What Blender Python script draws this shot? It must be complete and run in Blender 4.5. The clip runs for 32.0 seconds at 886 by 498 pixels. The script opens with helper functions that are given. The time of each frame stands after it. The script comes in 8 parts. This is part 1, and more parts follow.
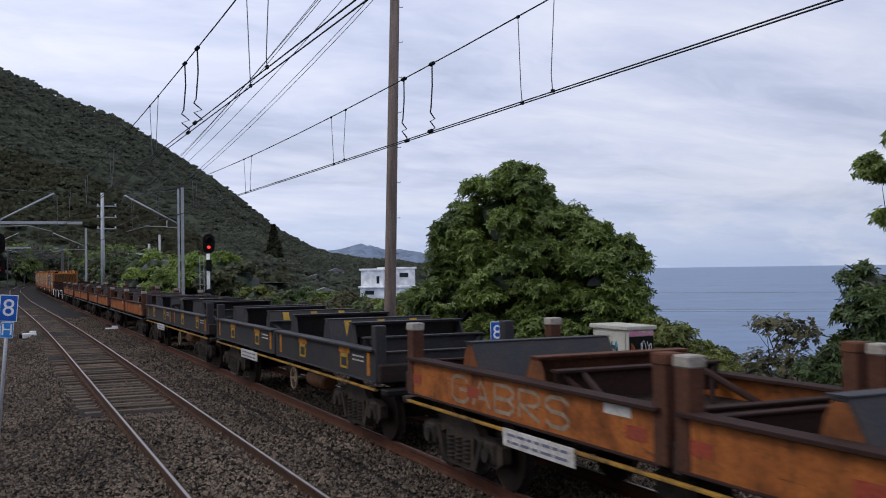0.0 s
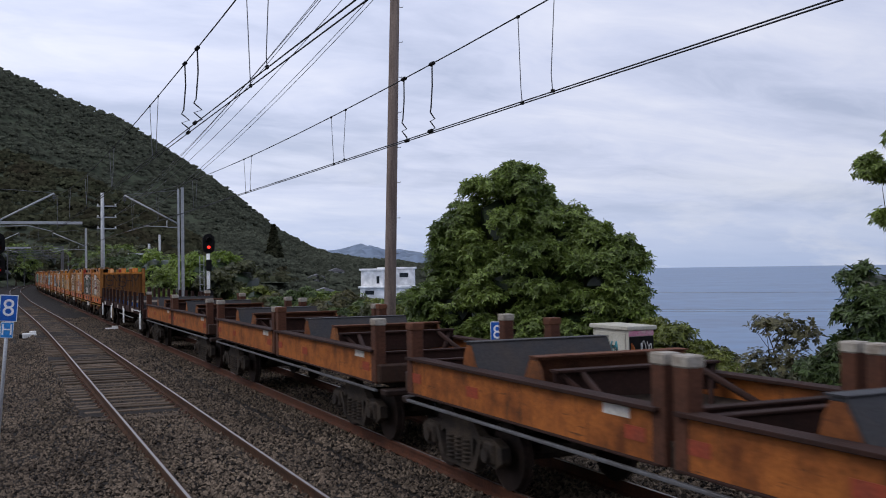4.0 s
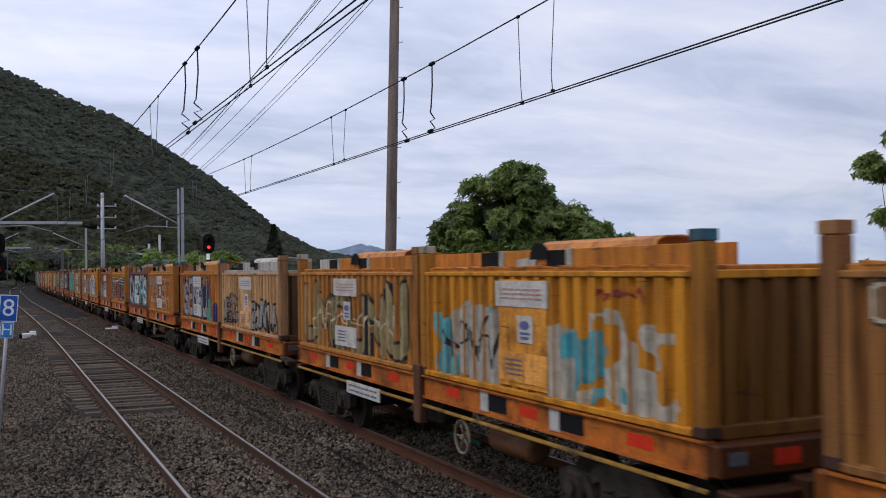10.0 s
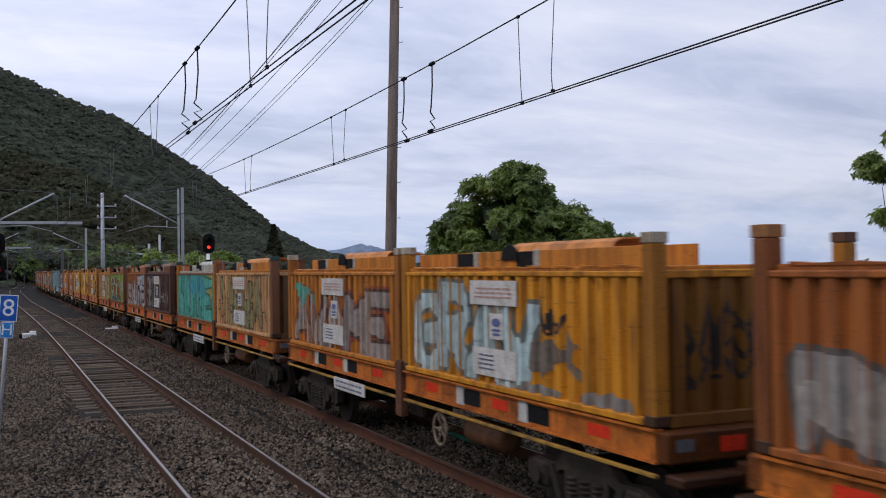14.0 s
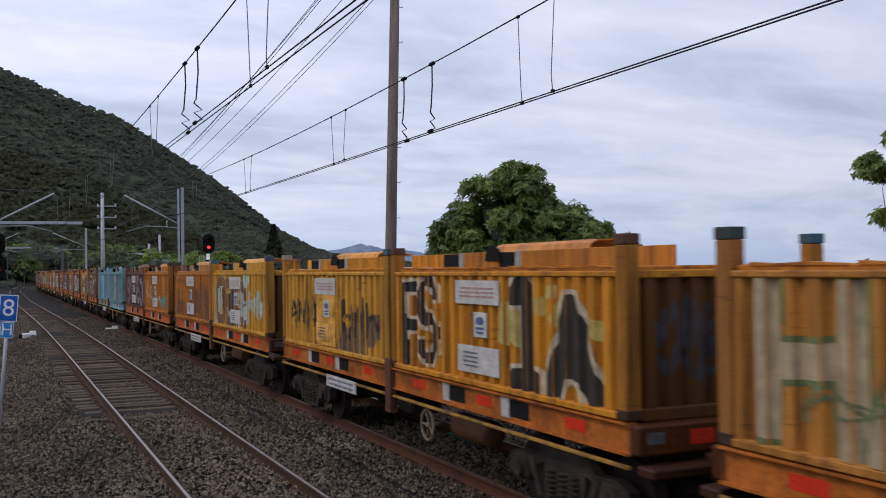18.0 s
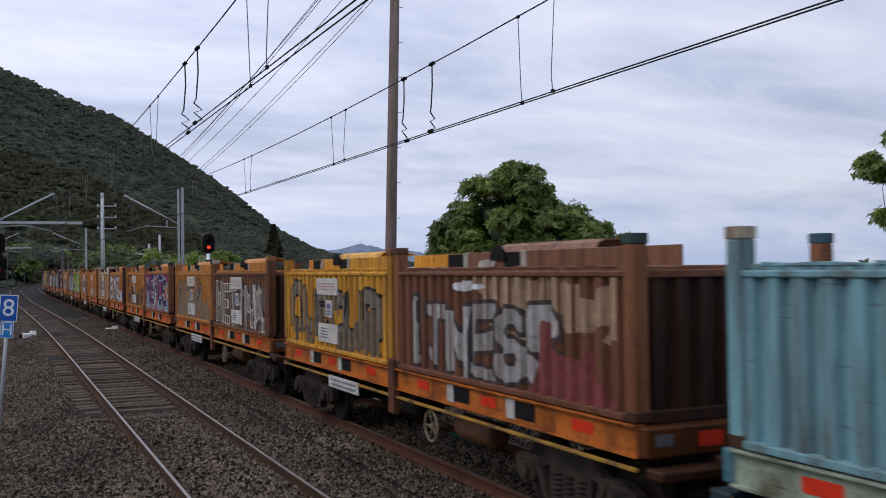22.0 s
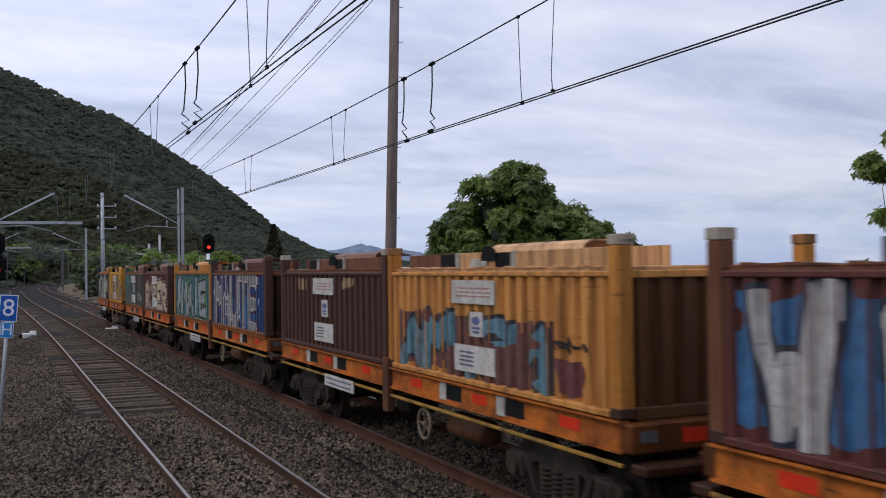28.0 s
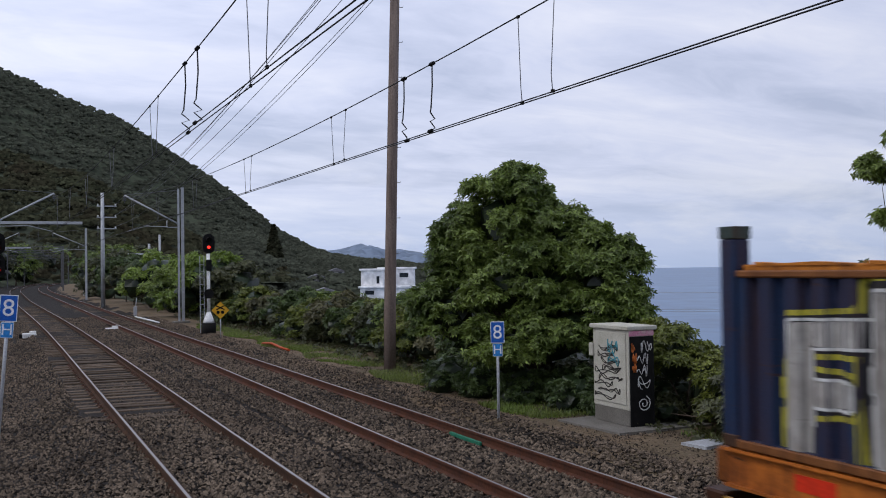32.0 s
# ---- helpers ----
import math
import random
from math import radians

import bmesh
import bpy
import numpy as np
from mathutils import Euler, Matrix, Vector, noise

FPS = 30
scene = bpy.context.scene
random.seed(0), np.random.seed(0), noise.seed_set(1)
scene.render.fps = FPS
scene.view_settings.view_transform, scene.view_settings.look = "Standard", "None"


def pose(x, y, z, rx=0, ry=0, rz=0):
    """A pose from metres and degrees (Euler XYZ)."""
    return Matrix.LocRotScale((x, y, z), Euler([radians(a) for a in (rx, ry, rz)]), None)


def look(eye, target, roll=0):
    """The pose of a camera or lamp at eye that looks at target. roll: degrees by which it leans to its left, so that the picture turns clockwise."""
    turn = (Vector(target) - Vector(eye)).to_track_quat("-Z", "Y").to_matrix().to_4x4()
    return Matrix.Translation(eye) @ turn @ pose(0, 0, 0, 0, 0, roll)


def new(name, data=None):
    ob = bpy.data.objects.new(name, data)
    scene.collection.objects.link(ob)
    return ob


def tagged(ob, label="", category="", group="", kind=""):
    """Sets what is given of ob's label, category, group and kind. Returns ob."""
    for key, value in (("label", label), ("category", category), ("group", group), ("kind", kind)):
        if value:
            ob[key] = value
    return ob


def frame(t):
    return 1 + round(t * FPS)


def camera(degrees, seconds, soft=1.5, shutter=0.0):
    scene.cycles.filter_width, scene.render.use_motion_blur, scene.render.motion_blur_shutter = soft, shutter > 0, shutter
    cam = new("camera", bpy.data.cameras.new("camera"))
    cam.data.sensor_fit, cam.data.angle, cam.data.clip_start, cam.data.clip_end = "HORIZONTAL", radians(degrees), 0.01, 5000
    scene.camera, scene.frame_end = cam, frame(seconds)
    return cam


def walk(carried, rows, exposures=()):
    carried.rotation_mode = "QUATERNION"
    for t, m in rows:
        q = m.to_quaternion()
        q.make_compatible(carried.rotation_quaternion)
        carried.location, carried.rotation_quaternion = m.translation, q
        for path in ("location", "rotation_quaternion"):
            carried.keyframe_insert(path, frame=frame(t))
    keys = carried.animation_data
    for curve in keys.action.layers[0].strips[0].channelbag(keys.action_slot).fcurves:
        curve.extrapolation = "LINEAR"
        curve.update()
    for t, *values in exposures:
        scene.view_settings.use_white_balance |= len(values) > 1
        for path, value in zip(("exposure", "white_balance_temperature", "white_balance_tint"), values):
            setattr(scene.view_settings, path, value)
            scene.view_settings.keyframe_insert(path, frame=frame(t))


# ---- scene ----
import collections

# Railway beside the sea: +Y runs along the track away from the platform, +X towards the sea, z = 0 is the rail top.
EYE = Vector((0.0, 0.0, 2.745))
YAW, PITCH, ROLL = 0.41756, 0.01861, -0.812
AIM = EYE + Vector((math.sin(YAW) * math.cos(PITCH), math.cos(YAW) * math.cos(PITCH), math.sin(PITCH))) * 10

cam = camera(47.76, 32.0, soft=1.0, shutter=0.17)
walk(cam, [(0.0, look(EYE, AIM, ROLL)), (32.0, look(EYE, AIM, ROLL))])

# ---- light: a bright overcast sky with one weak, very soft sun ----
scene.view_settings.exposure = 0.0
world = bpy.data.worlds.new("overcast_sky")
scene.world = world
world.use_nodes = True
wn, wl = world.node_tree.nodes, world.node_tree.links
wn.clear()


def wnode(kind, **sets):
    n = wn.new(kind)
    for k, v in sets.items():
        n.inputs[k].default_value = v
    return n


SUN_UP, SUN_ROUND = radians(50), radians(282)
sky = wn.new("ShaderNodeTexSky")
sky.sky_type, sky.sun_disc = "NISHITA", False
sky.sun_elevation, sky.sun_rotation = SUN_UP, SUN_ROUND
coord = wn.new("ShaderNodeTexCoord")
sep = wn.new("ShaderNodeSeparateXYZ")
wl.new(coord.outputs["Generated"], sep.inputs[0])
lift = wn.new("ShaderNodeMath")
lift.operation = "ADD"
lift.inputs[1].default_value = 0.16
absz = wn.new("ShaderNodeMath")
absz.operation = "ABSOLUTE"
wl.new(sep.outputs["Z"], absz.inputs[0])
wl.new(absz.outputs[0], lift.inputs[0])
flat = wn.new("ShaderNodeCombineXYZ")
for axis in ("X", "Y"):
    d = wn.new("ShaderNodeMath")
    d.operation = "DIVIDE"
    wl.new(sep.outputs[axis], d.inputs[0])
    wl.new(lift.outputs[0], d.inputs[1])
    wl.new(d.outputs[0], flat.inputs[axis])
stretch = wn.new("ShaderNodeMapping")
stretch.inputs["Rotation"].default_value = (0, 0, radians(-28))
stretch.inputs["Scale"].default_value = (1.0, 1.7, 1.0)
wl.new(flat.outputs[0], stretch.inputs[0])
big = wnode("ShaderNodeTexNoise", Scale=0.75, Detail=6.0, Roughness=0.55, Distortion=0.5)
wl.new(stretch.outputs[0], big.inputs["Vector"])
small = wnode("ShaderNodeTexNoise", Scale=2.6, Detail=7.0, Roughness=0.6, Distortion=0.7)
wl.new(stretch.outputs[0], small.inputs["Vector"])
both = wn.new("ShaderNodeMix")
both.data_type = "FLOAT"
both.inputs[0].default_value = 0.3
wl.new(big.outputs[0], both.inputs[2])
wl.new(small.outputs[0], both.inputs[3])
cloud = wn.new("ShaderNodeValToRGB")
cloud.color_ramp.elements[0].position, cloud.color_ramp.elements[0].color = 0.36, (0.51, 0.57, 0.765, 1)
cloud.color_ramp.elements[1].position, cloud.color_ramp.elements[1].color = 0.66, (0.86, 0.885, 1.03, 1)
e = cloud.color_ramp.elements.new(0.5)
e.color = (0.685, 0.735, 0.94, 1)
wl.new(both.outputs[0], cloud.inputs[0])
# towards the horizon the cloud thins to a hazy blue band
low = wn.new("ShaderNodeMapRange")
low.inputs["From Min"].default_value, low.inputs["From Max"].default_value = -0.01, 0.085
wl.new(sep.outputs["Z"], low.inputs["Value"])
haze = wn.new("ShaderNodeMix")
haze.data_type = "RGBA"
haze.inputs[6].default_value = (0.49, 0.60, 0.87, 1)
wl.new(low.outputs[0], haze.inputs[0])
wl.new(cloud.outputs[0], haze.inputs[7])
dim = wn.new("ShaderNodeMix")
dim.data_type, dim.blend_type = "RGBA", "MULTIPLY"
dim.inputs[0].default_value = 1.0
dim.inputs[7].default_value = (0.09, 0.09, 0.09, 1)
wl.new(sky.outputs[0], dim.inputs[6])
veil = wn.new("ShaderNodeMix")
veil.data_type = "RGBA"
veil.inputs[0].default_value = 0.9
wl.new(dim.outputs[2], veil.inputs[6])
# heaps of small brighter cloud low over the sea
heap_at = wn.new("ShaderNodeMapping")
heap_at.inputs["Scale"].default_value = (5.0, 5.0, 19.0)
wl.new(coord.outputs["Generated"], heap_at.inputs[0])
heap = wnode("ShaderNodeTexNoise", Scale=1.0, Detail=8.0, Roughness=0.58, Distortion=0.25)
wl.new(heap_at.outputs[0], heap.inputs["Vector"])
heap_edge = wn.new("ShaderNodeMapRange")
heap_edge.inputs["From Min"].default_value, heap_edge.inputs["From Max"].default_value = 0.50, 0.72
wl.new(heap.outputs[0], heap_edge.inputs["Value"])
heap_low = wn.new("ShaderNodeMapRange")
heap_low.inputs["From Min"].default_value, heap_low.inputs["From Max"].default_value = 0.16, 0.03
wl.new(sep.outputs["Z"], heap_low.inputs["Value"])
heap_share = wn.new("ShaderNodeMath")
heap_share.operation = "MULTIPLY"
wl.new(heap_edge.outputs[0], heap_share.inputs[0])
wl.new(heap_low.outputs[0], heap_share.inputs[1])
heaps = wn.new("ShaderNodeMix")
heaps.data_type = "RGBA"
heaps.inputs[7].default_value = (0.86, 0.885, 1.0, 1)
wl.new(heap_share.outputs[0], heaps.inputs[0])
wl.new(haze.outputs[2], heaps.inputs[6])
wl.new(heaps.outputs[2], veil.inputs[7])
# brighter on the side where the sun stands behind the cloud
glow = wn.new("ShaderNodeVectorMath")
glow.operation = "DOT_PRODUCT"
glow.inputs[1].default_value = (math.sin(SUN_ROUND) * math.cos(SUN_UP), math.cos(SUN_ROUND) * math.cos(SUN_UP), math.sin(SUN_UP))
wl.new(coord.outputs["Generated"], glow.inputs[0])
gain = wn.new("ShaderNodeMapRange")
gain.inputs["From Min"].default_value, gain.inputs["From Max"].default_value = -0.6, 0.8
gain.inputs["To Min"].default_value, gain.inputs["To Max"].default_value = 0.78, 1.33
wl.new(glow.outputs["Value"], gain.inputs["Value"])
back = wnode("ShaderNodeBackground", Strength=1.0)
wl.new(veil.outputs[2], back.inputs[0])
wl.new(gain.outputs[0], back.inputs[1])
wout = wn.new("ShaderNodeOutputWorld")
wl.new(back.outputs[0], wout.inputs[0])

sun = new("sun", bpy.data.lights.new("sun", "SUN"))
sun.data.energy, sun.data.angle, sun.data.color = 0.9, radians(18), (1.0, 0.96, 0.9)
sun.matrix_world = look((0, 0, 60), Vector((0, 0, 60)) - Vector((math.sin(SUN_ROUND) * math.cos(SUN_UP), math.cos(SUN_ROUND) * math.cos(SUN_UP), math.sin(SUN_UP))))


# ---- materials ----
def surf(name, col, rough=0.75, metal=0.0, scale=3.0, col2=None, amount=0.6, grain=40.0, bump=0.25, stretch=(1, 1, 1), tint=False, rand=0.0, island=0.0, spec=0.2, scuff=0.0):
    """A painted, rusted, stony or woody surface: col with patches of col2 and a fine grain, in metres. tint: the object's own colour takes col's place."""
    m = bpy.data.materials.new(name)
    m.use_nodes = True
    n, l = m.node_tree.nodes, m.node_tree.links
    p = n["Principled BSDF"]
    p.inputs["Roughness"].default_value, p.inputs["Metallic"].default_value = rough, metal
    p.inputs["Specular IOR Level"].default_value = spec
    tc = n.new("ShaderNodeTexCoord")
    mp = n.new("ShaderNodeMapping")
    mp.inputs["Scale"].default_value = stretch
    l.new(tc.outputs["Object"], mp.inputs[0])
    info = n.new("ShaderNodeObjectInfo")
    wide = n.new("ShaderNodeTexNoise")
    wide.noise_dimensions = "4D"
    wide.inputs["Scale"].default_value, wide.inputs["Detail"].default_value = scale, 6
    wide.inputs["Roughness"].default_value = 0.62
    shift = n.new("ShaderNodeMath")
    shift.operation = "MULTIPLY"
    shift.inputs[1].default_value = 37.0
    l.new(info.outputs["Random"], shift.inputs[0])
    l.new(shift.outputs[0], wide.inputs["W"])
    l.new(mp.outputs[0], wide.inputs["Vector"])
    ramp = n.new("ShaderNodeValToRGB")
    ramp.color_ramp.elements[0].position, ramp.color_ramp.elements[1].position = 0.42, 0.68
    l.new(wide.outputs[0], ramp.inputs[0])
    gain = n.new("ShaderNodeMath")
    gain.operation = "MULTIPLY"
    gain.inputs[1].default_value = amount
    l.new(ramp.outputs[0], gain.inputs[0])
    mix = n.new("ShaderNodeMix")
    mix.data_type = "RGBA"
    mix.inputs[6].default_value = (*col, 1)
    if tint:
        l.new(info.outputs["Color"], mix.inputs[6])
    mix.inputs[7].default_value = (*(col2 or [c * 0.6 for c in col]), 1)
    if tint:
        # wear darkens the object's own colour as well as rusting it
        own = n.new("ShaderNodeMix")
        own.data_type, own.blend_type = "RGBA", "MULTIPLY"
        own.inputs[0].default_value = 1.0
        own.inputs[7].default_value = (0.46, 0.40, 0.36, 1)
        l.new(info.outputs["Color"], own.inputs[6])
        worn = n.new("ShaderNodeMix")
        worn.data_type = "RGBA"
        worn.inputs[0].default_value = 0.4
        worn.inputs[7].default_value = (*col2, 1)
        l.new(own.outputs[2], worn.inputs[6])
        l.new(worn.outputs[2], mix.inputs[7])
    l.new(gain.outputs[0], mix.inputs[0])
    fine = n.new("ShaderNodeTexNoise")
    fine.inputs["Scale"].default_value, fine.inputs["Detail"].default_value = grain, 4
    l.new(tc.outputs["Object"], fine.inputs["Vector"])
    tone = n.new("ShaderNodeMapRange")
    tone.inputs["From Min"].default_value, tone.inputs["From Max"].default_value = 0.25, 0.75
    tone.inputs["To Min"].default_value, tone.inputs["To Max"].default_value = 0.72, 1.28
    l.new(fine.outputs[0], tone.inputs["Value"])
    hsv = n.new("ShaderNodeHueSaturation")
    coat = mix.outputs[2]
    if scuff:
        # long level scrapes and rust runs through the paint
        for turn, cut, rust in (((1.3, 1.3, 11.0), 0.60, (0.055, 0.024, 0.012)), ((9.0, 9.0, 0.7), 0.575, (0.03, 0.017, 0.011))):
            where = n.new("ShaderNodeMapping")
            where.inputs["Scale"].default_value = turn
            l.new(tc.outputs["Object"], where.inputs[0])
            worn_at = n.new("ShaderNodeTexNoise")
            worn_at.noise_dimensions = "4D"
            worn_at.inputs["Scale"].default_value, worn_at.inputs["Detail"].default_value, worn_at.inputs["Roughness"].default_value = 1.6, 7, 0.66
            l.new(where.outputs[0], worn_at.inputs["Vector"])
            l.new(shift.outputs[0], worn_at.inputs["W"])
            edge = n.new("ShaderNodeMapRange")
            edge.inputs["From Min"].default_value, edge.inputs["From Max"].default_value = cut, cut + 0.09
            edge.inputs["To Max"].default_value = scuff
            l.new(worn_at.outputs[0], edge.inputs["Value"])
            over = n.new("ShaderNodeMix")
            over.data_type = "RGBA"
            over.inputs[7].default_value = (*rust, 1)
            l.new(edge.outputs[0], over.inputs[0])
            l.new(coat, over.inputs[6])
            coat = over.outputs[2]
    l.new(coat, hsv.inputs["Color"])
    value = tone.outputs[0]
    for source, spread in ((info.outputs["Random"], rand), (None, island)):
        if spread:
            if source is None:
                source = n.new("ShaderNodeNewGeometry").outputs["Random Per Island"]
            r = n.new("ShaderNodeMapRange")
            r.inputs["To Min"].default_value, r.inputs["To Max"].default_value = 1 - spread, 1 + spread
            l.new(source, r.inputs["Value"])
            mul = n.new("ShaderNodeMath")
            mul.operation = "MULTIPLY"
            l.new(value, mul.inputs[0])
            l.new(r.outputs[0], mul.inputs[1])
            value = mul.outputs[0]
    l.new(value, hsv.inputs["Value"])
    l.new(hsv.outputs[0], p.inputs["Base Color"])
    if bump:
        b = n.new("ShaderNodeBump")
        b.inputs["Strength"].default_value, b.inputs["Distance"].default_value = bump, 0.02
        l.new(fine.outputs[0], b.inputs["Height"])
        l.new(b.outputs[0], p.inputs["Normal"])
    return m


def leafy(name, col, col2, scale=0.6, glow=0.27):
    """Leaves: each leaf its own shade, clumps lighter and darker, some light coming through."""
    m = surf(name, col, rough=0.42, scale=scale, col2=col2, amount=0.9, grain=9.0, bump=0.0, island=0.45, spec=0.35)
    n, l = m.node_tree.nodes, m.node_tree.links
    p = n["Principled BSDF"]
    tr = n.new("ShaderNodeBsdfTranslucent")
    source = p.inputs["Base Color"].links[0].from_socket
    l.new(source, tr.inputs[0])
    mixer = n.new("ShaderNodeMixShader")
    mixer.inputs[0].default_value = glow
    l.new(p.outputs[0], mixer.inputs[1])
    l.new(tr.outputs[0], mixer.inputs[2])
    l.new(mixer.outputs[0], n["Material Output"].inputs[0])
    return m


def glowing(name, col, strength):
    m = bpy.data.materials.new(name)
    m.use_nodes = True
    p = m.node_tree.nodes["Principled BSDF"]
    p.inputs["Base Color"].default_value = (*col, 1)
    p.inputs["Emission Color"].default_value = (*col, 1)
    p.inputs["Emission Strength"].default_value = strength
    return m


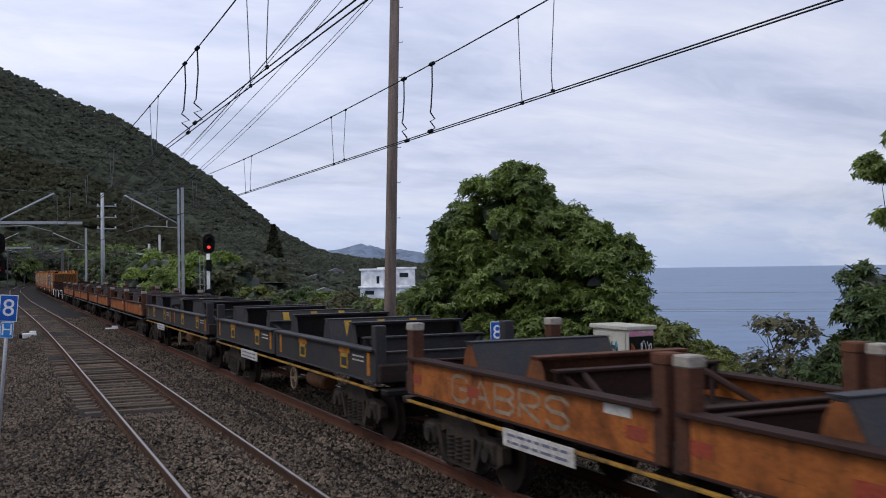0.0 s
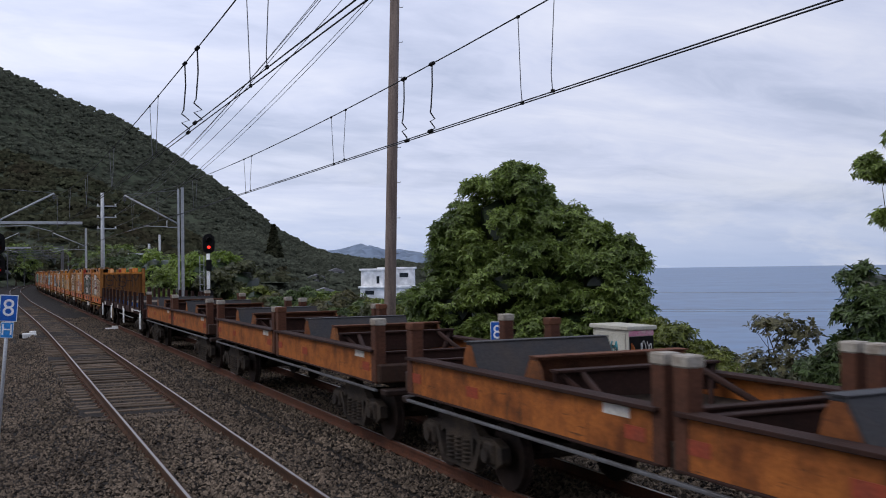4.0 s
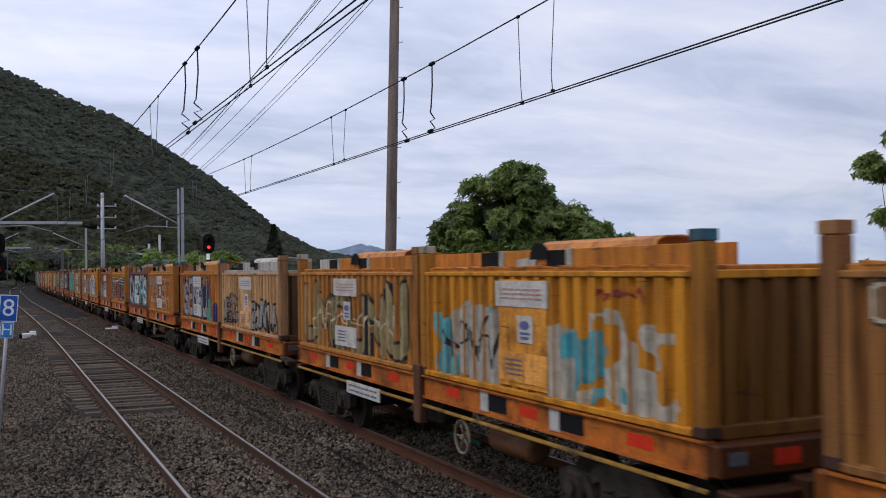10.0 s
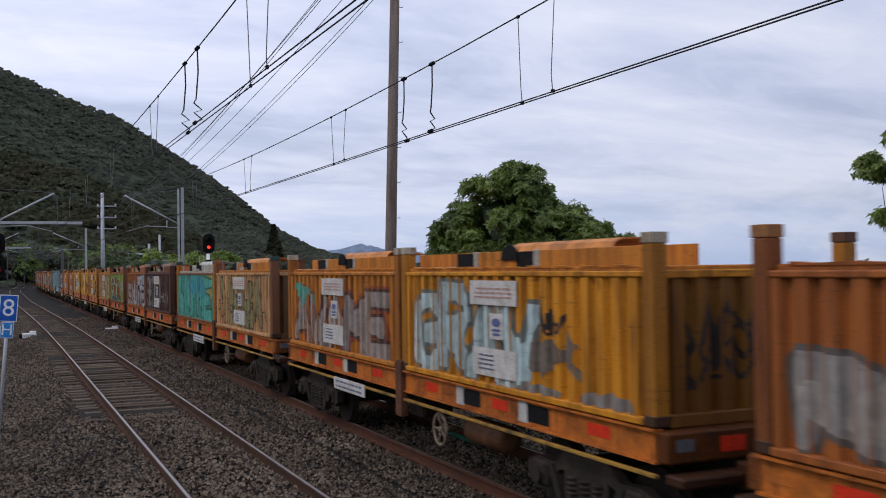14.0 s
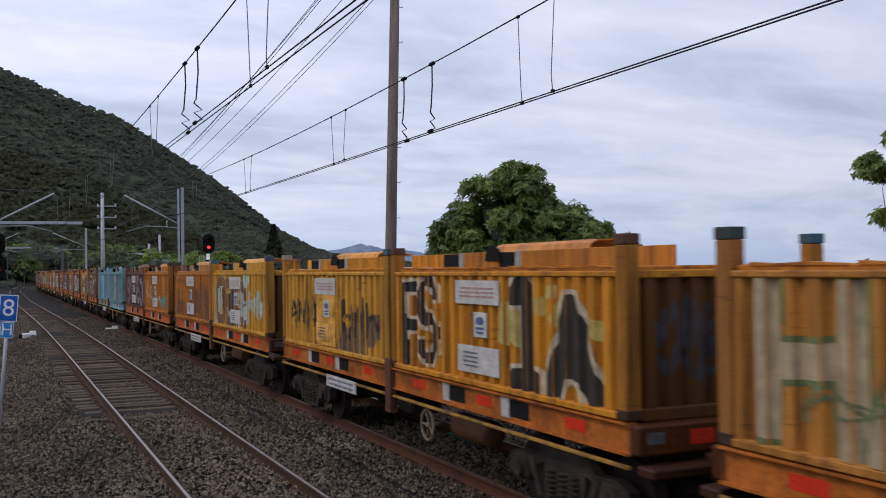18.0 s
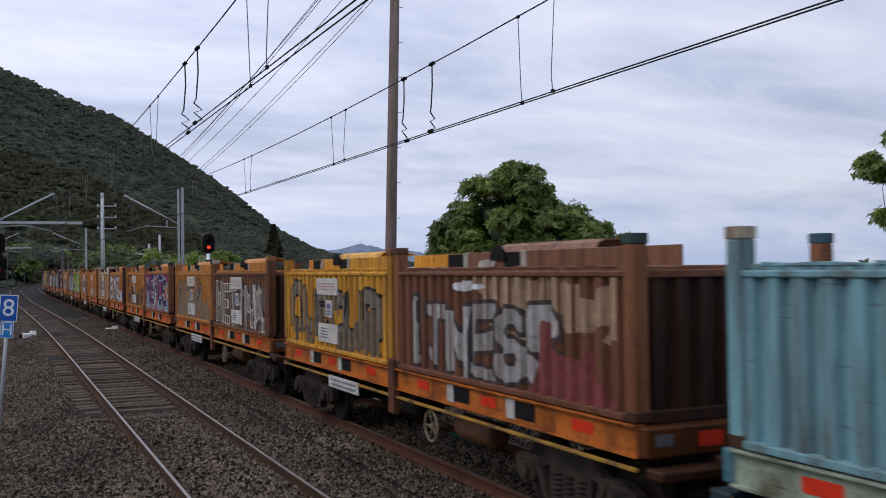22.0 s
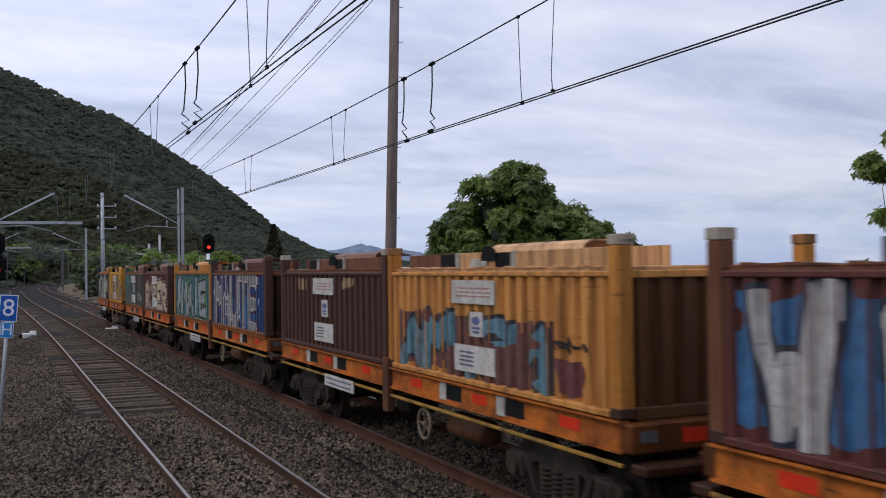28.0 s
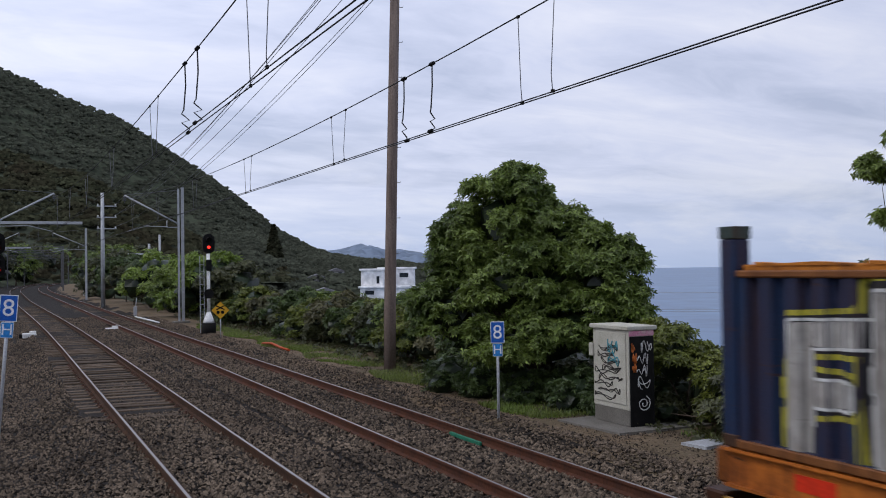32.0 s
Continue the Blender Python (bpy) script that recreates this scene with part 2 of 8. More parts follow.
M = {
    # near-black sheet: shade in the gaps between the stones is put into its colour
    "ballast": surf("ballast_gravel_shade", (0.015, 0.0115, 0.0085), 0.95, scale=0.5, col2=(0.008, 0.006, 0.0045), amount=0.8, grain=22, bump=1.0),
    "stone": surf("ballast_stone", (0.112, 0.084, 0.059), 0.85, scale=0.35, col2=(0.042, 0.031, 0.022), amount=0.8, grain=50, bump=0.3, island=0.93),
    "soil": surf("dry_soil", (0.14, 0.098, 0.06), 0.95, scale=0.5, col2=(0.06, 0.052, 0.028), amount=0.8, grain=12, bump=0.8),
    "scrub": surf("scrub_ground", (0.055, 0.064, 0.042), 1.0, scale=0.008, col2=(0.035, 0.04, 0.027), amount=0.9, grain=0.3, bump=0.6, spec=0.02),
    "rail_side": surf("rusty_rail", (0.078, 0.028, 0.0135), 0.8, scale=4, col2=(0.035, 0.018, 0.014), grain=30),
    "rail_dark": surf("dark_rail_web", (0.06, 0.029, 0.015), 1.0, scale=4, col2=(0.022, 0.014, 0.012), grain=30),
    "rail_top": surf("worn_rail_head", (0.31, 0.285, 0.26), 0.42, 1.0, scale=5, col2=(0.3, 0.3, 0.3), grain=40, bump=0.05),
    "sleeper": surf("weathered_timber_sleeper", (0.112, 0.08, 0.053), 0.9, scale=2, col2=(0.042, 0.03, 0.022), amount=0.8, grain=30, bump=0.6, rand=0.4, stretch=(1, 9, 4)),
    "plate": surf("rusty_steel", (0.10, 0.05, 0.032), 0.85, scale=5, col2=(0.04, 0.026, 0.02), grain=40),
    "timber_pole": surf("weathered_timber_pole", (0.19, 0.145, 0.12), 0.9, scale=1.6, col2=(0.09, 0.066, 0.055), amount=0.8, grain=26, bump=0.5, stretch=(6, 6, 0.5)),
    "galv": surf("galvanised_steel", (0.40, 0.41, 0.42), 0.55, 0.2, scale=3, col2=(0.27, 0.275, 0.28), grain=30, bump=0.1),
    "wire": surf("dark_copper_wire", (0.03, 0.03, 0.032), 0.6, 0.2, scale=3, bump=0.0),
    "cable": surf("grey_cable", (0.11, 0.112, 0.12), 0.6, 0.0, scale=3, bump=0.0),
    "black": surf("black_paint_and_shade", (0.006, 0.006, 0.006), 0.8, scale=6, col2=(0.014, 0.012, 0.011), grain=40, bump=0.1, spec=0.15),
    "grime": surf("grimy_bogie_steel", (0.026, 0.021, 0.0175), 0.8, scale=4, col2=(0.065, 0.047, 0.033), amount=0.8, grain=35, bump=0.4, spec=0.12),
    "white": surf("white_paint", (0.72, 0.72, 0.70), 0.6, scale=4, col2=(0.45, 0.43, 0.4), amount=0.5, grain=30, bump=0.1),
    "cream": surf("cream_paint", (0.46, 0.44, 0.37), 0.6, scale=3, col2=(0.3, 0.28, 0.22), amount=0.6, grain=60, bump=0.03),
    "blue_sign": surf("blue_sign_enamel", (0.012, 0.10, 0.42), 0.4, scale=4, col2=(0.02, 0.08, 0.3), amount=0.4, grain=20, bump=0.0),
    "light_blue_sign": surf("light_blue_enamel", (0.03, 0.22, 0.55), 0.4, scale=4, col2=(0.03, 0.17, 0.42), amount=0.4, grain=20, bump=0.0),
    "sign_white": surf("white_sign_paint", (0.75, 0.77, 0.78), 0.5, scale=4, bump=0.0, amount=0.2),
    "yellow": surf("yellow_sign_paint", (0.62, 0.33, 0.02), 0.5, scale=4, col2=(0.5, 0.25, 0.02), amount=0.5, bump=0.0),
    "concrete": surf("concrete", (0.16, 0.148, 0.128), 0.9, scale=2, col2=(0.085, 0.075, 0.062), grain=35, bump=0.4),
    "paint": surf("weathered_container_paint", (0.5, 0.2, 0.03), 0.55, scale=1.5, col2=(0.115, 0.042, 0.017), amount=0.95, grain=75, bump=0.1, tint=True, stretch=(4.0, 4.0, 0.4), scuff=0.75),
    "sill": surf("orange_wagon_paint", (0.62, 0.19, 0.03), 0.6, scale=2.4, col2=(0.05, 0.022, 0.013), amount=1.0, grain=26, bump=0.25, tint=True, scuff=0.85),
    "rust": surf("heavy_rust", (0.125, 0.05, 0.026), 0.9, scale=2.0, col2=(0.04, 0.021, 0.015), amount=0.8, grain=28, bump=0.5),
    "dark_steel": surf("dark_grey_painted_steel", (0.026, 0.026, 0.028), 0.6, scale=2.5, col2=(0.046, 0.034, 0.026), amount=0.7, grain=30, bump=0.3, spec=0.25),
    "deck": surf("red_brown_deck_plate", (0.032, 0.0125, 0.009), 0.9, scale=2.0, col2=(0.016, 0.008, 0.0065), amount=0.8, grain=28, bump=0.4),
    "red": surf("red_reflector", (0.62, 0.035, 0.012), 0.4, scale=6, col2=(0.35, 0.03, 0.02), amount=0.4, grain=30, bump=0.0),
    "spray": surf("spray_paint", (0.5, 0.5, 0.5), 0.55, scale=2.2, col2=(0.16, 0.11, 0.08), amount=0.6, grain=9, bump=0.0, tint=True, stretch=(3.0, 3.0, 0.6), scuff=0.35),
    "fabric": surf("blue_strap", (0.035, 0.1, 0.28), 0.7, scale=6, grain=40),
    "bark": surf("bark", (0.10, 0.075, 0.055), 0.95, scale=3, col2=(0.05, 0.04, 0.03), grain=30, bump=0.8),
    "leaf": leafy("glossy_green_leaves", (0.17, 0.225, 0.047), (0.055, 0.088, 0.021)),
    "leaf_bright": leafy("bright_green_leaves", (0.17, 0.235, 0.036), (0.09, 0.14, 0.026)),
    "leaf_dull": leafy("dull_scrub_leaves", (0.085, 0.088, 0.036), (0.034, 0.045, 0.019)),
    "grass": leafy("grass_blades", (0.13, 0.185, 0.028), (0.12, 0.115, 0.04)),
    "far_forest": surf("eucalypt_forest", (0.054, 0.059, 0.042), 1.0, scale=0.010, col2=(0.033, 0.036, 0.026), amount=1.0, grain=0.07, bump=0.0, island=0.42, spec=0.02),
    "near_forest": surf("gully_forest", (0.038, 0.041, 0.023), 1.0, scale=0.03, col2=(0.026, 0.021, 0.013), amount=1.0, grain=0.2, bump=0.0, island=0.5, spec=0.02),
    # distance haze is mixed into the base colour of these hills
    "far_hill": surf("hazy_far_hills", (0.15, 0.19, 0.25), 1.0, scale=0.003, col2=(0.12, 0.155, 0.2), grain=0.02, bump=0.0),
    "house_white": surf("white_render", (0.82, 0.81, 0.79), 0.8, scale=0.3, col2=(0.52, 0.52, 0.51), amount=0.5, grain=1.0, bump=0.0),
    "house_dull": surf("weathered_pale_wall", (0.33, 0.32, 0.31), 0.85, scale=0.5, col2=(0.2, 0.19, 0.18), amount=0.6, grain=4, bump=0.05),
    "roof": surf("grey_roof", (0.17, 0.165, 0.17), 0.7, scale=0.5, grain=4, bump=0.1),
    "window": surf("dark_window_glass", (0.02, 0.025, 0.03), 0.12, scale=1, grain=4, bump=0.0, spec=0.6),
}
M["pink"] = surf("pink_spray", (0.5, 0.2, 0.28), 0.6, scale=6, col2=(0.55, 0.52, 0.45), amount=0.7, bump=0.0)
LAMP_RED = glowing("red_signal_lamp", (1.0, 0.03, 0.02), 2.5)

# the sea: dark blue, rippled, glossy
M["sea"] = surf("sea_water", (0.036, 0.098, 0.20), 0.35, scale=0.012, col2=(0.062, 0.145, 0.27), amount=0.9, grain=0.12, bump=1.0, stretch=(1, 2.2, 1), spec=0.25)


# ---- mesh tools ----
class Shape:
    """Collects solid pieces for one mesh."""

    def __init__(self):
        self.v, self.f, self.s = [], [], []

    def add(self, verts, faces, smooth=False):
        base = len(self.v)
        self.v += [tuple(p) for p in verts]
        self.f += [tuple(base + i for i in face) for face in faces]
        self.s += [smooth] * len(faces)
        return self

    def box(self, x0, x1, y0, y1, z0, z1, bev=0.0):
        if bev <= 0:
            v = [(x, y, z) for z in (z0, z1) for y in (y0, y1) for x in (x0, x1)]
            return self.add(v, [(0, 2, 3, 1), (4, 5, 7, 6), (0, 1, 5, 4), (2, 6, 7, 3), (0, 4, 6, 2), (1, 3, 7, 5)])
        # rounded edges: an eight-sided outline drawn in at both ends
        b = bev
        def ring(z, i):
            return [(x0 + b + i, y0 + i, z), (x1 - b - i, y0 + i, z), (x1 - i, y0 + b + i, z), (x1 - i, y1 - b - i, z),
                    (x1 - b - i, y1 - i, z), (x0 + b + i, y1 - i, z), (x0 + i, y1 - b - i, z), (x0 + i, y0 + b + i, z)]
        rings = ring(z0, b * 0.7) + ring(z0 + b, 0) + ring(z1 - b, 0) + ring(z1, b * 0.7)
        f = [tuple(range(7, -1, -1)), tuple(range(24, 32))]
        for r in range(3):
            f += [(r * 8 + i, r * 8 + (i + 1) % 8, r * 8 + 8 + (i + 1) % 8, r * 8 + 8 + i) for i in range(8)]
        return self.add(rings, f)

    def tube(self, points, radius, n=6, caps=True):
        """A round bar along points; radius a number or one for each point."""
        pts = [Vector(p) for p in points]
        rad = radius if isinstance(radius, (list, tuple)) else [radius] * len(pts)
        verts, faces = [], []
        side = None
        for i, p in enumerate(pts):
            way = (pts[min(i + 1, len(pts) - 1)] - pts[max(i - 1, 0)]).normalized()
            if side is None:
                side = way.orthogonal().normalized()
            side = (side - way * side.dot(way)).normalized()
            up = way.cross(side)
            verts += [p + (side * math.cos(2 * math.pi * k / n) + up * math.sin(2 * math.pi * k / n)) * rad[i] for k in range(n)]
        for i in range(len(pts) - 1):
            faces += [(i * n + k, i * n + (k + 1) % n, i * n + n + (k + 1) % n, i * n + n + k) for k in range(n)]
        self.add(verts, faces, True)
        if caps:
            base = len(self.v) - len(verts)
            self.f += [tuple(base + k for k in range(n - 1, -1, -1)), tuple(base + len(verts) - n + k for k in range(n))]
            self.s += [False, False]
        return self

    def prism(self, outline, axis, a, b):
        """An outline of two coordinates pushed along an axis from a to b; the two are the other axes in order."""
        n = len(outline)
        def put(p, c):
            return {"x": (c, p[0], p[1]), "y": (p[0], c, p[1]), "z": (p[0], p[1], c)}[axis]
        v = [put(p, a) for p in outline] + [put(p, b) for p in outline]
        f = [tuple(range(n - 1, -1, -1)), tuple(range(n, 2 * n))] + [(i, (i + 1) % n, n + (i + 1) % n, n + i) for i in range(n)]
        return self.add(v, f)

    def mesh(self, name):
        me = bpy.data.meshes.new(name)
        me.from_pydata(self.v, [], self.f)
        me.polygons.foreach_set("use_smooth", self.s)
        me.update()
        return me


def array_mesh(name, verts, faces, smooth=False):
    """A mesh from numpy arrays of corners and of equal-sided faces."""
    me = bpy.data.meshes.new(name)
    k = faces.shape[1]
    me.vertices.add(len(verts))
    me.vertices.foreach_set("co", np.ascontiguousarray(verts, np.float32).ravel())
    me.loops.add(faces.size)
    me.loops.foreach_set("vertex_index", np.ascontiguousarray(faces, np.int32).ravel())
    me.polygons.add(len(faces))
    me.polygons.foreach_set("loop_start", np.arange(0, faces.size, k, dtype=np.int32))
    me.polygons.foreach_set("use_smooth", np.full(len(faces), smooth))
    me.update(calc_edges=True)
    me.validate()
    return me


def thing(name, label, category, at=None, group="", kind="", data=None, material=None):
    ob = new(name, data)
    if data is not None and material is not None and not data.materials:
        data.materials.append(material)
    if at is not None:
        ob.matrix_basis = at
    return tagged(ob, label, category, group, kind)


def part(name, shape, material, parent, label="", colour=None, at=None):
    """One mesh object under a thing or a part; shape may be a Shape or a mesh that is shared."""
    me = shape.mesh(name) if isinstance(shape, Shape) else shape
    if not me.materials:
        me.materials.append(material)
    ob = new(name, me)
    if me.materials[0] is not material:
        ob.material_slots[0].link = "OBJECT"
        ob.material_slots[0].material = material
    ob.parent = parent
    if at is not None:
        ob.matrix_basis = at
    if colour:
        ob.color = (*colour, 1)
    return tagged(ob, label)

# ---- the track's line ----
def bend(y):
    """How far the line has swung to the right at y."""
    y = min(y, 440.0)
    s = max(0.0, y - 149.0) ** 2 / 2540.0
    return s + max(0.0, y - 290.0) ** 2 / 700.0


def ease(a):
    a = min(1.0, max(0.0, a))
    return a * a * (3 - 2 * a)


def down_x(y):
    """Middle of the seaward track."""
    return 6.51 - 0.12 * ease((y - 8) / 55) + bend(y)


def up_x(y):
    """Middle of the platform track."""
    return 2.85 - 0.75 * ease((y - 40) / 75) + bend(y)


def lay(fx, y, off, z):
    """A point beside a track: off metres to the right of its middle."""
    slope = (fx(y + 1) - fx(y - 1)) / 2
    k = 1 / math.sqrt(1 + slope * slope)
    return (fx(y) + off * k, y - off * slope * k, z)


YS = [-60 + 10 * i for i in range(20)] + [142 + 6 * i for i in range(54)]

# ---- rails: running edge, web and foot ----
RAIL = [(-0.07, -0.165), (0.07, -0.165), (0.07, -0.15), (0.012, -0.13), (0.012, -0.045), (0.036, -0.035), (0.036, -0.006)]
HEAD = [(0.036, -0.006), (0.028, 0.0), (-0.028, 0.0), (-0.036, -0.006)]
RAIL2 = [(-0.036, -0.006), (-0.036, -0.035), (-0.012, -0.045), (-0.012, -0.13), (-0.07, -0.15)]


def sweep(fx, off, outline, closed):
    n = len(outline)
    v = [lay(fx, y, off + o, z) for y in YS for o, z in outline]
    f = []
    for i in range(len(YS) - 1):
        for k in range(n if closed else n - 1):
            f.append((i * n + k, i * n + (k + 1) % n, i * n + n + (k + 1) % n, i * n + n + k))
    return v, f


SLEEPER = Shape().box(-1.3, 1.3, -0.12, 0.12, -0.30, -0.168, 0.015).mesh("sleeper")
CHAIR = Shape().box(-0.16, 0.16, -0.09, 0.09, -0.17, -0.152, 0.004).box(-0.13, -0.085, -0.04, 0.04, -0.155, -0.115, 0.008).box(0.085, 0.13, -0.04, 0.04, -0.155, -0.115, 0.008).mesh("rail_fastening")
for title, fx, words in (("track_up", up_x, "railway track with bright worn rails on timber sleepers"), ("track_down", down_x, "railway track with rust-brown rails on timber sleepers")):
    track = thing(title, words, "railway track", kind="structure")
    for off in (-0.753, 0.753):
        v, f = sweep(fx, off, RAIL + HEAD[1:3] + RAIL2, True)
        rail = part("rail", Shape().add(v, f), M["rail_dark"] if title == "track_up" else M["rail_side"], track, "rust-brown steel rail")
        v, f = sweep(fx, off, [(0.017, 0.0005), (0.014, 0.003), (-0.022, 0.003), (-0.025, 0.0005)] if title == "track_up" else [(0.01, 0.0005), (0.008, 0.003), (-0.022, 0.003), (-0.026, 0.0005)], False)
        part("running_surface", Shape().add(v, f), M["rail_top"], rail, "polished running surface of the rail")
    rnd = random.Random(7 if title == "track_up" else 8)
    for i in range(182):
        y = -12.52 + i * 0.61
        x = fx(y)
        o = part("sleeper", SLEEPER, M["sleeper"], track, at=pose(x + rnd.uniform(-0.06, 0.06), y + rnd.uniform(-0.03, 0.03), rnd.uniform(-0.035, 0.004) - (0.06 * ease((22 - y) / 4) + 0.02 * ease((y - 40) / 12) if title == "track_up" else 0.012), 0, 0, rnd.uniform(-1.2, 1.2)))
        if 31 < i < 77:
            for off in (-0.753, 0.753):
                part("rail_fastening", CHAIR, M["plate"], o, at=pose(off - (o.location.x - x), 0, 0))


# ---- ground: one sheet from the formation to the shore and inland ----
def ground_z(x, y):
    """Height of the ground: ballast beds, a level verge, a fall to the sea and a rise inland."""
    u, d = up_x(y), down_x(y)
    z = -0.62
    for c in (u, d):
        z = max(z, -0.205 - max(0.0, abs(x - c) - 1.35) * 0.55)
    if u < x < d:
        z = max(z, -0.24)
    if abs(x - d) < 1.6:
        z = max(z, -0.19)
    if y < 20 and -1.0 < x - u < 1.6:
        z = max(z, -0.215 + 0.055 * ease((20 - y) / 3))
    if x > d:
        verge = ease((x - d - 1.7) / 1.4)
        z = max(z, -0.62 + 0.30 * verge)
        fall = max(0.0, x - d - 6.5 - 0.05 * max(0, y - 30))
        z -= min(13.9, fall * 0.62)
    if x < u - 6:
        z += min(9.0, (u - 6 - x) * 0.22)
    return z


def grid_sheet(xs, ys, zf):
    nx, ny = len(xs), len(ys)
    v = np.array([(x, y, zf(x, y)) for y in ys for x in xs])
    j, i = np.meshgrid(np.arange(ny - 1), np.arange(nx - 1), indexing="ij")
    a = (j * nx + i).ravel()
    return v, np.stack([a, a + 1, a + 1 + nx, a + nx], 1)


gy = [-80, -40, -20, -8] + [0.5 * i for i in range(0, 130)] + [66 + 3 * i for i in range(60)] + [250 + 14 * i for i in range(15)]
gx = [-70, -50, -40, -30, -20, -14, -10, -8, -6] + [-5.5 + 0.25 * i for i in range(72)] + [12.75, 13.25, 14, 15, 16.5, 18, 20, 24, 30, 38, 50, 80]


def sheet_z(x, y):
    n = noise.noise(Vector((x * 0.9, y * 0.9, 0))) * 0.03 + noise.noise(Vector((x * 3.1, y * 3.1, 4))) * 0.014
    return ground_z(x + bend(y), y) + n


gv, gf = grid_sheet(gx, gy, sheet_z)
gv[:, 0] += np.array([bend(y) for y in gv[:, 1]])
ground = thing("ground", "grey-brown railway ballast and earth beside the tracks", "ground", kind="structure", data=array_mesh("ground", gv, gf, True))
for m in (M["ballast"], M["soil"], M["scrub"]):
    ground.data.materials.append(m)
mid = gv[gf].mean(1)
off = mid[:, 0] - np.array([bend(y) for y in mid[:, 1]])
edge = 9.0 + 0.5 * np.sin(mid[:, 1] * 0.7) * np.sin(mid[:, 1] * 0.23)
index = np.where(off < edge, 0, np.where(off < 13.0, 1, 2))
index = np.where(off < -5.0, 2, index)
ground.data.polygons.foreach_set("material_index", index.astype(np.int32))

# loose ballast stones near the platform end: too many to count
rs = np.random.RandomState(3)


def stones(count, xr, yr, size, zoff=0.0):
    x, y = rs.uniform(*xr, count), yr[0] + (yr[1] - yr[0]) * rs.rand(count) ** 1.9
    z = np.array([ground_z(a, b) for a, b in zip(x, y)]) + zoff
    # between and beside the rails the stones lie low enough to bare the sleepers
    u = np.array([up_x(b) for b in y])
    z -= np.where((x > u - 1.34) & (x < u + 1.05) & (y > 21.5), 0.036, 0.0)
    s = rs.uniform(0.55, 1.25, count) * size
    base = np.array([(1, 0, 0), (0, 1, 0), (-1, 0, 0), (0, -1, 0), (0, 0, 1), (0, 0, -1.0)])
    jit = base[None] * rs.uniform(0.6, 1.3, (count, 6, 3)) + rs.uniform(-0.3, 0.3, (count, 6, 3))
    a = rs.uniform(0, 6.28, count)
    c, sn = np.cos(a)[:, None], np.sin(a)[:, None]
    px = jit[..., 0] * c - jit[..., 1] * sn
    py = jit[..., 0] * sn + jit[..., 1] * c
    v = np.stack([px * s[:, None] + x[:, None], py * s[:, None] + y[:, None], jit[..., 2] * s[:, None] * 0.85 + z[:, None]], 2)
    tri = np.array([(0, 1, 4), (1, 2, 4), (2, 3, 4), (3, 0, 4), (1, 0, 5), (2, 1, 5), (3, 2, 5), (0, 3, 5)])
    f = (tri[None] + (np.arange(count) * 6)[:, None, None]).reshape(-1, 3)
    return v.reshape(-1, 3), f


sv, sf = stones(190000, (-4.5, 9.6), (8.0, 70.0), 0.034, 0.018)
near, fn = stones(16000, (-4.5, 9.6), (-9.0, 8.2), 0.03, 0.012)
sv, sf = np.concatenate([sv, near]), np.concatenate([sf, fn + len(sv)])
s2, f2 = stones(9000, (9.3, 11.3), (10.5, 46.0), 0.02, 0.006)
sv, sf = np.concatenate([sv, s2]), np.concatenate([sf, f2 + len(sv)])
thing("ballast_stones", "loose grey-brown crushed stone of the track bed", "gravel", kind="stuff", data=array_mesh("ballast_stones", sv, sf), material=M["stone"])

# ---- the sea, out to the horizon ----
sea = thing("sea", "rippled blue-grey sea under an overcast sky", "sea", kind="structure", data=Shape().add([(-200, -4900, -14.2), (4990, -4900, -14.2), (4990, 4990, -14.2), (-200, 4990, -14.2)], [(0, 1, 2, 3)]).mesh("sea"), material=M["sea"])

# ---- hills: each a ridge with a given skyline, seen from the line, wooded on its near slope ----
bm = bmesh.new()
bmesh.ops.create_icosphere(bm, subdivisions=2, radius=1.0)
bm.verts.ensure_lookup_table()
BALL_V = np.array([v.co[:] for v in bm.verts])
BALL_F = np.array([[v.index for v in f.verts] for f in bm.faces])
bm.free()


def crowns(at, size, rs, per):
    """Far tree crowns, one for each place: loose tufts of foliage round an uneven, flattened form."""
    n = len(at)
    d = rs.normal(size=(n, per, 3))
    d /= np.linalg.norm(d, axis=2)[..., None]
    d[..., 2] = np.where(d[..., 2] < -0.2, -d[..., 2], d[..., 2])
    form = np.stack([rs.uniform(0.7, 1.2, n), rs.uniform(0.7, 1.2, n), rs.uniform(0.3, 0.65, n)], 1)
    c = at[:, None] + d * form[:, None] * size[:, None, None] * rs.uniform(0.45, 1.0, (n, per, 1))
    # foliage turned outwards from the slope, which faces the railway
    slope = -at / np.linalg.norm(at, axis=1)[:, None]
    slope[:, 2] = 0.9
    way = slope[:, None] + d * 0.5 + rs.normal(0, 0.22, (n, per, 3))
    way /= np.linalg.norm(way, axis=2)[..., None]
    t1 = np.cross(way, rs.normal(size=(n, per, 3)))
    t1 /= np.linalg.norm(t1, axis=2)[..., None] + 1e-9
    t2 = np.cross(way, t1)
    half = size[:, None, None] * rs.uniform(0.8, 1.35, (n, per, 1)) * 1.5 / math.sqrt(per)
    v = np.stack([c + t1 * half, c + t2 * half * 0.8, c - t1 * half * 0.9, c - t2 * half * 0.7], 2).reshape(-1, 3)
    return v, np.arange(len(v)).reshape(-1, 4)


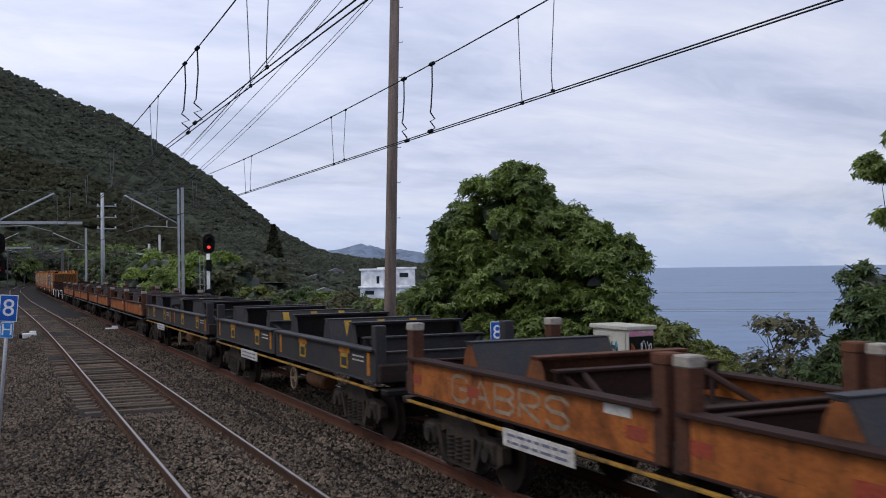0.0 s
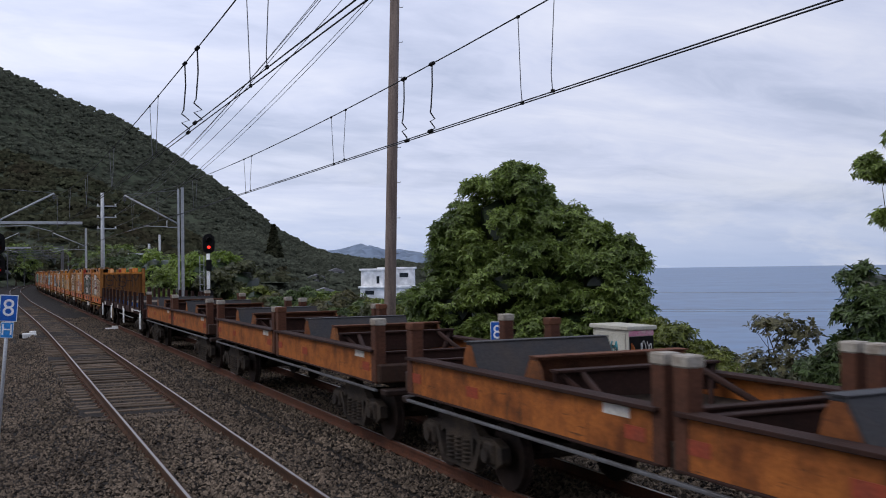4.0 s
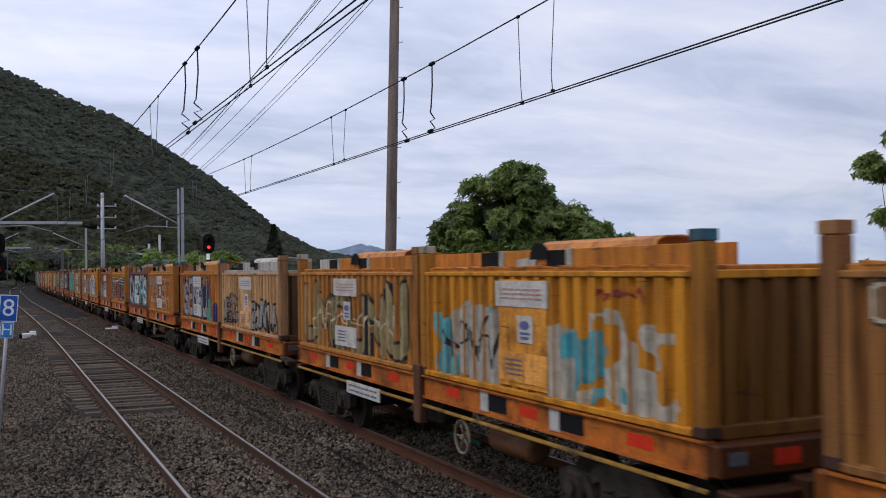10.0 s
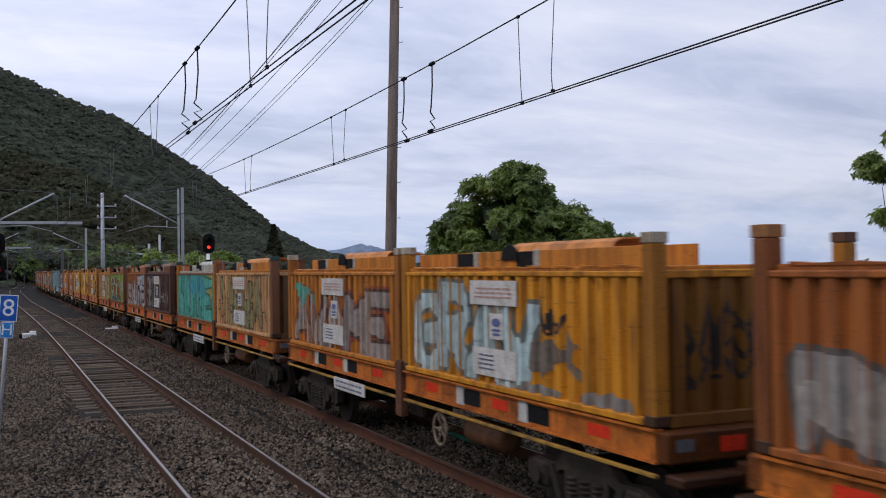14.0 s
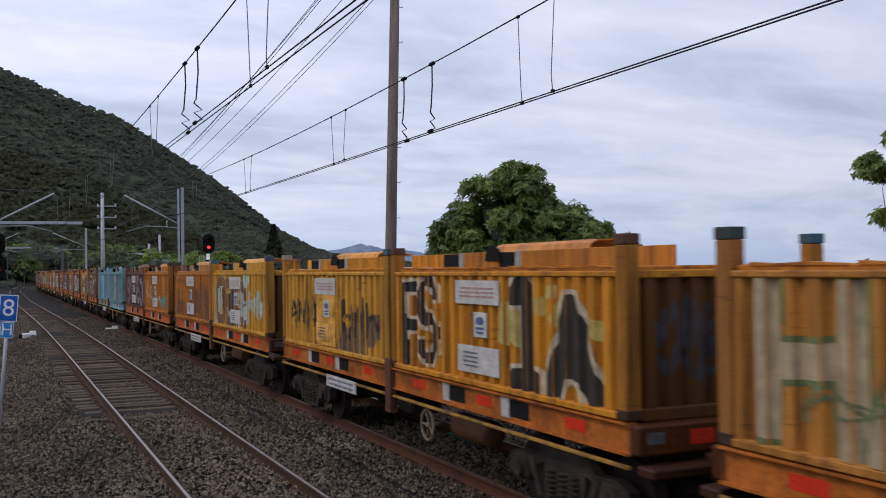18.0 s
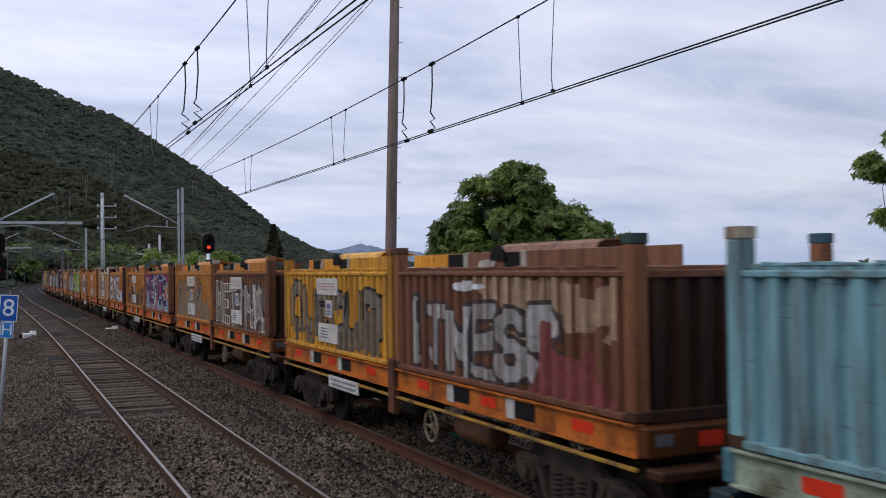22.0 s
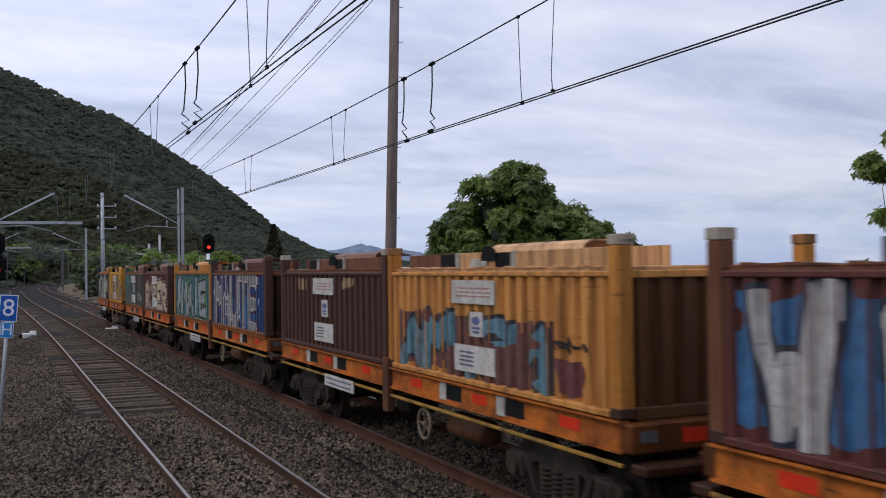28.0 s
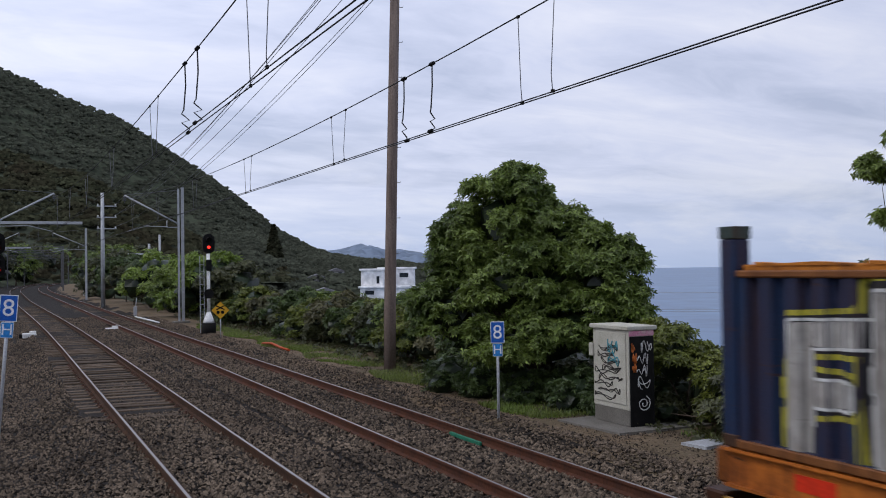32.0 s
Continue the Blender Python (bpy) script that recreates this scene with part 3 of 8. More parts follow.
def hill(name, label, table, near, crest, behind, trees, size, material, base=-1.0, power=1.0, seed=1, woods=M["far_forest"]):
    """table: degrees from +Y and the slope of sight to the skyline there; near and crest: distances of foot and crest at its two ends."""
    deg, slope = [a for a, _ in table], [s for _, s in table]
    rs = np.random.RandomState(seed)

    def height(a, q):
        w = (a - deg[0]) / (deg[-1] - deg[0])
        c = crest[0] + (crest[1] - crest[0]) * w
        n0 = near[0] + (near[1] - near[0]) * w
        top = EYE.z + np.interp(a, deg, slope) * c
        r = np.where(q < 1, n0 + (c - n0) * q, c + (q - 1) * behind)
        rise = np.where(q < 1, np.clip(q, 0, 1) ** power, np.clip(2 - q, 0, 1))
        x, y = np.sin(np.radians(a)) * r, np.cos(np.radians(a)) * r
        swell = np.array([noise.noise(Vector((c * 0.012, d * 0.012, 2))) + 0.4 * noise.noise(Vector((c * 0.035, d * 0.035, 5))) for c, d in zip(x, y)])
        return r, base + (top - base) * rise + swell * (r * 0.012) * np.sin(np.clip(q, 0, 1) * math.pi)

    na, nq = 90, 36
    aa, qq = np.meshgrid(np.linspace(deg[0], deg[-1], na), np.linspace(0, 2, nq), indexing="xy")
    r, z = height(aa.ravel(), qq.ravel())
    x, y = np.sin(np.radians(aa.ravel())) * r, np.cos(np.radians(aa.ravel())) * r
    j, i = np.meshgrid(np.arange(nq - 1), np.arange(na - 1), indexing="ij")
    k = (j * na + i).ravel()
    ob = thing(name, label, "hill", kind="structure", data=array_mesh(name, np.stack([x, y, z], 1), np.stack([k, k + 1, k + 1 + na, k + na], 1), True), material=material)
    if trees:
        a = rs.uniform(deg[0], deg[-1], trees)
        q = rs.uniform(0.0, 1.03, trees) ** 0.8
        r, z = height(a, q)
        s = rs.uniform(0.5, 1.35, trees) * size * (0.6 + 0.4 * q)
        at = np.stack([np.sin(np.radians(a)) * r, np.cos(np.radians(a)) * r, z + s * 0.3], 1)
        cv, cf = crowns(at, s, rs, 16 if trees > 5000 else 38)
        thing("hillside_forest", "dense dark eucalypt forest covering the hillside", "forest", kind="stuff", data=array_mesh("hillside_forest", cv, cf), material=woods)
    return ob


hill("escarpment", "steep dark forested escarpment falling towards the sea", [(-40, 0.20), (-8, 0.20), (0.1, 0.188), (3.7, 0.160), (6.0, 0.146), (6.9, 0.1355), (8.7, 0.1145), (10.8, 0.0902), (12.65, 0.0655), (14.5, 0.0378), (16.7, 0.0178), (18.0, 0.0105), (20.5, 0.0)],
     (330, 700), (900, 1700), 500, 24000, 5.0, M["scrub"], seed=11)
hill("near_spur", "lower wooded spur of the escarpment behind the railway", [(-40, 0.14), (-6, 0.125), (0.1, 0.108), (3.7, 0.0915), (6.9, 0.063), (9.6, 0.034), (13.2, 0.006), (15, -0.004)],
     (290, 300), (520, 560), 150, 4600, 4.0, M["scrub"], seed=12, woods=M["near_forest"])
hill("village_slope", "gentle wooded slope with scattered houses", [(11, 0.040), (12.6, 0.036), (14.8, 0.0195), (18.0, 0.0085), (21.2, 0.003), (23.5, -0.003), (26, -0.012)],
     (200, 180), (700, 560), 200, 2600, 3.2, M["scrub"], base=-14.0, power=0.7, seed=13)
hill("distant_hills", "hazy blue-grey hills far along the coast", [(15, 0.008), (16.7, 0.0174), (18.0, 0.0205), (18.7, 0.0232), (19.3, 0.0248), (19.9, 0.0225), (20.6, 0.0194), (21.5, 0.0198), (22.7, 0.0150), (24.1, 0.0044), (25.5, -0.004)],
     (3600, 3600), (4500, 4500), 200, 0, 1.0, M["far_hill"], base=-14.3, seed=14)

# ---- the train: flat wagons, their loads, and the way they run ----
W = 13.5
CL, CW, CZ0, CZ1 = 6.06, 2.44, 1.30, 2.69
RUN = [(0, -107.00), (1, -93.50), (2, -80.01), (3, -66.51), (4, -53.02), (5, -39.52), (5.5, -32.77), (6, -26.22), (7, -13.13), (8, -0.03), (9, 13.12), (10, 26.42), (11, 39.73), (12, 53.05), (13, 66.38), (14, 79.73), (15, 93.11), (16, 106.48), (17, 119.86), (18, 133.30), (19, 146.70), (20, 160.55), (21, 174.00), (22, 187.43), (23, 200.89), (24, 214.35), (25, 227.83), (26, 241.28), (27, 254.73), (28, 268.19), (29, 281.62), (30, 295.09), (31, 308.56), (32, 322.36)]
MOVING = []


def running(y):
    """The pose of a wagon whose middle is y metres along the seaward line."""
    a, b = down_x(y - 4.6), down_x(y + 4.6)
    return pose((a + b) / 2, y, 0, 0, 0, -math.degrees(math.atan2(b - a, 9.2)))


def on_rails(ob, middle, along=0.0):
    MOVING.append((ob, middle, along))
    return ob


MESHES = {}


def shared(key, make):
    if key not in MESHES:
        MESHES[key] = make().mesh(key)
    return MESHES[key]


def disc(y, z, r, x0, x1, n=20, hub=0.0):
    return Shape().prism([(y + r * math.cos(2 * math.pi * i / n), z + r * math.sin(2 * math.pi * i / n)) for i in range(n)], "x", x0, x1)


def wheel_shape():
    s = disc(0, 0, 0.42, -0.055, 0.055, 28)
    s.prism([(0.45 * math.cos(2 * math.pi * i / 28), 0.45 * math.sin(2 * math.pi * i / 28)) for i in range(28)], "x", 0.03, 0.06)
    s.prism([(0.12 * math.cos(2 * math.pi * i / 14), 0.12 * math.sin(2 * math.pi * i / 14)) for i in range(14)], "x", -0.1, -0.05)
    return s


def sideframe_shape():
    out = [(-1.2, 0.40), (-1.2, 0.58), (-0.98, 0.66), (-0.62, 0.64), (-0.40, 0.80), (0.40, 0.80), (0.62, 0.64), (0.98, 0.66), (1.2, 0.58), (1.2, 0.40),
           (1.02, 0.30), (0.76, 0.34), (0.70, 0.50), (0.42, 0.60), (0.40, 0.28), (0.48, 0.17), (-0.48, 0.17), (-0.40, 0.28), (-0.42, 0.60), (-0.70, 0.50), (-0.76, 0.34), (-1.02, 0.30)]
    s = Shape().prism(out, "x", -0.06, 0.06)
    s.prism([(-0.72, 0.60), (-0.62, 0.62), (-0.42, 0.24), (-0.52, 0.22)], "x", -0.085, 0.05)
    s.prism([(0.72, 0.60), (0.62, 0.62), (0.42, 0.24), (0.52, 0.22)], "x", -0.085, 0.05)
    return s


def spring_shape():
    s = Shape()
    for y in (-0.24, 0.0, 0.24):
        s.tube([(0.085 * math.cos(a * 0.9), y + 0.085 * math.sin(a * 0.9), 0.24 + a * 0.0078) for a in range(44)], 0.018, 5)
    return s


def axle_box_shape():
    s = Shape().box(-0.1, 0.06, -0.15, 0.15, -0.12, 0.16, 0.03)
    s.prism([(0.09 * math.cos(2 * math.pi * i / 12), 0.09 * math.sin(2 * math.pi * i / 12)) for i in range(12)], "x", -0.15, -0.1)
    return s


def bogie(parent, y):
    b = part("bogie", shared("bogie_bolster", lambda: Shape().box(-1.0, 1.0, -0.2, 0.2, 0.42, 0.72, 0.03).box(-0.5, 0.5, -1.15, 1.15, 0.46, 0.56, 0.02)), M["grime"], parent, "grimy dark steel bogie", at=pose(0, y, 0))
    for sx in (-1, 1):
        turn = 0 if sx < 0 else 180
        part("side_frame", shared("side_frame", sideframe_shape), M["grime"], b, at=pose(sx * 1.0, 0, 0, 0, 0, turn))
        part("spring", shared("spring", spring_shape), M["grime"], b, at=pose(sx * 1.02, 0, 0))
        for wy in (-0.89, 0.89):
            part("wheel", shared("wheel", wheel_shape), M["wheel"], b, "dark steel wheel with a worn rim", at=pose(sx * 0.76, wy, 0.42, 0, 0, turn))
            part("axle_box", shared("axle_box", axle_box_shape), M["grime"], b, at=pose(sx * 1.0, wy, 0.46, 0, 0, turn))
    for wy in (-0.89, 0.89):
        part("axle", shared("axle", lambda: Shape().tube([(-0.7, 0, 0), (0.7, 0, 0)], 0.075, 10)), M["grime"], b, at=pose(0, wy, 0.42))
    return b


def sill_shape():
    """One half of a wagon's side sill, from its end (0) to the middle, unbroken at the lifting pockets."""
    # one connected strip: a web widened at the top into a flange
    s = Shape().prism([(-0.07, 1.285), (0.06, 1.285), (0.06, 1.262), (0.05, 1.262), (0.05, 0.975), (-0.055, 0.975), (-0.055, 1.0), (-0.02, 1.0), (-0.02, 1.262), (-0.07, 1.262)], "y", 0.0, 6.02)
    return s


POCKETS = [(1.78, 2.55), (3.52, 4.12)]


def handwheel_shape():
    s = Shape().tube([(0, 0.21 * math.cos(a * math.pi / 8), 0.21 * math.sin(a * math.pi / 8)) for a in range(17)], 0.022, 6, False)
    for k in range(5):
        a = k * 2 * math.pi / 5
        s.tube([(0.02, 0, 0), (0, 0.2 * math.cos(a), 0.2 * math.sin(a))], 0.014, 5)
    return s.tube([(0.25, 0, 0), (-0.02, 0, 0)], 0.035, 8)


def bars(width, height, rows, seed):
    """Writing too small to read, as plain bars on a plate in the y-z plane."""
    r = random.Random(seed)
    s = Shape()
    for i in range(rows):
        z = height * (0.5 - (i + 0.5) / rows) * 0.86
        y = -width * 0.44
        while y < width * 0.40:
            w = r.uniform(0.06, 0.2) * width
            s.box(-0.006, -0.001, y, min(y + w, width * 0.44), z - height / rows * 0.16, z + height / rows * 0.16)
            y += w + 0.035 * width
    return s


def blob():
    """A small oval emblem over two short bars."""
    s = Shape().prism([(0.11 * math.cos(a * math.pi / 8), 0.045 + 0.05 * math.sin(a * math.pi / 8)) for a in range(16)], "x", -0.006, -0.001)
    return s.box(-0.006, -0.001, -0.11, 0.11, -0.06, -0.03).box(-0.006, -0.001, -0.09, 0.09, -0.11, -0.08)


def flat_wagon(middle, tint, seed, pale=False, bare=False, pipe=False, tint_far=None):
    """A bogie flat wagon for two boxes, with sills, pockets, running gear, hand brake and couplers."""
    rnd = random.Random(seed)
    # scales the wagon tint down for its headstocks, by a random step
    head_tone = rnd.choice((0.2, 0.3, 0.42, 0.15))
    w = thing("flat_wagon", "grimy dark bogie flat wagon carrying two open cradles" if bare else ("weathered light blue" if pale else "weathered orange") + " bogie flat wagon carrying two boxes", "railway wagon", group="flat wagons of the freight train")
    part("centre_sill", shared("centre_sill", lambda: Shape().box(-0.38, 0.38, -6.2, 6.2, 0.72, 1.08, 0.02).box(-1.15, 1.15, -6.1, 6.1, 1.14, 1.20, 0.01)), M["grime"], w, "dark grimy underframe")
    for k in range(7):
        part("cross_member", shared("cross_member", lambda: Shape().box(-1.15, 1.15, -0.06, 0.06, 0.92, 1.14, 0.01)), M["grime"], w, at=pose(0, -5.1 + 1.7 * k, 0))
    for sx in (-1, 1):
        for sy in () if bare else (-1, 1):
            key = "sill_a" if sy < 0 else "sill_b"
            me = shared(key, lambda: mirrored(sill_shape(), sy))
            sill = part("side_sill", me, M["sill"], w, "scuffed painted side sill", tint if sy < 0 else tint_far or tint, pose(sx * 1.17, sy * 6.1, 0))
            if sx < 0:
                for a, b in POCKETS:
                    y = -sy * (a + b) / 2
                    if pale and sy < 0:
                        part("pocket_frame", shared("pocket_frame", lambda: Shape().box(-0.023, 0.0, -0.42, 0.42, 1.0, 1.255)), M["white"], sill, "white-painted pocket frame", at=pose(0, y, 0))
                    # a flat black plate on the web paints the shade of the pocket's recess
                    part("pocket", shared("pocket", lambda: Shape().box(-0.024, 0.0, -0.25, 0.25, 1.04, 1.23)), M["black"], sill, "black plate standing for the shade in a lifting pocket", at=pose(0, y, 0))
                    part("pocket_jamb", shared("pocket_jamb", lambda: Shape().box(-0.034, 0.0, -0.1, 0.1, 1.015, 1.255, 0.004)), M["pale_jamb"], sill, "pale grey pocket jamb", at=pose(0, y + 0.31, 0)) if not pale else None
                for d in (0.95, 3.05, 5.05):
                    part("reflector", shared("reflector", lambda: Shape().box(-0.026, -0.021, -0.2, 0.2, 1.08, 1.2)), M["red"], sill, "faded red reflector", at=pose(0, -sy * d, 0))
        part("rope_rail", shared("rope_rail", lambda: Shape().box(-0.03, 0.02, -6.1, 6.1, 0.85, 0.885, 0.006)), M["galv_dark"] if pipe else M["yellow_worn"], w, "grey pipe along the underframe" if pipe else "thin dirty yellow bar under the sill", at=pose(sx * 1.2, 0, 0))
        if not bare:
            part("joint_stanchion", shared("joint_stanchion", lambda: Shape().box(-0.07, 0.05, -0.11, 0.11, 0.62, 1.42, 0.015)), M["rust"], w, "rusty stanchion between the boxes", at=pose(sx * 1.2, 0, 0))
    for sy in (-1, 1):
        bogie(w, sy * 4.68)
        part("headstock", shared("headstock", lambda: Shape().box(-1.19, 1.19, -0.1, 0.1, 0.985, 1.265, 0.02)), M["sill"], w, "scuffed rusty headstock", tuple(q * (0.3 if bare else head_tone) for q in tint), pose(0, sy * 6.14, 0))
        part("end_step", shared("end_step", lambda: Shape().box(-1.17, 1.17, -0.13, 0.13, 0.80, 0.90, 0.02).box(-0.5, 0.5, -0.2, 0.0, 0.74, 0.98, 0.02)), M["sill"], w, "rusty step across the wagon end", tuple(q * 0.09 + 0.004 for q in tint), pose(0, sy * 6.3, 0))
        if sy < 0 and not bare:
            part("end_plate", shared("headstock_plate", lambda: Shape().box(-0.095, 0.095, -0.006, 0.0, 1.09, 1.2)), M["galv_dark"], w, "small scuffed plate", at=pose(-1.0, -6.242, 0))
            for x in (-0.47, 0.78):
                part("reflector", shared("end_reflector", lambda: Shape().box(-0.14, 0.14, -0.006, 0.0, 1.06, 1.2)), M["red"], w, "faded red reflector", at=pose(x, -6.242, 0))
        part("coupler", shared("coupler", lambda: Shape().box(-0.09, 0.09, -0.32, 0.32, 0.82, 1.0, 0.03).box(-0.16, 0.12, 0.2, 0.48, 0.78, 1.02, 0.04)), M["plate"], w, at=pose(0, sy * 6.36, 0, 0, 0, 0 if sy > 0 else 180))
        part("air_hose", shared("air_hose", lambda: Shape().tube([(0.35, -0.1, 0.9), (0.36, 0.12, 0.82), (0.38, 0.28, 0.6), (0.38, 0.42, 0.52)], 0.024, 6)), M["black"], w, at=pose(0, sy * 6.2, 0, 0, 0, 0 if sy > 0 else 180))
    if pipe:
        return on_rails(w, middle)
    part("hand_brake_wheel", shared("handwheel", handwheel_shape), M["pale_rust"], w, "worn pale hand brake wheel", at=pose(-1.16, -1.25, 0.6))
    part("air_tank", shared("air_tank", lambda: Shape().tube([(0, -0.5, 0), (0, -0.46, 0), (0, 0.46, 0), (0, 0.5, 0)], [0.1, 0.17, 0.17, 0.1], 14)), M["sill"], w, "brown air reservoir", (0.12, 0.052, 0.022), pose(-0.92, -2.3, 0.66))
    part("brake_gear", shared("brake_gear", lambda: Shape().box(-0.25, 0.25, -0.3, 0.3, 0.5, 0.8, 0.04).tube([(0, -2.6, 0.62), (0, 2.6, 0.6)], 0.025, 6)), M["grime"], w, at=pose(-0.5, 0.6, 0))
    plate = part("wagon_plate", shared("wagon_plate", lambda: Shape().box(-0.012, 0.012, -0.78, 0.78, -0.1, 0.1, 0.004)), M["white_worn"], w, "worn white lettering plate", at=pose(-1.22, 2.35, 0.80, 0, 0, 0))
    part("lettering", shared("wagon_bars", lambda: bars(1.5, 0.19, 2, 4)), M["bar"], plate, at=pose(-0.012, 0, 0))
    return on_rails(w, middle)


def mirrored(shape, sy):
    if sy > 0:
        shape.v = [(x, -y, z) for x, y, z in shape.v]
        shape.f = [tuple(reversed(f)) for f in shape.f]
    return shape


# corrugated steel: outer flats, slopes and inner flats at the usual pitch
PITCH_C, DEPTH = 0.275, 0.065


def ridge(y):
    """How far a corrugated side stands in from its outer face at y."""
    u = (y / PITCH_C) % 1.0
    for a, b, p, q in ((0.0, 0.44, 0, 0), (0.44, 0.56, 0, 1), (0.56, 0.88, 1, 1), (0.88, 1.0, 1, 0)):
        if a <= u < b:
            return DEPTH * (p + (q - p) * (u - a) / (b - a))
    return 0.0


def corrugated(length, z0, z1):
    s = Shape()
    stops = [-length / 2]
    k = math.floor(-length / 2 / PITCH_C)
    while k * PITCH_C < length / 2:
        stops += [(k + c) * PITCH_C for c in (0.0, 0.44, 0.56, 0.88) if -length / 2 < (k + c) * PITCH_C < length / 2]
        k += 1
    stops.append(length / 2)
    v = []
    for y in stops:
        d = ridge(y + 1e-6)
        v += [(d, y, z0), (d, y, z1), (0.1, y, z0), (0.1, y, z1)]
    f = []
    for i in range(len(stops) - 1):
        a, b = 4 * i, 4 * i + 4
        f += [(a, a + 1, b + 1, b), (a + 2, b + 2, b + 3, a + 3), (a + 1, a + 3, b + 3, b + 1)]
    s.add(v, f)
    return s


def cover_shape():
    top = [(-0.02, 0.22), (0.02, 0.29), (0.1, 0.325), (0.3, 0.33), (0.6, 0.27)]
    return Shape().prism(top + [(x, z - 0.015) for x, z in reversed(top)], "y", -1.84, 0.3)


def steel_box(middle, along, colour, words, lid=None, post=None, labels=True, seed=1, end_share=0.3):
    """A half-height corrugated steel box with tall corner posts, a humped lid and white label panels."""
    rnd = random.Random(seed)
    lid, post = lid or colour, post or tuple(0.55 * a + 0.45 * b for a, b in zip(colour, (0.085, 0.034, 0.016)))
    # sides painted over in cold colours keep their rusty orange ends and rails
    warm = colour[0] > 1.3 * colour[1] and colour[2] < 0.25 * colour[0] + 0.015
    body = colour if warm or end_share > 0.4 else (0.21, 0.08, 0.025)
    # End colour holds both grime and the shade of the gap between wagons.
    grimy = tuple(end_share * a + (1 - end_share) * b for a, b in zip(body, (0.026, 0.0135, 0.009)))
    c = thing("freight_container", words, "freight container", group="steel containers on the train")
    part("base_frame", shared("box_base", lambda: Shape().box(-1.2, 1.2, -2.95, 2.95, CZ0, CZ0 + 0.07, 0.01)), M["paint"], c, "", colour)
    for sx in (-1, 1):
        turn = 0 if sx < 0 else 180
        part("side_panel", shared("box_side", lambda: corrugated(5.68, CZ0 + 0.06, CZ1 - 0.05)), M["paint"], c, "corrugated steel side", colour, pose(sx * 1.205, 0, 0, 0, 0, turn))
        part("top_rail", shared("box_top_rail", lambda: Shape().box(-0.03, 0.03, -2.85, 2.85, CZ1 - 0.055, CZ1, 0.01)), M["paint"], c, "", body, pose(sx * 1.19, 0, 0))
        part("bottom_rail", shared("box_bottom_rail", lambda: Shape().box(-0.045, 0.045, -2.85, 2.85, CZ0, CZ0 + 0.065, 0.008)), M["paint"], c, "", body, pose(sx * 1.19, 0, 0))
        for sy in (-1, 1):
            part("corner_post", shared("box_post", lambda: Shape().box(-0.085, 0.085, -0.085, 0.085, CZ0, CZ1 + 0.25, 0.014)), M["paint"], c, "tall steel corner post", post, pose(sx * 1.135, sy * 2.945, 0))
            part("corner_casting", shared("box_casting", lambda: Shape().box(-0.09, 0.09, -0.09, 0.09, CZ0 - 0.004, CZ0 + 0.1, 0.012)), M["paint"], c, "dark corner casting", (0.05, 0.028, 0.018), pose(sx * 1.135, sy * 2.945, 0))
            part("post_cap", shared("box_cap", lambda: Shape().box(-0.09, 0.09, -0.09, 0.09, CZ1 + 0.25, CZ1 + 0.35, 0.006)), M["paint"], c, "corner casting on the post", rnd.choice([(0.03, 0.06, 0.055), (0.04, 0.12, 0.16), (0.40, 0.35, 0.27), (0.36, 0.30, 0.22), (0.3, 0.14, 0.05), (0.1, 0.05, 0.03)]), pose(sx * 1.135, sy * 2.945, 0))
    for sy in (-1, 1):
        part("end_panel", shared("box_end", lambda: corrugated(2.04, CZ0 + 0.06, CZ1 - 0.06)), M["paint"], c, "corrugated steel end, brown with rust, grime and painted gap shade", grimy, pose(0, sy * 2.95, 0, 0, 0, 90 if sy < 0 else -90))
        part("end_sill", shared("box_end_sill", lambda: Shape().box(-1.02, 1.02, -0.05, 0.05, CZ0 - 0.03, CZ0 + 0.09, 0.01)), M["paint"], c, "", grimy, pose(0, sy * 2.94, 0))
        part("end_rail", shared("box_end_rail", lambda: Shape().box(-1.02, 1.02, -0.05, 0.05, CZ1 - 0.07, CZ1 + 0.005, 0.01)), M["paint"], c, "", body, pose(0, sy * 2.92, 0))
    part("lid", shared("box_lid", lambda: Shape().box(-1.15, 1.15, -2.84, 2.84, CZ1 - 0.06, CZ1 + 0.045, 0.01)), M["paint"], c, "steel lid with raised humps", lid)
    # an upright hatch wall along the lid, broken by two openings with worn pale edges
    for y0, y1 in ((-2.84, -0.8), (-0.25, 0.72)):
        part("hatch_wall", shared("hatch_%d" % int(y1 * 100), lambda: Shape().box(-0.02, 0.02, y0, y1, -0.005, 0.235, 0.006)), M["paint"], c, "raised hatch wall on the lid", lid, pose(-1.08, 0, CZ1))
    # solid black blocks stand for the unlit inside of the openings
    for y0, y1 in ((-0.67, -0.25), (0.85, 1.35)):
        hole = part("hatch_opening", shared("hole_%d" % int(y1 * 100), lambda: Shape().box(-0.015, 0.5, y0, y1, -0.005, 0.225)), M["black"], c, "black block standing for the shade in a hatch opening", at=pose(-1.08, 0, CZ1))
        part("opening_edge", shared("hole_edge_%d" % int(y1 * 100), lambda: Shape().box(-0.03, 0.03, y0 - 0.13, y0, -0.005, 0.24, 0.006)), M["dirty_cream"], hole, "worn pale edge")
    part("hatch_cover", shared("hatch_cover", cover_shape), M["paint"], c, "curved sheet cover over the hatch", tuple(min(0.7, q * 1.15 + 0.02) for q in lid), pose(-1.06, -0.35, CZ1))
    part("hatch_wall", shared("far_hatch_wall", lambda: Shape().box(-0.02, 0.02, -0.75, 1.6, 0.0, 0.30, 0.006)), M["paint"], c, "raised hatch wall on the lid", lid, pose(1.08, 0, CZ1))
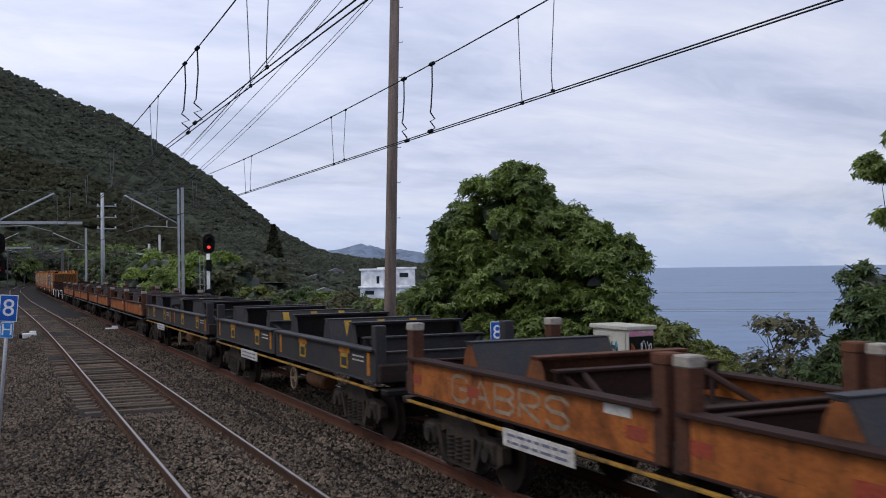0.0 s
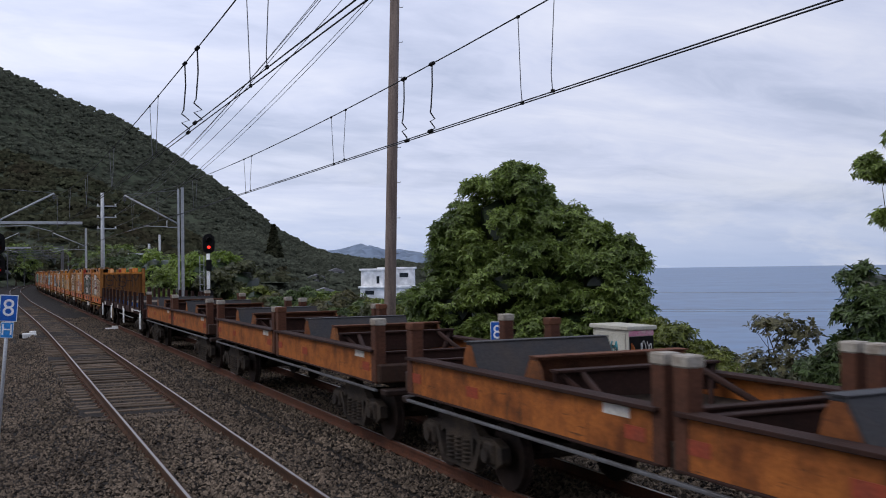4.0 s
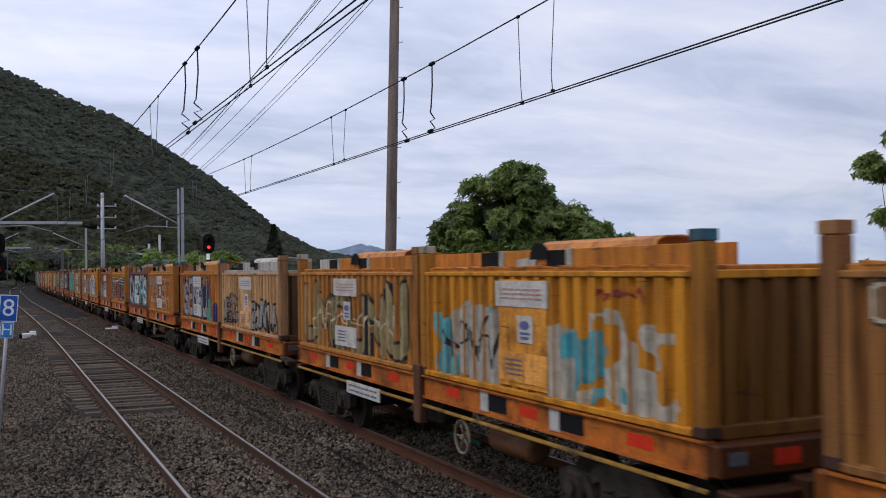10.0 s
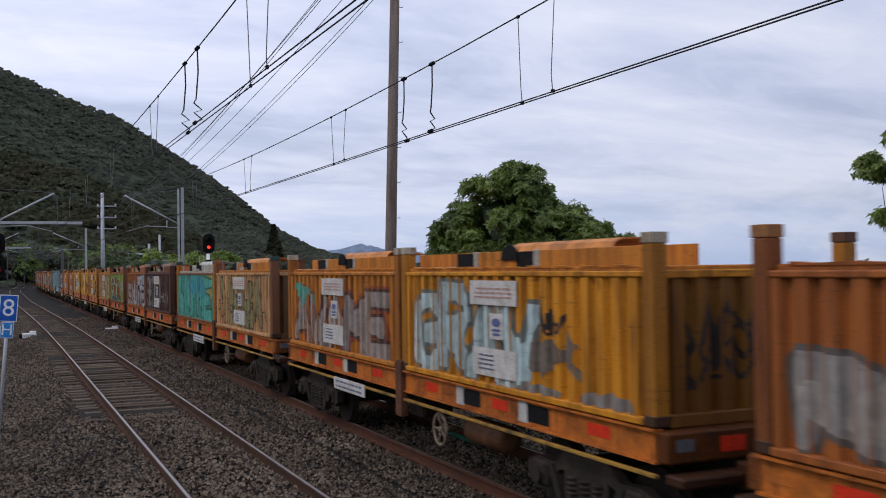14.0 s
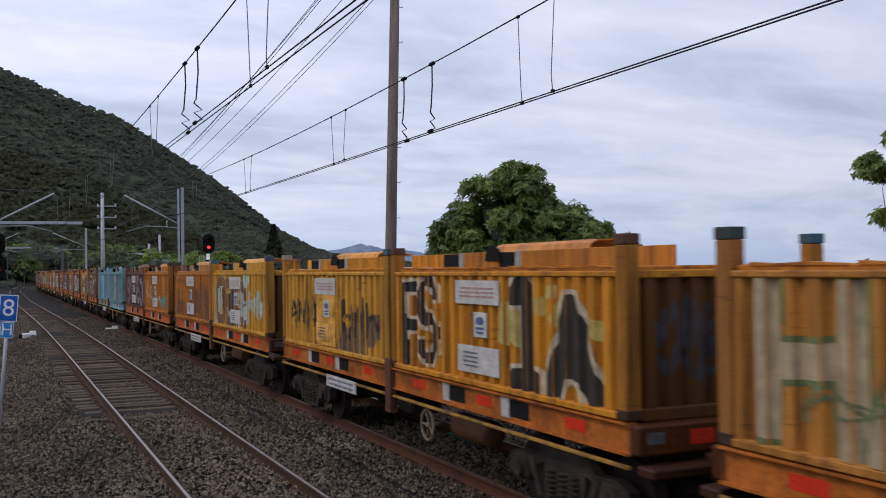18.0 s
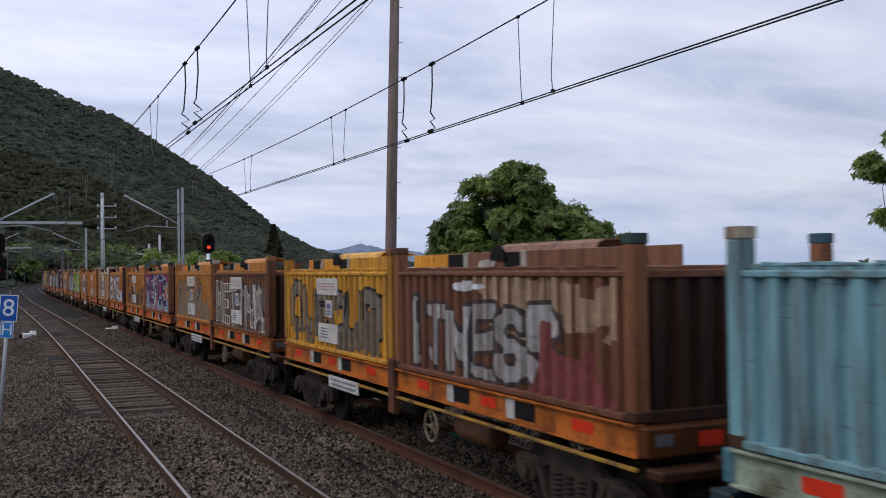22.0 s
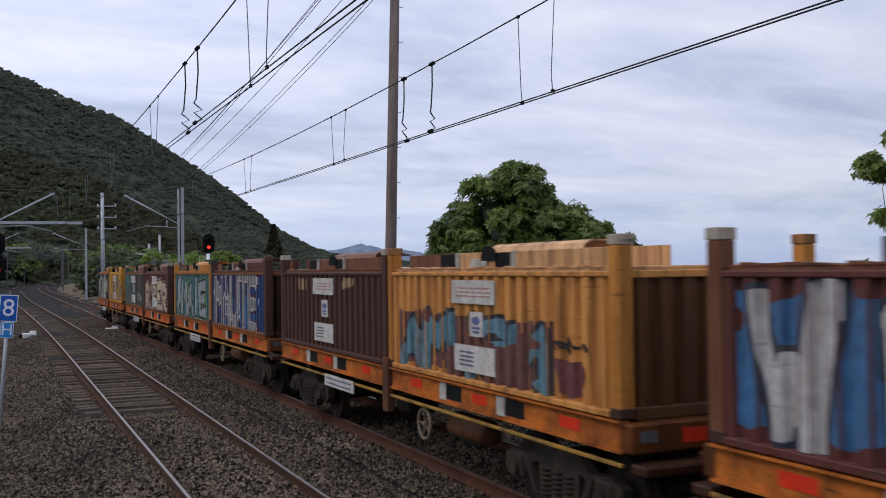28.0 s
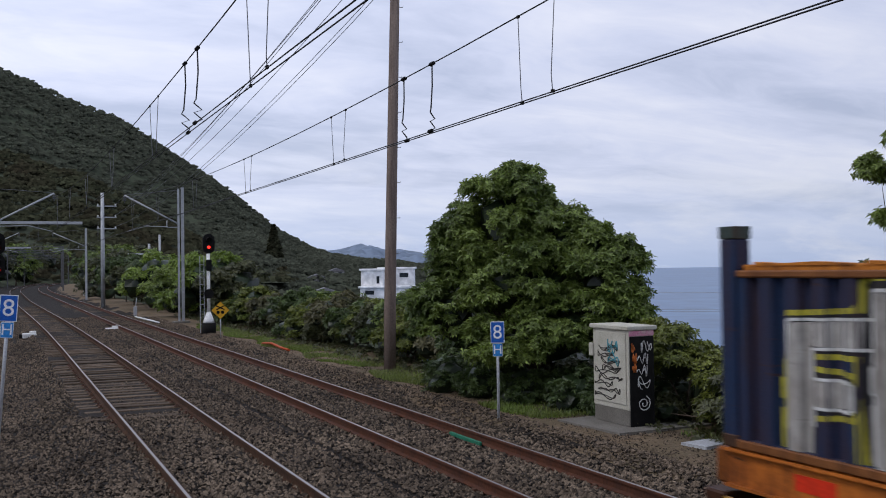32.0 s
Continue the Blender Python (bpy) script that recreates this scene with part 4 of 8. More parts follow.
    part("cover_end", shared("cover_end", lambda: Shape().prism([(-0.12 + 0.2 * math.cos(a * math.pi / 8), 0.13 + 0.18 * math.sin(a * math.pi / 8)) for a in range(9)], "x", -0.012, 0.012)), M["black"], c, "dark rounded end of the cover", at=pose(-1.11, 0, CZ1))
    part("lid_flap", shared("lid_flap", lambda: Shape().box(-0.02, 0.0, -0.22, 0.22, 0, 0.15, 0.005)), M["dirty_cream"], c, "pale lid flap", at=pose(-1.13, 0.15, CZ1, rnd.uniform(-8, 8), 14, 0)) if rnd.random() < 0.6 else None
    for k in range(5):
        part("lid_seam", shared("lid_seam", lambda: Shape().prism([(-0.5, 0.0), (-0.1, 0.018), (0.25, 0.006), (0.5, 0.02), (0.5, -0.01), (-0.5, -0.01)], "x", -0.06, 0.06)), M["paint"], c, "buckled lid edge", lid, pose(-1.1, -2.2 + 1.1 * k, CZ1 + 0.045))
    if labels == 2:
        col = part("label_column", shared("label_column", lambda: Shape().box(-0.006, 0.006, -0.55, 0.55, CZ0 + 0.1, CZ1 - 0.09)), M["sill"], c, "tall painted label panel", tuple(min(0.8, q * 1.15 + 0.02) for q in colour), pose(-1.213, 0.1, 0))
    if labels:
        for i, (y, z, w, h, rows) in enumerate(((0.12, 2.44, 1.2, 0.29, 3), (0.02, 2.05, 0.34, 0.30, 3), (0.1, 1.62, 1.12, 0.33, 4))):
            plate = part("label_plate", shared("label_%d" % i, lambda: Shape().box(-0.006, 0.006, -w / 2, w / 2, -h / 2, h / 2)), M["white_worn"] if labels == 1 or (i < 2 and warm) else M["sill"], c, "worn white label panel" if labels == 1 else "faded painted label panel", (0.50, 0.465, 0.41) if labels == 1 or (i < 2 and warm) else tuple(q * 1.25 + 0.05 for q in colour), pose(-1.222, y, z))
            part("lettering", shared("label_bars_%d" % i, lambda: bars(w * 0.9, h * 0.6, rows, i) if i == 0 else blob() if i == 1 else bars(w * 0.4, h * 0.75, rows, i)), M["blue_bar"] if i == 1 else M["red_bar"] if i == 0 else M["bar"], plate, at=pose(-0.006, 0.2 if i == 2 else 0, 0))
    on_rails(c, middle, along)
    return c

# more paints of the train
M["wheel"] = surf("dark_wheel_steel", (0.022, 0.015, 0.012), 0.7, 0.2, scale=4, col2=(0.05, 0.03, 0.022), grain=30, bump=0.2)
M["orange_strip"] = surf("orange_strip_paint", (0.42, 0.16, 0.02), 0.6, scale=5, col2=(0.15, 0.06, 0.02), amount=0.7, grain=30, bump=0.1)
M["yellow_dull"] = surf("dull_yellow_paint", (0.42, 0.25, 0.03), 0.6, scale=5, col2=(0.12, 0.08, 0.03), amount=0.7, grain=30, bump=0.1)
M["dirty_cream"] = surf("dirty_pale_paint", (0.33, 0.30, 0.25), 0.7, scale=6, col2=(0.14, 0.1, 0.07), amount=0.8, grain=30, bump=0.1)
M["pale_jamb"] = surf("scuffed_pale_grey_paint", (0.46, 0.44, 0.40), 0.7, scale=6, col2=(0.2, 0.15, 0.11), amount=0.7, grain=30, bump=0.1)
M["galv_dark"] = surf("dull_grey_pipe", (0.13, 0.13, 0.135), 0.6, 0.3, scale=4, col2=(0.06, 0.05, 0.045), grain=30, bump=0.1)
M["brown_post"] = surf("dark_rusty_post", (0.085, 0.034, 0.019), 0.85, scale=3, col2=(0.03, 0.015, 0.011), grain=30, bump=0.3, spec=0.2)
M["stake"] = surf("dark_rusty_stake", (0.03, 0.013, 0.009), 0.9, scale=3, col2=(0.015, 0.009, 0.007), grain=30, bump=0.3)
M["yellow_worn"] = surf("worn_yellow_line", (0.36, 0.19, 0.03), 0.6, scale=4, col2=(0.05, 0.036, 0.025), amount=0.95, grain=30, bump=0.1)
M["white_worn"] = surf("worn_white_panel", (0.53, 0.50, 0.455), 0.6, scale=5, col2=(0.3, 0.25, 0.2), amount=0.7, grain=30, bump=0.05)
M["pale_rust"] = surf("pale_worn_metal", (0.2, 0.15, 0.10), 0.7, scale=5, col2=(0.12, 0.08, 0.05), amount=0.8, grain=30)
M["bar"] = surf("dark_blue_lettering", (0.13, 0.14, 0.19), 0.6, scale=5, bump=0.0, amount=0.4)
M["blue_bar"] = surf("blue_lettering", (0.10, 0.12, 0.24), 0.6, scale=5, bump=0.0, amount=0.4)
M["red_bar"] = surf("pale_red_lettering", (0.42, 0.22, 0.18), 0.6, scale=5, bump=0.0, amount=0.4)


def cradle(middle, along, dark, seed):
    """An open coil cradle: low side beams, corner posts, sloping troughs and cross frames."""
    CZ0 = 1.0
    paint, col = (M["dark_steel"], None) if dark else (M["sill"], (0.33, 0.105, 0.024))
    inner = M["dark_steel"]
    top = M["dark_steel"] if dark else M["stake"]
    c = thing("coil_cradle", "empty dark grey steel coil cradle with yellow marks" if dark else "empty rusty orange steel coil cradle with dark troughs", "steel cradle", group="coil cradles on the train")
    part("floor", shared("cradle_floor", lambda: Shape().box(-1.15, 1.15, -2.98, 2.98, CZ0, CZ0 + 0.06, 0.01)), M["rust"] if not dark else inner, c)
    for sx in (-1, 1):
        beam = part("side_beam", shared("cradle_beam", lambda: Shape().box(-0.025, 0.025, -2.9, 2.9, CZ0 - 0.02, CZ0 + 0.46, 0.006)), paint, c, "scuffed side beam", col, pose(sx * 1.17, 0, 0))
        part("top_flange", shared("cradle_flange", lambda: Shape().box(-0.12, 0.1, -2.95, 2.95, CZ0 + 0.45, CZ0 + 0.49, 0.006)), top, beam, at=pose(-0.02 * sx, 0, 0))
        part("bottom_flange", shared("cradle_flange2", lambda: Shape().box(-0.07, 0.07, -2.95, 2.95, CZ0 - 0.03, CZ0 - 0.01, 0.005)), top, beam)
        if sx < 0:
            if dark:
                for y in (-1.45, 1.05):
                    part("yellow_frame", shared("cradle_yellow", lambda: Shape().box(-0.012, 0, -0.2, 0.2, 0.19, 0.25).box(-0.012, 0, -0.2, 0.2, 0.0, 0.04).box(-0.012, 0, -0.2, -0.15, 0.0, 0.25).box(-0.012, 0, 0.15, 0.2, 0.0, 0.25)), M["yellow_dull"], beam, "yellow-painted socket frame", at=pose(-0.026, y, CZ0 + 0.08))
                    part("orange_patch", shared("cradle_orange", lambda: Shape().box(-0.01, 0, -0.27, 0.27, 0, 0.12)), M["orange_strip"], beam, "orange warning patch", at=pose(-0.026, y, CZ0 + 0.34))
                for y in (-2.66, 2.66):
                    part("orange_strip", shared("cradle_strip", lambda: Shape().box(-0.01, 0, -0.07, 0.07, 0, 0.36)), M["orange_strip"], beam, "orange end strip", at=pose(-0.026, y, CZ0 + 0.06))
                part("lettering", shared("cradle_bars", lambda: bars(0.62, 0.16, 2, 9)), M["white_worn"], beam, at=pose(-0.028, -2.15, CZ0 + 0.3))
            else:
                for y in (-2.55, 0.9, 2.7):
                    part("red_patch", shared("cradle_red", lambda: Shape().box(-0.006, 0, -0.16, 0.16, 0, 0.13)), M["dull_red"], beam, "faded red patch", at=pose(-0.026, y, CZ0 + 0.14))
                plate = part("label_plate", shared("cradle_plate", lambda: Shape().box(-0.006, 0, -0.22, 0.22, 0, 0.1)), M["white_worn"], beam, "worn white plate", at=pose(-0.026, -2.25, CZ0 + 0.33))
        for sy in (-1, 1):
            post = part("corner_post", shared(("cradle_post_d" if sy * along > 0 else "cradle_post_low") if dark else "cradle_post", lambda: Shape().box(-0.09, 0.09, -0.1, 0.1, CZ0 - 0.03, CZ0 + ((0.86 if sy * along > 0 else 0.47) if dark else 0.88), 0.015)), top if dark else M["brown_post"], c, "stout corner post", at=pose(sx * 1.12, sy * 2.92, 0))
            if not dark:
                part("post_cap", shared("cradle_cap", lambda: Shape().box(-0.1, 0.1, -0.11, 0.11, CZ0 + 0.86, CZ0 + 0.97, 0.015)), M["dirty_cream"] if (seed + sy) % 3 else M["rust"], post, "pale corner casting")
    for sy in (-1, 1):
        part("end_beam", shared("cradle_end", lambda: Shape().box(-1.05, 1.05, -0.03, 0.03, CZ0, CZ0 + 0.42, 0.006).box(-1.05, 1.05, -0.07, 0.07, CZ0 + 0.42, CZ0 + 0.445, 0.005)), top, c, at=pose(0, sy * 2.86, 0))
    # troughs: sloping plates facing each other, with a bent top edge
    h = 0.82 if dark else 0.78
    kind = "_tall" if dark else ""

    def trough():
        s = Shape()
        s.prism([(-0.72, 0.08), (-0.29, h), (-0.13, h), (-0.13, h - 0.03), (-0.26, h - 0.03), (-0.68, 0.08)], "x", -1.02, 1.02)
        return s.prism([(-0.30, h), (-0.30, h + 0.015), (-0.08, h + 0.015), (-0.08, h)], "x", -1.03, 1.03)

    def trough_end():
        return Shape().prism([(-0.69, 0.06), (-0.28, h - 0.035), (-0.13, h - 0.035), (-0.06, h - 0.15), (0.12, 0.06)], "x", -0.02, 0.02)
    # on the dark wagons three troughs run on from one cradle into the next
    for y, turn in (((1.9, 0), (0.35, 180), (-1.55, 0)) if along > 0 else ((2.1, 180), (0.3, 0), (-1.5, 180))) if dark else ((1.55, 0),):
        t = part("trough", shared("trough" + kind, trough), inner, c, "dark sloping steel trough plate", at=pose(0, y, CZ0, 0, 0, turn))
        for sx in (-1, 1):
            part("trough_end", shared("trough_end" + kind, trough_end), M["sill"] if not dark else inner, t, "three-cornered end plate", (0.2, 0.068, 0.02), at=pose(sx * 1.0, 0, 0))
    if not dark:
        # the opposite trough half, seen from behind
        t = part("trough", shared("trough", trough), M["rust"], c, "rusty back of the second trough plate", at=pose(0, -0.55, CZ0 - 0.06, 0, 0, 180))
        for sx in (-1, 1):
            part("trough_end", shared("trough_end", trough_end), M["sill"], t, "orange-brown triangular end plate", (0.2, 0.075, 0.025), pose(sx * 1.0, 0, 0))
    part("cross_frame", shared("cross_frame", lambda: Shape().box(-1.08, 1.08, -0.09, 0.09, CZ0 + 0.60, CZ0 + 0.63, 0.004).box(-1.08, 1.08, -0.012, 0.012, CZ0 + 0.3, CZ0 + 0.60).tube([(-1.0, 0, CZ0 + 0.58), (-0.6, -0.5, CZ0 + 0.1)], 0.035, 6).tube([(1.0, 0, CZ0 + 0.58), (0.6, -0.5, CZ0 + 0.1)], 0.035, 6)), top, c, "cross frame with slanting braces", at=pose(0, -2.1 if dark else -0.9, 0))
    for sx in (-1, 1):
        part("brace", shared("cradle_brace%d" % sx, lambda: Shape().tube([(sx * 0.75, -0.7, CZ0 + 0.6), (sx * 0.95, 0.6, CZ0 + 0.1)], 0.04, 6)), top, c, at=pose(0, -1.6, 0, 0, 0, 180))
    if dark:
        for x in (-0.65, 0.0, 0.65):
            part("yellow_stripe", shared("cradle_stripe", stripe), M["yellow_dull"], c, "yellow stripe down the trough plate", at=pose(x, -1.55 if along > 0 else 0.3, CZ0))
    return on_rails(c, middle, along)


def stripe():
    return Shape().prism([(-0.714, 0.10), (-0.306, 0.80), (-0.302, 0.80), (-0.708, 0.10)], "x", -0.07, 0.07)


M["dull_red"] = surf("dull_red_paint", (0.27, 0.05, 0.025), 0.7, scale=5, col2=(0.15, 0.05, 0.03), grain=30, bump=0.0)


def stake_shape():
    """A stout stake with a wide foot gusset, its top corner cut."""
    s = Shape().prism([(-0.1, 1.05), (0.1, 1.05), (0.1, 1.80), (0.04, 1.90), (-0.1, 1.90)], "x", -0.055, 0.055)
    return s.prism([(-0.34, 1.05), (0.34, 1.05), (0.13, 1.40), (0.1, 1.42), (-0.1, 1.42), (-0.13, 1.40)], "x", -0.02, 0.02)


def bearer_shape():
    return Shape().prism([(-0.2, 1.24), (-0.12, 1.40), (-0.05, 1.435), (0.07, 1.435), (0.13, 1.39), (0.16, 1.24)], "x", -1.02, 1.02)


def winch_shape():
    """The bent end of a strap over its winch."""
    return Shape().prism([(0.0, 1.25), (-0.13, 1.25), (-0.15, 1.33), (-0.1, 1.39), (0.0, 1.42)], "y", -0.05, 0.05)


def stake_wagon(middle):
    """A long low flat wagon with stakes along both sides and cross bearers on its deck."""
    w = thing("stake_wagon", "empty dark brown flat wagon with stout side stakes and timber bearers", "railway wagon")
    HL = 8.1
    part("deck", Shape().box(-1.2, 1.2, -HL, HL, 1.17, 1.245, 0.01), M["deck"], w, "red-brown steel deck")
    for k in range(9):
        part("deck_seam", shared("deck_seam", lambda: Shape().box(-1.17, 1.17, -0.03, 0.03, 1.24, 1.252, 0.003)), M["stake"], w, at=pose(0, -7.2 + 1.8 * k, 0))
    part("centre_sill", Shape().box(-0.35, 0.35, -HL + 0.1, HL - 0.1, 0.7, 1.17, 0.02), M["grime"], w)
    for k in range(8):
        part("cross_member", shared("stake_cross", lambda: Shape().box(-1.12, 1.12, -0.07, 0.07, 0.98, 1.17, 0.01)), M["grime"], w, at=pose(0, -5.6 + 1.6 * k, 0))
    for sx in (-1, 1):
        part("side_sill", Shape().prism([(-0.03, 1.02), (0.05, 1.02), (0.05, 1.04), (0.0, 1.04), (0.0, 1.22), (0.05, 1.22), (0.05, 1.25), (-0.03, 1.25)], "y", -HL, HL), M["deck"], w, at=pose(sx * 1.2, 0, 0))
        part("brake_rod", Shape().tube([(0, -4.2, 0.74), (0, 1.0, 0.78)], 0.018, 6), M["galv"], w, "thin pale rod below the deck", at=pose(sx * 1.1, 0, 0))
        for k in range(10):
            y = -HL + 0.75 + k * (2 * HL - 1.5) / 9
            part("stake", shared("stake", stake_shape), M["stake"], w, "stout rusty side stake", at=pose(sx * 1.2, y, 0))
        for y in (-HL + 0.12, HL - 0.12):
            part("stake", shared("stake", stake_shape), M["stake"], w, "stout rusty side stake", at=pose(sx * 1.2, y, 0))
    for y, wd in ((-5.2, 0.8), (-1.6, 0.45), (0.6, 0.6), (3.0, 0.4), (6.5, 0.6)):
        part("white_mark", Shape().box(-0.008, 0, -wd / 2, wd / 2, 1.05, 1.19), M["white_worn"], w, "scuffed white marking", at=pose(-1.232, y, 0))
    for y in (-7.75, -2.0, 3.25, 7.7):
        part("step", shared("white_step", lambda: Shape().tube([(0, -0.16, 1.1), (0, -0.16, 0.45), (0, 0.16, 0.45), (0, 0.16, 1.1)], 0.02, 6)), M["white"], w, "white step iron", at=pose(-1.25, y, 0))
    for y in (-7.55, -6.4):
        part("grab_iron", shared("grab_iron", lambda: Shape().tube([(0, -0.3, 1.16), (-0.06, -0.3, 1.16), (-0.06, 0.3, 1.16), (0, 0.3, 1.16)], 0.016, 6)), M["white"], w, "white grab iron", at=pose(-1.23, y, 0))
    part("number_plate", Shape().box(-0.02, 0.0, -0.14, 0.14, 0.98, 1.2, 0.005), M["white"], w, "small white plate", at=pose(-1.235, -7.9, 0))
    for k in range(9):
        y = -HL + 1.2 + k * (2 * HL - 2.4) / 8
        bearer = part("bearer", shared("bearer", bearer_shape), M["cream_dirty"] if k in (2, 3) else M["black_timber"], w, "weathered timber cross bearer" if k in (2, 3) else "dark cross bearer", at=pose(0, y, 0))
        part("strap", shared("strap", winch_shape), M["fabric"], bearer, "blue strap winch", at=pose(-1.02, -0.02, 0))
        for x in (-0.35, 0.45):
            part("bracket", shared("bearer_bracket", lambda: Shape().box(-0.07, 0.07, -0.26, -0.17, 1.245, 1.37, 0.02)), M["rust"], bearer, "rusty bracket", at=pose(x, 0, 0))
    part("loose_mat", Shape().prism([(-1.0, 1.30), (-0.4, 1.27), (0.1, 1.34), (0.55, 1.46), (0.8, 1.48), (0.8, 1.42), (0.5, 1.38), (0.1, 1.27), (-0.4, 1.25), (-1.0, 1.25)], "y", -0.35, 0.35), M["black_timber"], w, "buckled black rubber mat", at=pose(0.1, -5.2, 0, 0, 0, 8))
    for sy in (-1, 1):
        bogie(w, sy * 5.9)
        part("headstock", Shape().box(-1.2, 1.2, -0.08, 0.08, 0.85, 1.25, 0.02), M["deck"], w, at=pose(0, sy * (HL + 0.06), 0))
        part("coupler", shared("coupler", lambda: Shape()), M["plate"], w, at=pose(0, sy * (HL + 0.25), 0, 0, 0, 0 if sy > 0 else 180))
    part("hand_brake_wheel", Shape().tube([(0, 0.3 * math.cos(a * math.pi / 10), 0.3 * math.sin(a * math.pi / 10)) for a in range(21)], 0.025, 6, False).tube([(0, -0.29, 0), (0, 0.29, 0)], 0.016, 5).tube([(0, 0, -0.29), (0, 0, 0.29)], 0.016, 5), M["pale_rust"], w, "large pale hand brake wheel", at=pose(-1.25, 2.65, 0.68))
    return on_rails(w, middle)


M["black_timber"] = surf("tarred_timber", (0.02, 0.019, 0.02), 0.9, scale=3, col2=(0.035, 0.026, 0.02), grain=30, bump=0.3, spec=0.1)
M["cream_dirty"] = surf("weathered_bearer_timber", (0.15, 0.12, 0.095), 0.85, scale=3, col2=(0.12, 0.1, 0.085), grain=30)

# the train, from the front: cradle wagons, the stake wagon, then boxes two by two
GOLD = (0.62, 0.30, 0.032)
RUST, ORANGE, YELLOW, OCHRE, BROWN, MAROON, PALE, BLUE, LIME, NAVY, DBROWN = (0.32, 0.095, 0.02), (0.49, 0.172, 0.021), (0.58, 0.23, 0.015), (0.47, 0.19, 0.034), (0.17, 0.07, 0.035), (0.11, 0.035, 0.03), (0.42, 0.27, 0.14), (0.17, 0.33, 0.36), (0.25, 0.36, 0.05), (0.012, 0.025, 0.062), (0.07, 0.032, 0.025)
SILL = (0.46, 0.13, 0.018)
FIRST = 6.1 + 6.1


def faded_word(cradle_ob, text, seed):
    """Large faded letters brushed along a cradle's beam, one strip of strokes."""
    r = random.Random(seed)
    n = len(text)
    for i, ch in enumerate(text):
        y0 = 1.5 - i * 3.0 / n
        for line in FADED[ch].split(";"):
            pts = [(y0 - int(line[k]) / 4 * 2.3 / n, 1.06 + int(line[k + 1]) / 6 * 0.31) for k in range(0, len(line) - 1, 2)]
            s, ends = Shape(), []
            for j, (py, pz) in enumerate(pts):
                (ay, az), (by, bz) = pts[max(j - 1, 0)], pts[min(j + 1, len(pts) - 1)]
                l = math.hypot(by - ay, bz - az)
                ny, nz = -(bz - az) / l * 0.024, (by - ay) / l * 0.024
                ends += [(-1.2, py + ny, pz + nz), (-1.2, py - ny, pz - nz)]
            s.add(ends, [(2 * j, 2 * j + 2, 2 * j + 3, 2 * j + 1) for j in range(len(pts) - 1)])
            part("graffiti", s, M["spray"], cradle_ob, "faded pale sprayed lettering", (0.30, 0.22, 0.15))


FADED = {"G": "45361605011030414323", "A": "002640;1232", "B": "00063645443303;3342413000", "R": "0006364544330340", "S": "453616050413334241301001"}
for k, dark in enumerate((False, True, True, False, False, False, False)):
    m = -24.95 - (6 - k) * W + 6.1
    flat_wagon(m, (0.12, 0.06, 0.035) if not dark else (0.06, 0.05, 0.045), 50 + k, False, True, k > 2)
    cradle(m, -3.08, dark, k)
    far_one = cradle(m, 3.08, dark, k + 1)
    if k == 0:
        faded_word(far_one, "GABRS", 3)
stake_wagon(-3.4)

# ---- graffiti: paint laid over the corrugations, letters drawn as strokes ----
GLYPH = {"A": "002640;1232", "B": "00063645443303;3342413000", "C": "4536160501103041", "D": "00062645412000", "E": "46060040;0333", "F": "460600;0333",
         "G": "45361605011030414323", "H": "0006;4046;0343", "I": "2026", "J": "4641301001", "K": "0006;460340", "L": "060040", "M": "0006234640", "N": "00064046",
         "O": "100105163645413010", "P": "00063645443303", "R": "0006364544330340", "S": "453616050413334241301001", "T": "0646;2620", "U": "060110304146", "V": "062046",
         "W": "0610233046", "X": "0046;0640", "Y": "062346;2320", "Z": "06460040", "1": "152620;1030", "2": "05163645440040", "3": "051636454433;334241301001"}
PZ0, PZ1, PY = CZ0 + 0.07, CZ1 - 0.06, 2.73
COLS = sorted(set([round(-PY + 0.028 * i, 4) for i in range(int(2 * PY / 0.028) + 1)]))
GZ = np.linspace(PZ0 - 0.05, PZ1 + 0.05, 72)
GYY, GZZ = np.meshgrid(np.array(COLS), GZ, indexing="ij")


def strokes_field(segs, corner=2.0):
    """Distance of every point of the side to the nearest stroke; a larger corner gives squarer letters."""
    d = np.full(GYY.shape, 9.0)
    for (ay, az), (by, bz), fat0, fat1 in segs:
        vy, vz = by - ay, bz - az
        t = np.clip(((GYY - ay) * vy + (GZZ - az) * vz) / (vy * vy + vz * vz + 1e-9), 0, 1)
        ey, ez = np.abs(GYY - ay - t * vy), np.abs(GZZ - az - t * vz)
        d = np.minimum(d, (np.hypot(ey, ez) if corner == 2.0 else (ey ** corner + ez ** corner) ** (1 / corner)) - fat0 - (fat1 - fat0) * t)
    return d


